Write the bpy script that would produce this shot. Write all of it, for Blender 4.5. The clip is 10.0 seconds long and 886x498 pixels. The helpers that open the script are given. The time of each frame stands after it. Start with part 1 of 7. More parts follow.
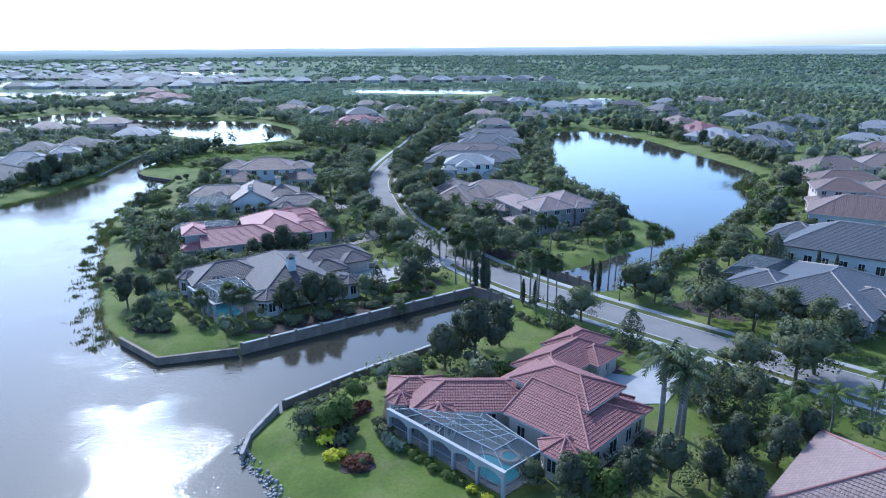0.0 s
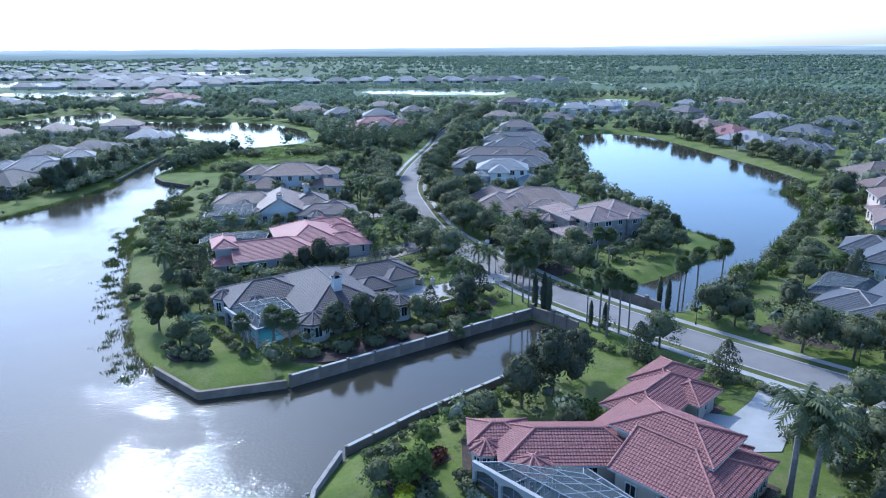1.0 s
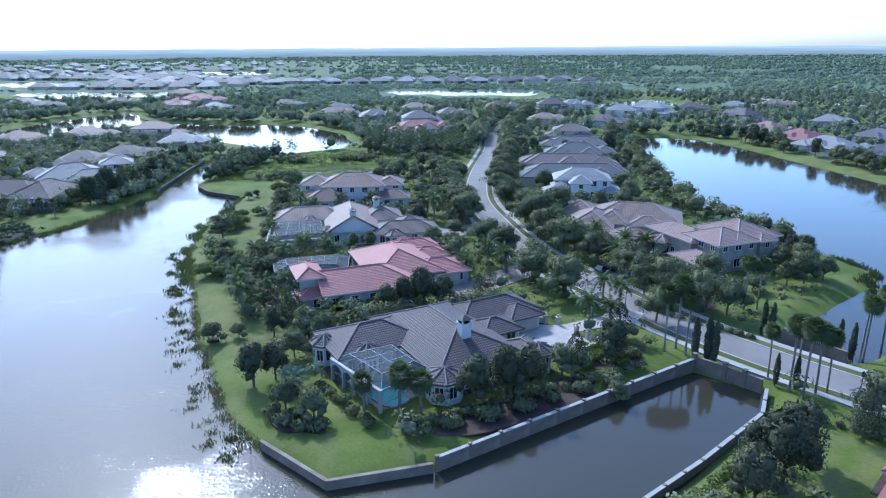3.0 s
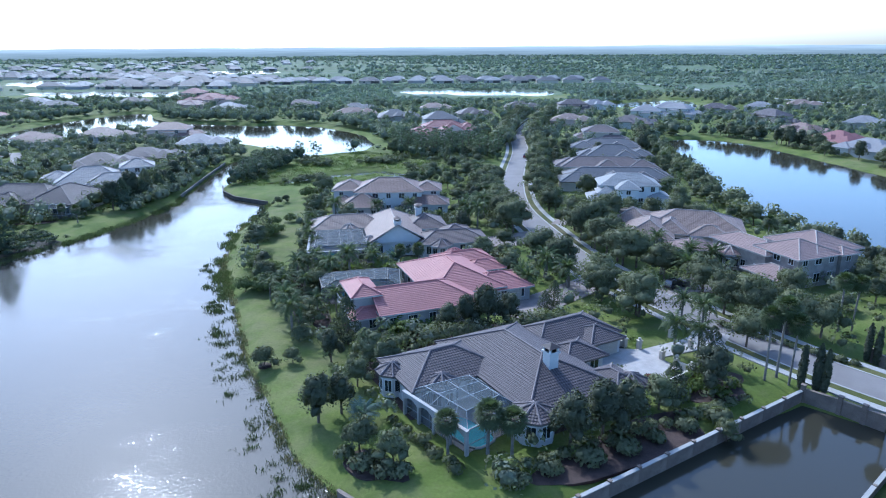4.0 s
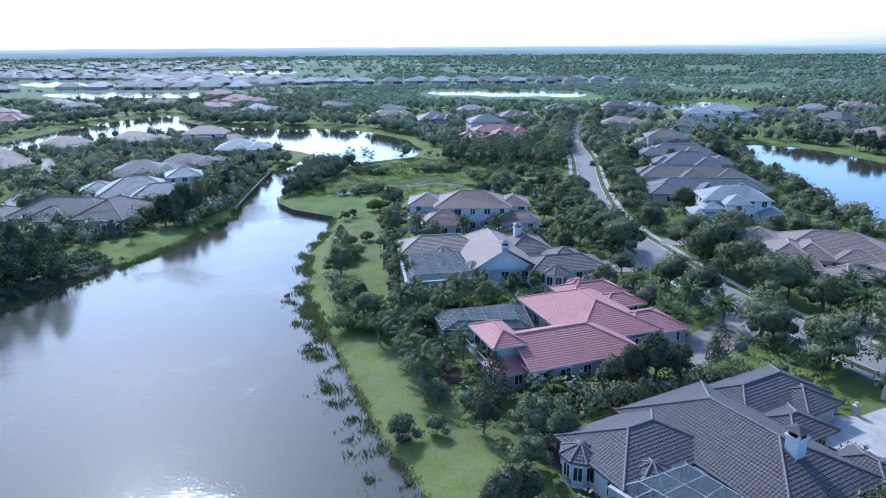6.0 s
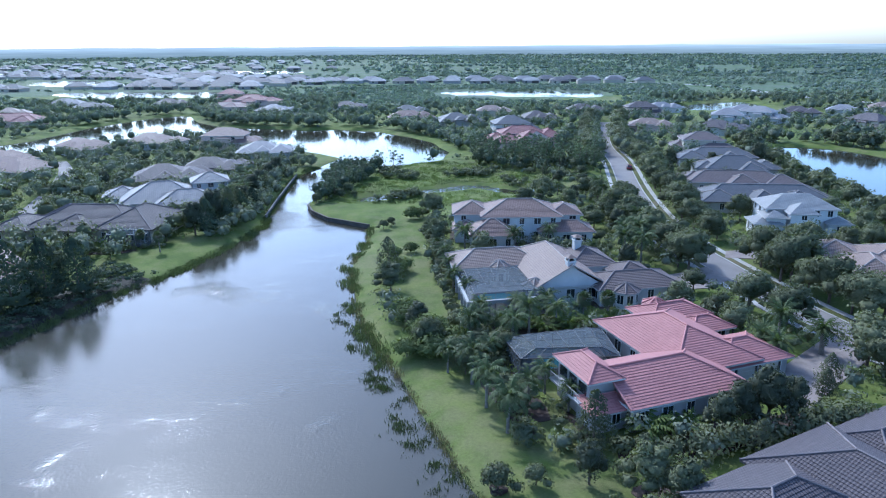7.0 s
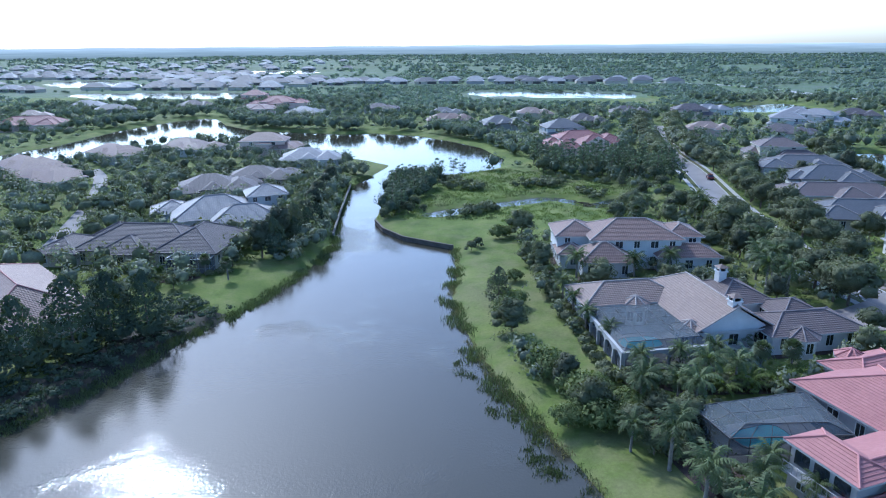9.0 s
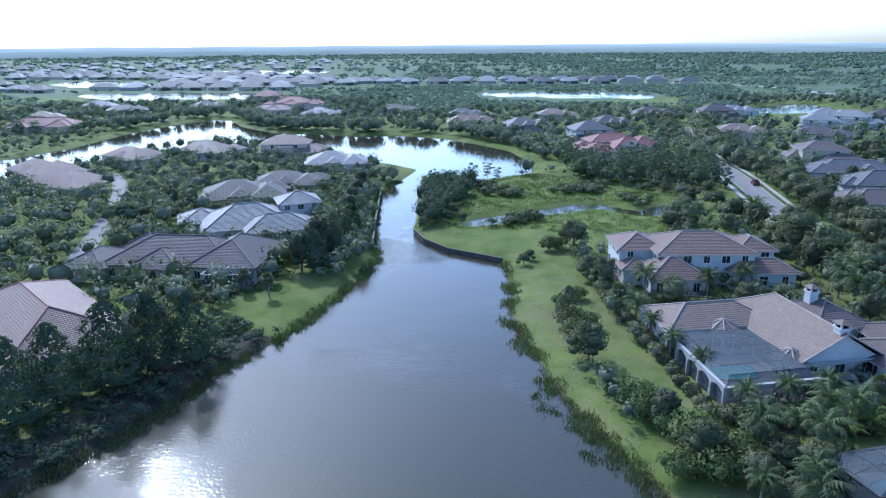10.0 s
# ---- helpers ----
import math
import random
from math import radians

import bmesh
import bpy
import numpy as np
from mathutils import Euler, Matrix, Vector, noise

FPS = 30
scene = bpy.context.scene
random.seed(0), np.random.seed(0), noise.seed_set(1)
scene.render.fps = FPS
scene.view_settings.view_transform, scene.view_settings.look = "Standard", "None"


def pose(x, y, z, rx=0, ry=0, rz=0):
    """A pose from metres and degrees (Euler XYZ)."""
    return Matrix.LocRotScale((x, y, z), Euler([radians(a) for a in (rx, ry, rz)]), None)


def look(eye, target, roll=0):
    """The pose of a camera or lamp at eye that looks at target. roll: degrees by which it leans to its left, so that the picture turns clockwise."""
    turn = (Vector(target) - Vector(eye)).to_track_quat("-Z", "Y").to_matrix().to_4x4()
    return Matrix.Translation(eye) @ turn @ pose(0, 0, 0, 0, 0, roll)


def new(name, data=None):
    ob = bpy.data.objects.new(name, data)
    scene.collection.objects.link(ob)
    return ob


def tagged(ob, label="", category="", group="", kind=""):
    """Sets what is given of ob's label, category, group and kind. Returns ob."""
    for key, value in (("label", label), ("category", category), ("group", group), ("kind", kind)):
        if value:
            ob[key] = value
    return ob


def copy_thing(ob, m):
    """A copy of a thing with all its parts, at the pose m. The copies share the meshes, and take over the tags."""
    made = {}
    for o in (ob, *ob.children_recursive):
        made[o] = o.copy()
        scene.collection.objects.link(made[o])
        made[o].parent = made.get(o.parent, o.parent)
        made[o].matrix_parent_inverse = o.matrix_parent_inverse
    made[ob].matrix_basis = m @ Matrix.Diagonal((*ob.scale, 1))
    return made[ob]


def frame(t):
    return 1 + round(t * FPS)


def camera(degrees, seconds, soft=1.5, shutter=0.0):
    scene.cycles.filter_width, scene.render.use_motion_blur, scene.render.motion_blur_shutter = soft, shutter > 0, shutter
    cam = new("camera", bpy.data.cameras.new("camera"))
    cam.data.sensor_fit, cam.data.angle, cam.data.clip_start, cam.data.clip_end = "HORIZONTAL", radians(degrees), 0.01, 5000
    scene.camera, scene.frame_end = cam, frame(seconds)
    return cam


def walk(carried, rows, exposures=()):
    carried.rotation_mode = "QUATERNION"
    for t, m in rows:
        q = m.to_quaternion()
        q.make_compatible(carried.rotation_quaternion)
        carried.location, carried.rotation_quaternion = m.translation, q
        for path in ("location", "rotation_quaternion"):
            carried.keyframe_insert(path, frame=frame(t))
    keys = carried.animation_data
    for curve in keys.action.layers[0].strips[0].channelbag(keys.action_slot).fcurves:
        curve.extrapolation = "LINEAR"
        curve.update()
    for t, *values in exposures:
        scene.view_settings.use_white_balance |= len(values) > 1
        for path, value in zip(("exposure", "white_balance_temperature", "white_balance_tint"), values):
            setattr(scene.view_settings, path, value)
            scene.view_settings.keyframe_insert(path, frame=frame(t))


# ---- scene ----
cam = camera(67.1, 10.0, soft=1.1)
METRES, EYE, TILT, LEAN, TURN = 140.0, 45.6, -16.87, 0.37, 0.0
ROWS = [
    (0.0, 0.0, 0.0, 0.0, -0.0, 0.0, 0.0),
    (0.5, -0.033, 0.0373, 0.011, 0.12, 0.01, -0.04),
    (1.0, -0.0676, 0.0731, 0.0214, 0.26, 0.02, -0.09),
    (1.5, -0.1027, 0.1074, 0.0317, 0.42, 0.01, -0.15),
    (2.0, -0.1385, 0.1417, 0.0418, 0.58, -0.0, -0.19),
    (2.5, -0.1745, 0.1758, 0.0512, 0.74, 0.0, -0.24),
    (4.0, -0.2847, 0.2742, 0.0784, 1.19, -0.06, -0.41),
    (4.5, -0.3219, 0.3062, 0.0877, 1.35, -0.08, -0.48),
    (5.0, -0.359, 0.3382, 0.0969, 1.49, -0.06, -0.51),
    (5.5, -0.3962, 0.3696, 0.1061, 1.63, -0.07, -0.52),
    (7.0, -0.5085, 0.4659, 0.135, 2.07, -0.14, -0.66),
    (7.5, -0.5458, 0.4974, 0.1447, 2.2, -0.17, -0.7),
    (8.0, -0.5827, 0.5295, 0.1539, 2.34, -0.15, -0.72),
    (8.5, -0.6196, 0.5611, 0.1632, 2.46, -0.15, -0.74),
    (9.0, -0.6562, 0.592, 0.1727, 2.57, -0.18, -0.76),
    (9.5, -0.693, 0.6228, 0.1826, 2.7, -0.22, -0.77),
    (10.0, -0.7305, 0.654, 0.1924, 2.82, -0.23, -0.83),
]
walk(cam, [(t, pose(0, 0, EYE, TILT, LEAN, TURN) @ pose(METRES * x, METRES * y, METRES * z, 90 + pitch, roll, yaw)) for t, x, y, z, yaw, pitch, roll in ROWS],
     [(0.0, 1.32, 4870, 8), (4.0, 1.36, 4870, 8), (10.0, 1.27, 4870, 8)])

# ---- world, sun, exposure ----
SUN_AZ, SUN_EL = -30.0, 40.5
world = bpy.data.worlds.new("world")
scene.world = world
world.use_nodes = True
wn = world.node_tree.nodes
wn.clear()
sky = wn.new("ShaderNodeTexSky")
sky.sky_type, sky.sun_disc = "NISHITA", False
sky.sun_elevation, sky.sun_rotation = radians(SUN_EL), radians(SUN_AZ)
sky.altitude, sky.air_density, sky.dust_density, sky.ozone_density = 40, 1.0, 1.8, 3.0
wbg = wn.new("ShaderNodeBackground")
wbg.inputs["Strength"].default_value = 0.15
wout = wn.new("ShaderNodeOutputWorld")
world.node_tree.links.new(sky.outputs[0], wbg.inputs[0])
world.node_tree.links.new(wbg.outputs[0], wout.inputs[0])
sun_data = bpy.data.lights.new("sun", "SUN")
sun_data.energy, sun_data.angle, sun_data.color = 2.1, radians(0.53), (1.0, 0.93, 0.82)
sun = new("sun", sun_data)
saz, sel = radians(SUN_AZ), radians(SUN_EL)
sun_dir = Vector((math.sin(saz) * math.cos(sel), math.cos(saz) * math.cos(sel), math.sin(sel)))
sun.matrix_world = look(sun_dir * 300, (0, 0, 0))

# ---- materials ----
rng = random.Random(7)


class Nodes:
    """A short way to write a material's node tree."""

    def __init__(self, name):
        self.m = bpy.data.materials.new(name)
        self.m.use_nodes = True
        self.t = self.m.node_tree
        self.t.nodes.clear()
        self.out = self.t.nodes.new("ShaderNodeOutputMaterial")

    def add(self, kind, **sets):
        n = self.t.nodes.new("ShaderNode" + kind)
        for k, v in sets.items():
            if k in n.inputs:
                self.put(n, k, v)
            elif k == "blend_type":
                n.blend_type = v
            elif k == "operation":
                n.operation = v
            elif k == "noise_dimensions":
                n.noise_dimensions = v
        return n

    def put(self, n, key, v):
        if isinstance(v, bpy.types.NodeSocket):
            self.t.links.new(v, n.inputs[key])
        else:
            n.inputs[key].default_value = v

    def coords(self, which="Object"):
        return self.t.nodes.new("ShaderNodeTexCoord").outputs[which]

    def noise(self, vec, scale, detail=4.0, rough=0.55):
        n = self.add("TexNoise", Scale=scale, Detail=detail, Roughness=rough)
        self.t.links.new(vec, n.inputs["Vector"])
        return n.outputs["Fac"]

    def ramp(self, fac, stops):
        n = self.add("ValToRGB")
        els = n.color_ramp.elements
        while len(els) < len(stops):
            els.new(0.5)
        for e, (p, c) in zip(els, stops):
            e.position, e.color = p, (*c, 1)
        self.t.links.new(fac, n.inputs["Fac"])
        return n.outputs["Color"]

    def mix(self, fac, a, b, mode="MIX"):
        n = self.add("MixRGB", blend_type=mode)
        for i, v in enumerate((fac, a, b)):
            if isinstance(v, bpy.types.NodeSocket):
                self.t.links.new(v, n.inputs[i])
            else:
                n.inputs[i].default_value = v if i == 0 else (*v, 1)
        return n.outputs[0]

    def maths(self, op, a, b=0.0):
        n = self.add("Math", operation=op)
        for i, v in enumerate((a, b)):
            if isinstance(v, bpy.types.NodeSocket):
                self.t.links.new(v, n.inputs[i])
            else:
                n.inputs[i].default_value = v
        return n.outputs[0]

    def bump(self, height, strength=0.5, distance=0.05):
        n = self.add("Bump", Strength=strength, Distance=distance)
        self.t.links.new(height, n.inputs["Height"])
        return n.outputs[0]

    def surface(self, color, rough=0.8, normal=None, spec=0.4, metal=0.0, **more):
        n = self.add("BsdfPrincipled", Roughness=rough, Metallic=metal, **more)
        n.inputs["Specular IOR Level"].default_value = spec
        if isinstance(color, bpy.types.NodeSocket):
            self.t.links.new(color, n.inputs["Base Color"])
        else:
            n.inputs["Base Color"].default_value = (*color, 1)
        if normal is not None:
            self.t.links.new(normal, n.inputs["Normal"])
        return n.outputs[0]

    def done(self, shader):
        self.t.links.new(shader, self.out.inputs["Surface"])
        return self.m


def plain(name, color, rough=0.7, vary=0.12, scale=1.5, metal=0.0, spec=0.4, bump=0.15):
    """A painted, cast or plastered surface: two scales of uneven tone and a fine relief."""
    k = Nodes(name)
    v = k.coords()
    big, fine = k.noise(v, scale * 0.25), k.noise(v, scale * 6)
    lo, hi = tuple(c * (1 - vary * 1.6) for c in color), tuple(min(1, c * (1 + vary)) for c in color)
    c = k.mix(0.35, k.ramp(big, [(0.3, lo), (0.7, hi)]), k.ramp(fine, [(0.3, lo), (0.7, hi)]))
    return k.done(k.surface(c, rough, k.bump(fine, bump, 0.03), spec, metal))


def tile_roof(name, color, light, period=0.42, course=0.42, barrel=0.9, vary=0.35):
    """Roof tiles laid in courses: u runs along the eave, v up the slope, in metres."""
    color, light = tuple(c * 0.76 for c in color), tuple(c * 0.76 for c in light)
    k = Nodes(name)
    uv = k.coords("UV")
    sep = k.add("SeparateXYZ")
    k.t.links.new(uv, sep.inputs[0])
    u = k.maths("DIVIDE", sep.outputs[0], period)
    v = k.maths("DIVIDE", sep.outputs[1], course)
    cell = k.add("CombineXYZ")
    k.t.links.new(k.maths("FLOOR", u), cell.inputs[0])
    k.t.links.new(k.maths("FLOOR", v), cell.inputs[1])
    white = k.add("TexWhiteNoise", noise_dimensions="3D")
    k.t.links.new(cell.outputs[0], white.inputs["Vector"])
    fu = k.maths("FRACT", u)
    fv = k.maths("FRACT", v)
    arch = k.maths("SINE", k.maths("MULTIPLY", fu, math.pi))
    h = k.maths("ADD", k.maths("MULTIPLY", arch, barrel), k.maths("MULTIPLY", k.maths("SUBTRACT", 1.0, fv), 0.5))
    dark = tuple(c * (1 - vary * 0.5) for c in color)
    tone = k.ramp(white.outputs["Value"], [(0.0, dark), (0.5, color), (1.0, tuple(0.6 * c + 0.4 * d for c, d in zip(color, light)))])
    stain = k.noise(k.coords(), 0.3, 5)
    tone = k.mix(k.ramp(stain, [(0.4, (0, 0, 0)), (0.75, (0.45, 0.45, 0.45))]), tone, tuple(c * 0.7 for c in color))
    # highlight painted along the top of each barrel
    crest_highlight = k.ramp(arch, [(0.25, (0, 0, 0)), (0.95, (1, 1, 1))])
    tone = k.mix(k.maths("MULTIPLY", crest_highlight, 0.55 * barrel), tone, light)
    # dark troughs between barrels, and a shadow line painted at each course
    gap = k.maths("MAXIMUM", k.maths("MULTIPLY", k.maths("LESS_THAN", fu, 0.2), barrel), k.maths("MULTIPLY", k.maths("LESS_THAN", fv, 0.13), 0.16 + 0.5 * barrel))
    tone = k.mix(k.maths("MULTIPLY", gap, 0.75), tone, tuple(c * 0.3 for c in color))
    return k.done(k.surface(tone, 0.68, k.bump(h, 0.6, 0.07), 0.3))


def foliage(name, dark, light, gloss=0.45, through_light=0.3, grain=5.0, patch=0.6):
    """Leaves: tone by tree, by leaf mass and by twig, with some light let through."""
    k = Nodes(name)
    info = k.add("ObjectInfo")
    geo = k.add("NewGeometry")
    v = k.coords()
    n, fine = k.noise(v, patch, 3), k.noise(v, grain, 4, 0.75)
    f = k.maths("ADD", k.maths("MULTIPLY", geo.outputs["Random Per Island"], 0.16), k.maths("MULTIPLY", n, 0.35))
    f = k.maths("ADD", f, k.maths("MULTIPLY", info.outputs["Random"], 0.28))
    f = k.maths("ADD", f, k.maths("MULTIPLY", k.maths("SUBTRACT", fine, 0.36), 0.6))
    c = k.ramp(f, [(0.2, dark), (0.75, light)])
    s = k.surface(c, gloss + 0.2, k.bump(fine, 0.35, 0.1), 0.1)
    tr = k.add("BsdfTranslucent")
    k.t.links.new(k.mix(1.0, c, (1.0, 1.15, 0.55), "MULTIPLY"), tr.inputs["Color"])
    mx = k.add("MixShader", Fac=through_light)
    k.t.links.new(s, mx.inputs[1])
    k.t.links.new(tr.outputs[0], mx.inputs[2])
    return k.done(mx.outputs[0])


def ground_material(name="lawn", tint=(1.0, 1.0, 1.0)):
    k = Nodes(name)
    v = k.coords()
    big, mid, fine = k.noise(v, 0.018, 5), k.noise(v, 0.12, 5), k.noise(v, 2.2, 6, 0.7)
    grass = k.ramp(mid, [(0.28, (0.060, 0.086, 0.015)), (0.5, (0.100, 0.130, 0.024)), (0.72, (0.152, 0.170, 0.043))])
    dry = k.ramp(k.mix(0.45, big, k.noise(v, 0.3, 4)), [(0.47, (0, 0, 0)), (0.62, (0.6, 0.6, 0.6))])
    c = k.mix(dry, grass, (0.17, 0.155, 0.075))
    c = k.mix(0.5, c, k.ramp(fine, [(0.3, (0.35, 0.35, 0.35)), (0.75, (1.0, 1.0, 1.0))]), "MULTIPLY")
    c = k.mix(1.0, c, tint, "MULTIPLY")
    return k.done(k.surface(c, 0.95, k.bump(fine, 0.6, 0.12), 0.15))


def water_material(name, deep, ripple=0.3, rough=0.02):
    """Still water in the shelter of the canal and the eastern lake, fine wind ripples on the open arm."""
    k = Nodes(name)
    v = k.coords()
    wind = k.ramp(k.noise(v, 0.035, 4, 0.6), [(0.45, (0.10, 0.10, 0.10)), (0.56, (0.26, 0.26, 0.26)), (0.66, (0.9, 0.9, 0.9))])
    lee = None
    for place, r0, r1 in (((-6.0, 102.0, 0.0), 0.22, 0.36), ((75.0, 260.0, 0.0), 1.35, 1.5), ((-190.0, 420.0, 0.0), 1.1, 1.4)):
        far = k.add("VectorMath", operation="DISTANCE")
        k.t.links.new(v, far.inputs[0])
        far.inputs[1].default_value = place
        f = k.ramp(k.maths("DIVIDE", far.outputs["Value"], 200.0), [(r0 / 2, (0.06, 0.06, 0.06)), (r1 / 2, (1, 1, 1))])
        lee = f if lee is None else k.mix(1.0, lee, f, "MULTIPLY")
    wind = k.mix(1.0, wind, lee, "MULTIPLY")
    fine, small = k.noise(v, 6.0, 1.0, 0.5), k.noise(v, 2.4, 1.0, 0.5)
    h = k.maths("MULTIPLY", k.maths("ADD", k.maths("MULTIPLY", fine, 0.6), small), wind)
    return k.done(k.surface(deep, rough, k.bump(h, ripple, 0.35), 0.5, IOR=1.33))


def screen_material(name, tone, open_part):
    k = Nodes(name)
    s = k.surface(tone, 0.8, None, 0.1)
    t = k.add("BsdfTransparent")
    mx = k.add("MixShader", Fac=open_part)
    k.t.links.new(s, mx.inputs[1])
    k.t.links.new(t.outputs[0], mx.inputs[2])
    return k.done(mx.outputs[0])


LAWN = ground_material()
VERGE = ground_material("verge_grass", (0.85, 0.72, 1.1))
# far ground: dull scrub and meadow green, with distance haze added as blue
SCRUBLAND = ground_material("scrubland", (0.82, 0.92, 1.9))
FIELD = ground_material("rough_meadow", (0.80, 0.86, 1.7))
WATER = water_material("lake_water", (0.034, 0.032, 0.022), 0.3, 0.085)
# near-black ground colour that stands for tree shade on the western bank
BANK_SHADE = plain("bank_shade_ground", (0.030, 0.027, 0.018), 0.95, 0.35, 1.2, bump=0.7)
POOL = water_material("pool_water", (0.10, 0.42, 0.46), 0.05)
ASPHALT = plain("road_surface", (0.160, 0.145, 0.135), 0.85, 0.15, 0.8, bump=0.3)
CONCRETE = plain("pale_concrete", (0.28, 0.27, 0.25), 0.8, 0.15, 1.2)
PAVER = plain("driveway_paver", (0.31, 0.285, 0.26), 0.8, 0.2, 2.5)
PAVER_BROWN = plain("brown_paver", (0.2, 0.165, 0.145), 0.85, 0.25, 2.5)
SEAWALL = plain("weathered_wall", (0.172, 0.135, 0.105), 0.85, 0.35, 1.6, bump=0.4)
ROCK = plain("shore_rock", (0.22, 0.21, 0.19), 0.9, 0.4, 3, bump=0.8)
MULCH = plain("mulch", (0.05, 0.032, 0.025), 0.95, 0.3, 6, bump=0.8)
# white stucco with shade in its colour, for arcades and surrounds facing off the sun
STUCCO_SHADE = plain("shaded_white_stucco", (0.30, 0.29, 0.275), 0.85)
STUCCO_WHITE = plain("white_stucco", (0.48, 0.47, 0.45), 0.85)
STUCCO_CREAM = plain("cream_stucco", (0.44, 0.39, 0.31), 0.85)
STUCCO_GREY = plain("grey_stucco", (0.31, 0.295, 0.28), 0.85)
STUCCO_STONE = plain("taupe_stone", (0.25, 0.225, 0.20), 0.9, 0.25, 3)
STUCCO_PINK = plain("pink_stucco", (0.55, 0.42, 0.36), 0.85)
TRIM = plain("white_trim", (0.60, 0.59, 0.57), 0.6, 0.05)
FASCIA = plain("pale_fascia", (0.42, 0.40, 0.37), 0.6, 0.08)
GLASS = plain("window_glass", (0.02, 0.025, 0.03), 0.08, 0.05, spec=0.8, bump=0.0)
DOOR = plain("garage_door_paint", (0.40, 0.36, 0.30), 0.6)
BRONZE = plain("bronze_frame", (0.055, 0.05, 0.045), 0.5)
ALU = plain("pale_cage_frame", (0.22, 0.235, 0.245), 0.45, 0.05)
SCREEN = screen_material("insect_screen", (0.085, 0.10, 0.105), 0.45)
SCREEN_DARK = screen_material("dark_insect_screen", (0.085, 0.095, 0.10), 0.32)
BARK = plain("bark", (0.13, 0.10, 0.075), 0.95, 0.35, 5, bump=0.9)
PALM_BARK = plain("palm_bark", (0.19, 0.17, 0.145), 0.95, 0.3, 7, bump=0.9)
TYRE = plain("tyre_rubber", (0.02, 0.02, 0.02), 0.85)
IRON = plain("black_iron", (0.02, 0.02, 0.022), 0.5)
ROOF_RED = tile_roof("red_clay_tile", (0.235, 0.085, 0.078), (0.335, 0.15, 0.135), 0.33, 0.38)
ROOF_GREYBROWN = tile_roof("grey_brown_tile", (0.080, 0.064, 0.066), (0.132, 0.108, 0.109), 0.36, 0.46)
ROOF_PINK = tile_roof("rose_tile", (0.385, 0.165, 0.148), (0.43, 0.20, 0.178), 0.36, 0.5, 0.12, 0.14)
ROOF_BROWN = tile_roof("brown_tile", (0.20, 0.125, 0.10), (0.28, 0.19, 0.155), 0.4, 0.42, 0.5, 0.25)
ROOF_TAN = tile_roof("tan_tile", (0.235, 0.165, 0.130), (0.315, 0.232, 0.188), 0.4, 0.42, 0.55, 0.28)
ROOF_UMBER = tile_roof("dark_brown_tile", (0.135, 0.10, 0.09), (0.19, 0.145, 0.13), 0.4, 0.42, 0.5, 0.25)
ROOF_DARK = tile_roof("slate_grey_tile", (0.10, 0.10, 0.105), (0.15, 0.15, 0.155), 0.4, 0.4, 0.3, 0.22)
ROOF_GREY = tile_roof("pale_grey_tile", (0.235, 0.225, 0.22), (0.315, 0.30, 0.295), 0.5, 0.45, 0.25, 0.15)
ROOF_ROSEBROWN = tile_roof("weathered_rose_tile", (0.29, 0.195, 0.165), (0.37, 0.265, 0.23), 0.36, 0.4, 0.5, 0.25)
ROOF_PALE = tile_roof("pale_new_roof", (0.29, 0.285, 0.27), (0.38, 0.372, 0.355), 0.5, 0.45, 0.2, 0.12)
CAP_RED = plain("red_ridge_tile", (0.27, 0.12, 0.105), 0.75, 0.2, 3)
CAP_GREY = plain("grey_ridge_tile", (0.135, 0.113, 0.11), 0.75, 0.2, 3)
CAP_ROSE = plain("rose_ridge_tile", (0.37, 0.158, 0.142), 0.75, 0.15, 3)
CAP_PALE = plain("pale_ridge_tile", (0.29, 0.245, 0.215), 0.75, 0.2, 3)
OAK_LEAF = foliage("oak_leaves", (0.062, 0.068, 0.038), (0.168, 0.176, 0.094))
DARK_LEAF = foliage("magnolia_leaves", (0.044, 0.050, 0.032), (0.115, 0.120, 0.07), 0.35)
PALM_LEAF = foliage("palm_fronds", (0.036, 0.048, 0.021), (0.112, 0.135, 0.056), 0.4)
BRIGHT_LEAF = foliage("bright_leaves", (0.06, 0.082, 0.02), (0.155, 0.185, 0.055), 0.5, 0.35)
GREY_LEAF = foliage("silver_leaves", (0.07, 0.10, 0.08), (0.18, 0.22, 0.18))
PINE_LEAF = foliage("pine_needles", (0.055, 0.072, 0.048), (0.14, 0.165, 0.10))
YELLOW_LEAF = foliage("yellow_leaves", (0.35, 0.33, 0.02), (0.62, 0.58, 0.05), 0.5, 0.3)
RED_LEAF = foliage("red_brown_leaves", (0.05, 0.02, 0.015), (0.14, 0.06, 0.04))
REED_LEAF = foliage("reeds", (0.045, 0.056, 0.026), (0.118, 0.135, 0.06), 0.6)
MARSH_LEAF = foliage("marsh_grass", (0.085, 0.11, 0.032), (0.19, 0.22, 0.07), 0.6)
CYPRESS_LEAF = foliage("cypress_leaves", (0.03, 0.04, 0.028), (0.085, 0.105, 0.066), 0.5)
WOOD_LEAF = foliage("mixed_wood_leaves", (0.086, 0.098, 0.070), (0.20, 0.212, 0.142), 0.45)
# distance haze mixed into these two leaf colours: paler and bluer than near foliage
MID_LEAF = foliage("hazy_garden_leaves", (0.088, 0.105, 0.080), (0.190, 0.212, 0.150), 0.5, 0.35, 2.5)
HAZED_LEAF = foliage("hazed_wood_leaves", (0.105, 0.135, 0.132), (0.215, 0.245, 0.205), 0.5, 0.4, 0.8, 0.014)

# ---- mesh helpers ----
G = 1.0  # level of the land above the lakes


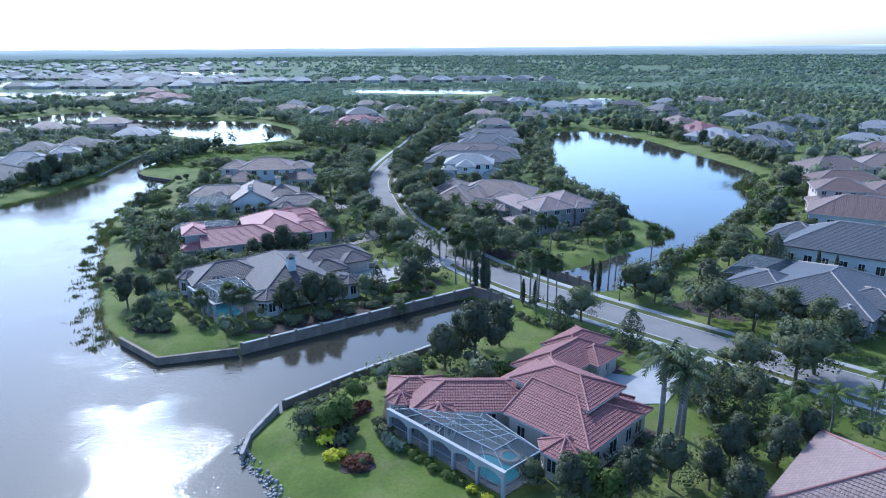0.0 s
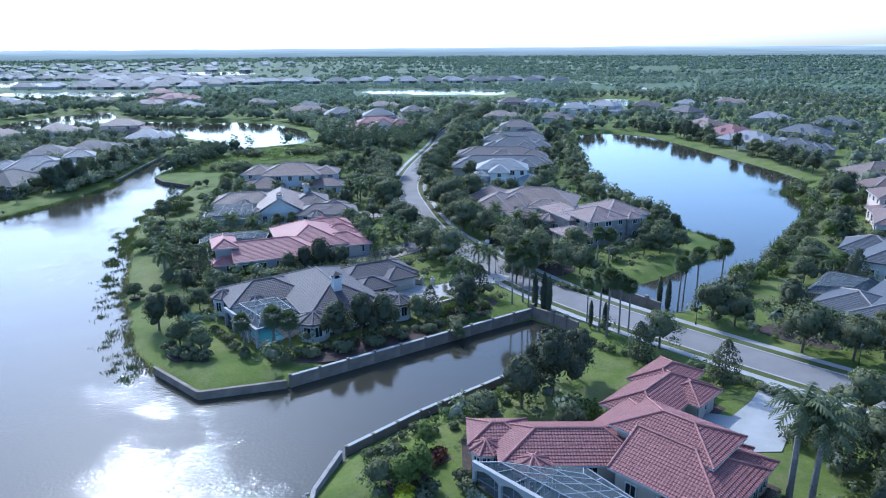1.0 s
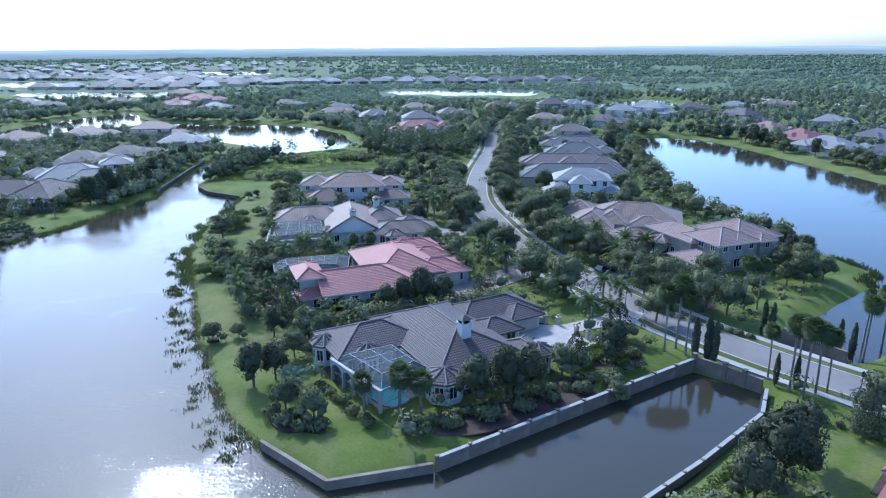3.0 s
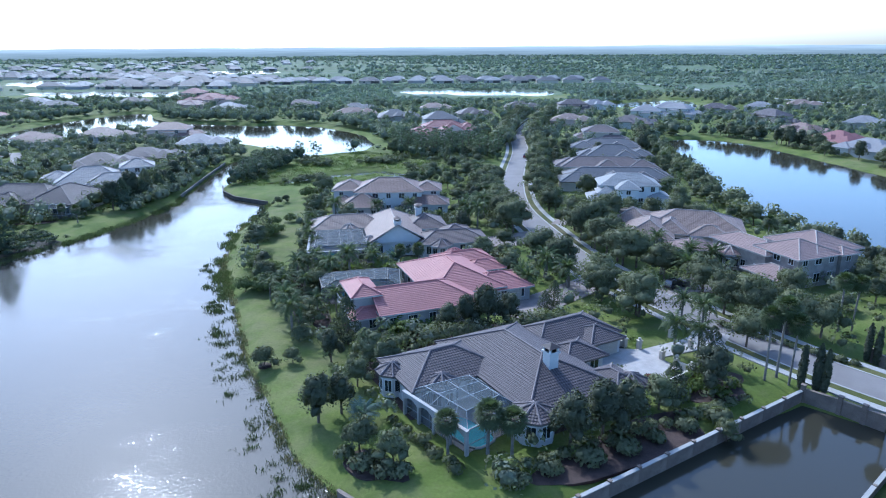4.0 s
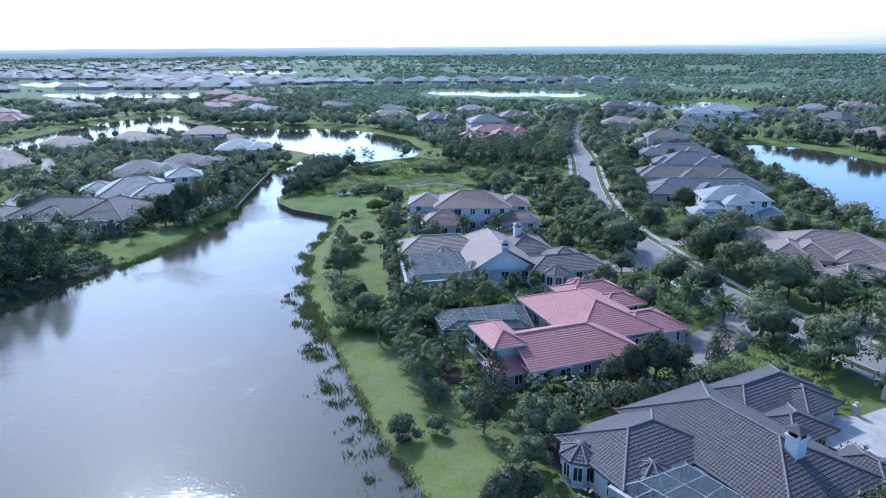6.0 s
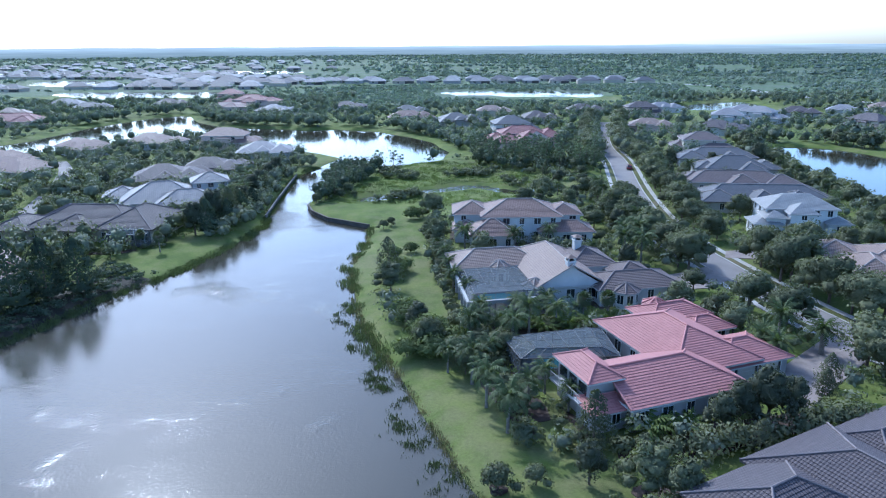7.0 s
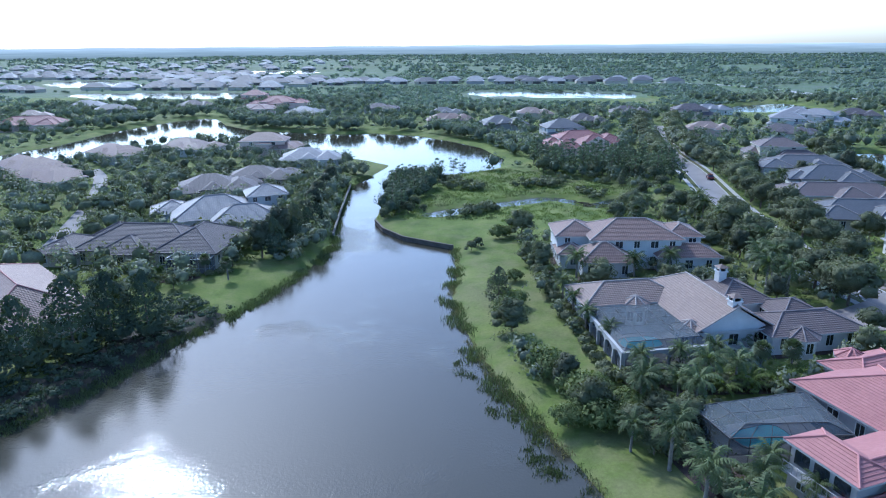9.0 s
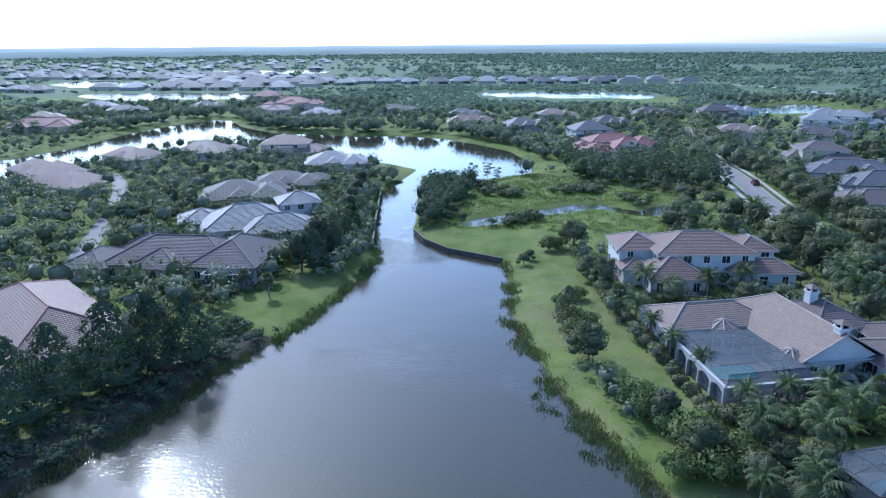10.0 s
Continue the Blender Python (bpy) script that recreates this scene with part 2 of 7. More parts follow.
def mesh_object(name, verts, faces, material, parent=None, label="", uvs=None, smooth=False):
    me = bpy.data.meshes.new(name)
    me.from_pydata([tuple(v) for v in verts], [], [tuple(f) for f in faces])
    if uvs is not None:
        layer = me.uv_layers.new(name="UVMap")
        layer.data.foreach_set("uv", np.asarray(uvs, dtype=np.float32).ravel())
    for m in (material if isinstance(material, (list, tuple)) else [material]):
        me.materials.append(m)
    if smooth:
        me.polygons.foreach_set("use_smooth", [True] * len(me.polygons))
    ob = new(name, me)
    if parent is not None:
        ob.parent = parent
    if label:
        ob["label"] = label
    return ob


def part(name, bm, material, parent, label=""):
    me = bpy.data.meshes.new(name)
    bm.to_mesh(me)
    bm.free()
    me.materials.append(material)
    ob = new(name, me)
    ob.parent = parent
    if label:
        ob["label"] = label
    return ob


def root(name, m, label, category, group="", kind=""):
    e = new(name)
    e.empty_display_size = 0.5
    e.matrix_world = m
    return tagged(e, label, category, group, kind)


class Geo:
    """Gathers boxes, bars and polygons into one mesh."""

    def __init__(self):
        self.v, self.f = [], []

    def face(self, *pts):
        n = len(self.v)
        self.v += [tuple(p) for p in pts]
        self.f.append(tuple(range(n, n + len(pts))))

    def box(self, x0, x1, y0, y1, z0, z1):
        n = len(self.v)
        self.v += [(x, y, z) for z in (z0, z1) for x, y in ((x0, y0), (x1, y0), (x1, y1), (x0, y1))]
        self.f += [tuple(n + i for i in q) for q in ((3, 2, 1, 0), (4, 5, 6, 7), (0, 1, 5, 4), (1, 2, 6, 5), (2, 3, 7, 6), (3, 0, 4, 7))]

    def bar(self, a, b, r, sides=4, r2=None):
        a, b = Vector(a), Vector(b)
        d = (b - a).normalized()
        s = d.cross(Vector((0, 0, 1)))
        s = s.normalized() if s.length > 1e-3 else Vector((1, 0, 0))
        t = s.cross(d)
        r2 = r if r2 is None else r2
        n = len(self.v)
        for p, q in ((a, r), (b, r2)):
            for i in range(sides):
                an = 2 * math.pi * (i + 0.5) / sides
                self.v.append(tuple(p + (s * math.cos(an) + t * math.sin(an)) * q))
        for i in range(sides):
            j = (i + 1) % sides
            self.f.append((n + i, n + j, n + sides + j, n + sides + i))
        self.f.append(tuple(range(n + sides - 1, n - 1, -1)))
        self.f.append(tuple(range(n + sides, n + 2 * sides)))

    def prism(self, ring, z0, z1):
        n, k = len(self.v), len(ring)
        self.v += [(x, y, z0) for x, y in ring] + [(x, y, z1) for x, y in ring]
        for i in range(k):
            j = (i + 1) % k
            self.f.append((n + i, n + j, n + k + j, n + k + i))
        self.f.append(tuple(range(n + k, n + 2 * k)))
        self.f.append(tuple(range(n + k - 1, n - 1, -1)))

    def lathe(self, profile, sides=12, at=(0, 0)):
        n = len(self.v)
        for r, z in profile:
            for i in range(sides):
                an = 2 * math.pi * i / sides
                self.v.append((at[0] + r * math.cos(an), at[1] + r * math.sin(an), z))
        for k in range(len(profile) - 1):
            for i in range(sides):
                j = (i + 1) % sides
                self.f.append((n + k * sides + i, n + k * sides + j, n + (k + 1) * sides + j, n + (k + 1) * sides + i))
        self.f.append(tuple(range(n + (len(profile) - 1) * sides, n + len(profile) * sides)))

    def object(self, name, material, parent=None, label="", smooth=False):
        return mesh_object(name, self.v, self.f, material, parent, label, None, smooth)


def smooth_line(points, step=2.0, closed=False):
    """A Catmull-Rom curve through control points, in even steps."""
    p = np.array(points, float)
    n = len(p)
    out = []
    for i in range(n if closed else n - 1):
        if closed:
            a, b, c, d = p[(i - 1) % n], p[i], p[(i + 1) % n], p[(i + 2) % n]
        else:
            a, b, c, d = p[max(i - 1, 0)], p[i], p[i + 1], p[min(i + 2, n - 1)]
        k = max(1, int(np.linalg.norm(c - b) / step))
        for s in range(k):
            u = s / k
            out.append(0.5 * (2 * b + (c - a) * u + (2 * a - 5 * b + 4 * c - d) * u * u + (3 * b - a - 3 * c + d) * u ** 3))
    if not closed:
        out.append(p[-1])
    return np.array(out)


def ring_distance(px, py, ring):
    """Signed distance to a closed ring, negative inside."""
    best = np.full(px.shape, 1e9)
    inside = np.zeros(px.shape, bool)
    for (ax, ay), (bx, by) in zip(ring, np.roll(ring, -1, axis=0)):
        dx, dy = bx - ax, by - ay
        t = np.clip(((px - ax) * dx + (py - ay) * dy) / max(dx * dx + dy * dy, 1e-9), 0, 1)
        best = np.minimum(best, (px - ax - t * dx) ** 2 + (py - ay - t * dy) ** 2)
        cross = (ay > py) != (by > py)
        if abs(dy) > 1e-9:
            inside ^= cross & (px < ax + (py - ay) * dx / dy)
    d = np.sqrt(best)
    return np.where(inside, -d, d)


def line_distance(px, py, line):
    best = np.full(px.shape, 1e9)
    for (ax, ay), (bx, by) in zip(line[:-1], line[1:]):
        dx, dy = bx - ax, by - ay
        t = np.clip(((px - ax) * dx + (py - ay) * dy) / max(dx * dx + dy * dy, 1e-9), 0, 1)
        best = np.minimum(best, (px - ax - t * dx) ** 2 + (py - ay - t * dy) ** 2)
    return np.sqrt(best)


# ---- plan of the land and the lakes ----
EAST_SHORE = [(5, 119), (-32, 94.5), (-43, 91), (-52, 99), (-59, 106), (-66, 120), (-71, 129), (-77, 144), (-82, 156), (-87, 167), (-91, 178), (-94, 192), (-96, 205), (-95, 218), (-97, 234), (-109, 241), (-115, 249), (-118, 257), (-119, 274), (-121, 297), (-121, 316)]
POND_SHORE = [(-111, 321), (-96, 326), (-82, 341), (-80, 360), (-90, 394), (-99, 408), (-121, 434), (-146, 446), (-161, 440), (-178, 447), (-215, 456), (-240, 482), (-260, 520), (-270, 522), (-282, 503), (-292, 457), (-292, 400), (-302, 364), (-318, 325), (-345, 270), (-340, 255), (-318, 270), (-294, 296), (-275, 320), (-265, 345), (-255, 372), (-240, 398), (-222, 415), (-200, 410), (-182, 400), (-163, 385), (-145, 364)]
WEST_SHORE = [(-125, 346), (-129, 322), (-133, 305), (-129, 265), (-126, 242), (-125, 232), (-127, 218), (-131, 203), (-134, 193), (-139, 183), (-143, 170), (-147, 160), (-153, 150), (-168, 130), (-188, 95), (-205, 40), (-210, -40), (-190, -150), (-90, -200), (20, -150), (70, -80), (45, -15), (22, 20), (0, 40), (-12, 52), (-18, 60), (-22, 65), (-25, 69), (-24, 72), (-21, 78), (-13, 86), (-2, 95), (9, 105), (12, 112)]
LAKE_EAST = [(21, 130), (29, 136), (38, 143), (46, 150), (53, 155), (57, 162), (56, 168), (52, 178), (46, 193), (42, 212), (42, 228), (43, 250), (46, 280), (50, 315), (56, 350), (63, 371), (76, 377), (91, 367), (100, 343), (107, 304), (112, 272), (115, 250), (113, 237), (99, 222), (97, 205), (87, 186), (76, 172), (66, 158), (57, 146), (50, 139), (43, 132), (36, 124), (28, 121)]
POND_NORTH = [(-93, 772), (-95, 722), (-60, 700), (-27, 690), (37, 676), (50, 700), (52, 742), (-19, 760)]
POND_NORTHEAST = [(50, 590), (45, 562), (76, 549), (112, 555), (130, 546), (145, 570), (148, 618), (110, 608), (94, 597)]
POND_FAR_A = [(-639, 934), (-547, 861), (-496, 858), (-500, 935), (-544, 952), (-643, 1029)]
POND_FAR_B = [(-495, 745), (-408, 672), (-362, 691), (-300, 688), (-318, 755), (-421, 764)]
POND_FAR_C = [(-579, 1365), (-397, 1341), (-374, 1240), (-540, 1260)]
MARSH_CREEK = [(-104, 266), (-90, 275), (-80, 281), (-68, 286), (-57, 278), (-48, 285)]
ROAD = [(95, 42), (75, 63), (57, 81), (41, 96), (26, 111), (16, 122), (8, 133), (-2, 151), (-12, 172), (-18.5, 200), (-22.6, 230), (-20.4, 271), (-12.9, 330), (-10, 372), (-2, 420), (10, 470)]
ROAD_WEST = [(-172, 178), (-181, 205), (-191, 234), (-206, 276), (-222, 310), (-236, 330)]
ROAD_FAR = [(120, 900), (192, 826), (206, 720), (219, 640), (262, 560), (330, 470), (420, 380)]

lake_rings = [np.array(EAST_SHORE + POND_SHORE + WEST_SHORE, float)]
lake_rings += [smooth_line(r, 4.0, True) for r in (LAKE_EAST, POND_NORTH, POND_NORTHEAST, POND_FAR_A, POND_FAR_B, POND_FAR_C)]
road_line, road_west_line, road_far_line = smooth_line(ROAD, 2.0), smooth_line(ROAD_WEST, 3.0), smooth_line(ROAD_FAR, 8.0)
creek_line = smooth_line(MARSH_CREEK, 2.0)
bridge_mid = np.array((17.0, 120.5))


def lake_distance(px, py):
    d = np.full(px.shape, 1e9)
    for ring in lake_rings:
        d = np.minimum(d, ring_distance(px, py, ring))
    return d


def axis(lo, hi, step, ends, growth):
    core = list(np.arange(lo, hi + 0.01, step))
    a, s = [lo], step
    while a[-1] > -ends:
        s *= growth
        a.append(max(a[-1] - s, -ends))
    b, s = [core[-1]], step
    while b[-1] < ends:
        s *= growth
        b.append(min(b[-1] + s, ends))
    return np.array(a[:0:-1] + core + b[1:])


def build_ground():
    xs, ys = axis(-345.0, 190.0, 2.8, 4950.0, 1.07), axis(36.0, 470.0, 2.8, 4950.0, 1.07)
    px, py = np.meshgrid(xs, ys)
    d = lake_distance(px, py)
    wob = 0.5 * np.sin(px * 0.31 + 1.3 * np.sin(py * 0.17)) + 0.5 * np.sin(py * 0.27 + 1.1 * np.sin(px * 0.21))
    d = d + 0.45 * wob * (d > -8) * (d < 8)
    z = np.clip(d * 0.33, -1.8, G)
    z = z + 0.05 * wob * (d > 4)
    creek = line_distance(px, py, creek_line)
    z = np.where(creek < 7.5, np.minimum(z, -0.25 + np.maximum(0, creek - 2.6 - 0.8 * wob) * 0.4), z)
    cut = (np.hypot(px - bridge_mid[0], py - bridge_mid[1]) < 7.0)
    z = np.where(cut, np.minimum(z, G), z)
    near_road = line_distance(px, py, road_line)
    z = np.where(near_road < 6.2, G - 0.12, z)
    r = np.hypot(px, py)
    s = np.clip((r - 2300) / 2500, 0, 1)
    z = z + 20 * s * s * (3 - 2 * s)
    ny, nx = px.shape
    verts = np.stack([px, py, z], -1).reshape(-1, 3)
    i = np.arange((ny - 1) * (nx - 1))
    a = (i // (nx - 1)) * nx + i % (nx - 1)
    faces = np.stack([a, a + 1, a + 1 + nx, a + nx], -1)
    me = bpy.data.meshes.new("ground")
    me.from_pydata(verts.tolist(), [], faces.tolist())
    me.polygons.foreach_set("use_smooth", [True] * len(me.polygons))
    me.materials.append(LAWN)
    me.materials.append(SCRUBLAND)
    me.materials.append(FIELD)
    me.materials.append(BANK_SHADE)
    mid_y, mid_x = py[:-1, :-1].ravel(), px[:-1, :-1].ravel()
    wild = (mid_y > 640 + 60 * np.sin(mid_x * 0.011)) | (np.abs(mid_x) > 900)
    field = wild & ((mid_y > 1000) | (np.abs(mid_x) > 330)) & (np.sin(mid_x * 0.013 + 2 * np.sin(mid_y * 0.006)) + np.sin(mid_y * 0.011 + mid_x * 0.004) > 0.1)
    # strip by the western shore coloured dark, as the trees' shade
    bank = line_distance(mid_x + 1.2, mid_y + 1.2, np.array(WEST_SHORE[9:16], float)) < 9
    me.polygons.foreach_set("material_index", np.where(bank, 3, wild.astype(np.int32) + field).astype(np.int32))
    return tagged(new("ground", me), "grassy flat land with mown lawns and drier patches", "ground", kind="structure")


build_ground()
lake = Geo()
lake.face((-900, -400, 0), (700, -400, 0), (700, 1500, 0), (-900, 1500, 0))
tagged(lake.object("water", WATER), "calm dark lake and canal water with fine ripples", "water", kind="structure")


# ---- roads ----
def ribbon(name, line, inner, outer, z0, z1, material, label, category):
    """A strip along a line between two offsets to its right side."""
    t = np.gradient(line, axis=0)
    t /= np.linalg.norm(t, axis=1)[:, None]
    nrm = np.stack([t[:, 1], -t[:, 0]], -1)
    a, b = line + nrm * inner, line + nrm * outer
    g = Geo()
    n = len(line)
    g.v = [(x, y, z1) for x, y in a] + [(x, y, z1) for x, y in b] + [(x, y, z0) for x, y in a] + [(x, y, z0) for x, y in b]
    for i in range(n - 1):
        g.f += [(i, n + i, n + i + 1, i + 1), (2 * n + i, i, i + 1, 2 * n + i + 1), (n + i, 3 * n + i, 3 * n + i + 1, n + i + 1)]
    return tagged(g.object(name, material), label, category, kind="structure")


ribbon("road", road_line, -3.2, 3.2, G - 0.4, G + 0.02, ASPHALT, "pale grey worn asphalt street", "road")
for side in (-1, 1):
    ribbon("kerb", road_line, *sorted((side * 3.2, side * 3.55)), G - 0.4, G + 0.09, CONCRETE, "pale concrete kerb and gutter", "kerb")
    ribbon("verge", road_line, *sorted((side * 3.55, side * 5.0)), G - 0.4, G + 0.07, VERGE, "narrow grass verge beside the kerb", "verge")
    ribbon("pavement", road_line, *sorted((side * 5.0, side * 6.3)), G - 0.4, G + 0.1, CONCRETE, "pale concrete pavement along the street", "pavement")
ribbon("road", road_west_line, -2.3, 2.3, G - 0.4, G + 0.06, ASPHALT, "pale grey street between the trees", "road")
ribbon("road", road_far_line, -5, 5, G - 0.4, G + 0.15, CONCRETE, "distant pale road across open land", "road")

# ---- houses ----
def facet(v, f, uv, corners, course, lift):
    """One roof slope: eave corner a, eave corner b, then the top corners. Laid in stepped courses."""
    a, b, *top = [Vector(c) for c in corners]
    along = (b - a).normalized()
    c, d = (top[0], top[0]) if len(top) == 1 else top
    nrm = (b - a).cross(d - a).normalized()
    up = nrm.cross(along)
    length = (d - a).dot(up)
    n = max(1, int(round(length / course))) if course else 1
    for i in range(n):
        s0, s1 = i / n, (i + 1) / n
        q = [a.lerp(d, s0), b.lerp(c, s0), b.lerp(c, s1), a.lerp(d, s1)]
        if (q[2] - q[3]).length < 1e-4:
            q = q[:3]
        raised = [p + nrm * (lift if k < 2 and course else 0) for k, p in enumerate(q)]
        k = len(v)
        v += [tuple(p) for p in raised]
        f.append(tuple(range(k, k + len(raised))))
        uv += [((p - a).dot(along), (p - a).dot(up)) for p in q]
        if course:
            k = len(v)
            v += [tuple(p) for p in (q[0], q[1], raised[1], raised[0])]
            f.append((k, k + 1, k + 2, k + 3))
            uv += [((p - a).dot(along), s0 * length - 0.01) for p in (q[0], q[1], q[1], q[0])]


def hip_roof(x0, x1, y0, y1, z, pitch, over, gable=""):
    """Slopes and ridge lines of a hip roof over a rectangle. gable: sides (x-, x+, y-, y+) that end upright."""
    x0, x1, y0, y1 = x0 - over, x1 + over, y0 - over, y1 + over
    w, d = x1 - x0, y1 - y0
    A, B, C, D = (x0, y0, z), (x1, y0, z), (x1, y1, z), (x0, y1, z)
    if w >= d:
        h = d / 2 * pitch
        r0 = (x0 + (0 if "x-" in gable else d / 2), (y0 + y1) / 2, z + h)
        r1 = (x1 - (0 if "x+" in gable else d / 2), (y0 + y1) / 2, z + h)
        slopes = [(A, B, r1, r0), (C, D, r0, r1), (B, C, r1), (D, A, r0)]
        lines = [(r0, r1), (A, r0), (D, r0), (B, r1), (C, r1)]
    else:
        h = w / 2 * pitch
        r0 = ((x0 + x1) / 2, y0 + (0 if "y-" in gable else w / 2), z + h)
        r1 = ((x0 + x1) / 2, y1 - (0 if "y+" in gable else w / 2), z + h)
        slopes = [(B, C, r1, r0), (D, A, r0, r1), (A, B, r0), (C, D, r1)]
        lines = [(r0, r1), (A, r0), (B, r0), (C, r1), (D, r1)]
    return slopes, [l for l in lines if (Vector(l[0]) - Vector(l[1])).length > 0.05], z + h


def roof_part(house, slopes, lines, eave_ring, material, cap, course, z):
    v, f, uv = [], [], []
    for s in slopes:
        facet(v, f, uv, s, course, 0.05)
    roof = mesh_object("roof", v, f, material, house, "", uv)
    g = Geo()
    n = len(eave_ring)
    for i in range(n):
        (ax, ay), (bx, by) = eave_ring[i], eave_ring[(i + 1) % n]
        g.face((ax, ay, z - 0.22), (bx, by, z - 0.22), (bx, by, z + 0.03), (ax, ay, z + 0.03))
    g.face(*[(x, y, z - 0.22) for x, y in reversed(eave_ring)])
    g.object("fascia", TRIM_DARK if material in DARK_FASCIA else FASCIA, roof)
    if cap is not None:
        for a, b in lines:
            g = Geo()
            g.bar((a[0], a[1], a[2] + 0.06), (b[0], b[1], b[2] + 0.06), 0.125, 6)
            g.object("ridge_cap", cap, roof)
    return roof


TRIM_DARK = plain("dark_fascia", (0.10, 0.085, 0.075), 0.6)
DARK_FASCIA = (ROOF_DARK, ROOF_GREYBROWN)
window_meshes = {}


def window_thing(house, x, y, z, w, h, turn, far=False):
    """A framed pane set in a wall; its face looks along the local -y of turn."""
    key = (round(w, 1), round(h, 1), far)
    if key not in window_meshes:
        fr, pn = Geo(), Geo()
        t = 0.09
        xs, zs = [-w / 2 - t, -w / 2, -0.03, 0.03, w / 2, w / 2 + t], [-h / 2 - t, -h / 2, h / 2, h / 2 + t]
        fr.v = [(px, py, pz) for py in (-0.07, 0.0) for pz in zs for px in xs]
        at = lambda i, j, k: k * 24 + j * 6 + i
        for i in range(5):
            for j in range(3):
                if j == 1 and i in (1, 3):
                    fr.f += [(at(i, 1, 0), at(i, 1, 1), at(i + 1, 1, 1), at(i + 1, 1, 0)), (at(i, 2, 1), at(i, 2, 0), at(i + 1, 2, 0), at(i + 1, 2, 1)),
                             (at(i, 1, 1), at(i, 1, 0), at(i, 2, 0), at(i, 2, 1)), (at(i + 1, 1, 0), at(i + 1, 1, 1), at(i + 1, 2, 1), at(i + 1, 2, 0))]
                else:
                    fr.f.append((at(i, j, 0), at(i + 1, j, 0), at(i + 1, j + 1, 0), at(i, j + 1, 0)))
        for i in range(5):
            fr.f += [(at(i, 0, 0), at(i, 0, 1), at(i + 1, 0, 1), at(i + 1, 0, 0)), (at(i, 3, 1), at(i, 3, 0), at(i + 1, 3, 0), at(i + 1, 3, 1))]
        for j in range(3):
            fr.f += [(at(0, j, 1), at(0, j, 0), at(0, j + 1, 0), at(0, j + 1, 1)), (at(5, j, 0), at(5, j, 1), at(5, j + 1, 1), at(5, j + 1, 0))]
        pn.box(-w / 2, w / 2, -0.03, 0.01, -h / 2, h / 2)
        if far:
            k, m = len(fr.v), len(fr.f)
            fr.v += pn.v
            fr.f += [tuple(q + k for q in f) for f in pn.f]
        fo, po = fr.object("window", TRIM), pn.object("pane", GLASS)
        if far:
            fo.data.materials.append(GLASS)
            fo.data.polygons.foreach_set("material_index", [int(q >= m) for q in range(len(fo.data.polygons))])
        window_meshes[key] = (fo.data, po.data)
        bpy.data.objects.remove(fo), bpy.data.objects.remove(po)
    a, b = window_meshes[key]
    wo = new("window", a)
    wo.parent = house
    if not far:
        po = new("pane", b)
        po.parent = wo
    wo.matrix_basis = pose(x, y, z, 0, 0, turn)
    return wo


def inside_block(x, y, z, blocks, skip):
    for i, b in enumerate(blocks):
        if i != skip and b[0] - 0.3 < x < b[1] + 0.3 and b[2] - 0.3 < y < b[3] + 0.3 and z < b[4]:
            return True
    return False


footprints = []
cages = []


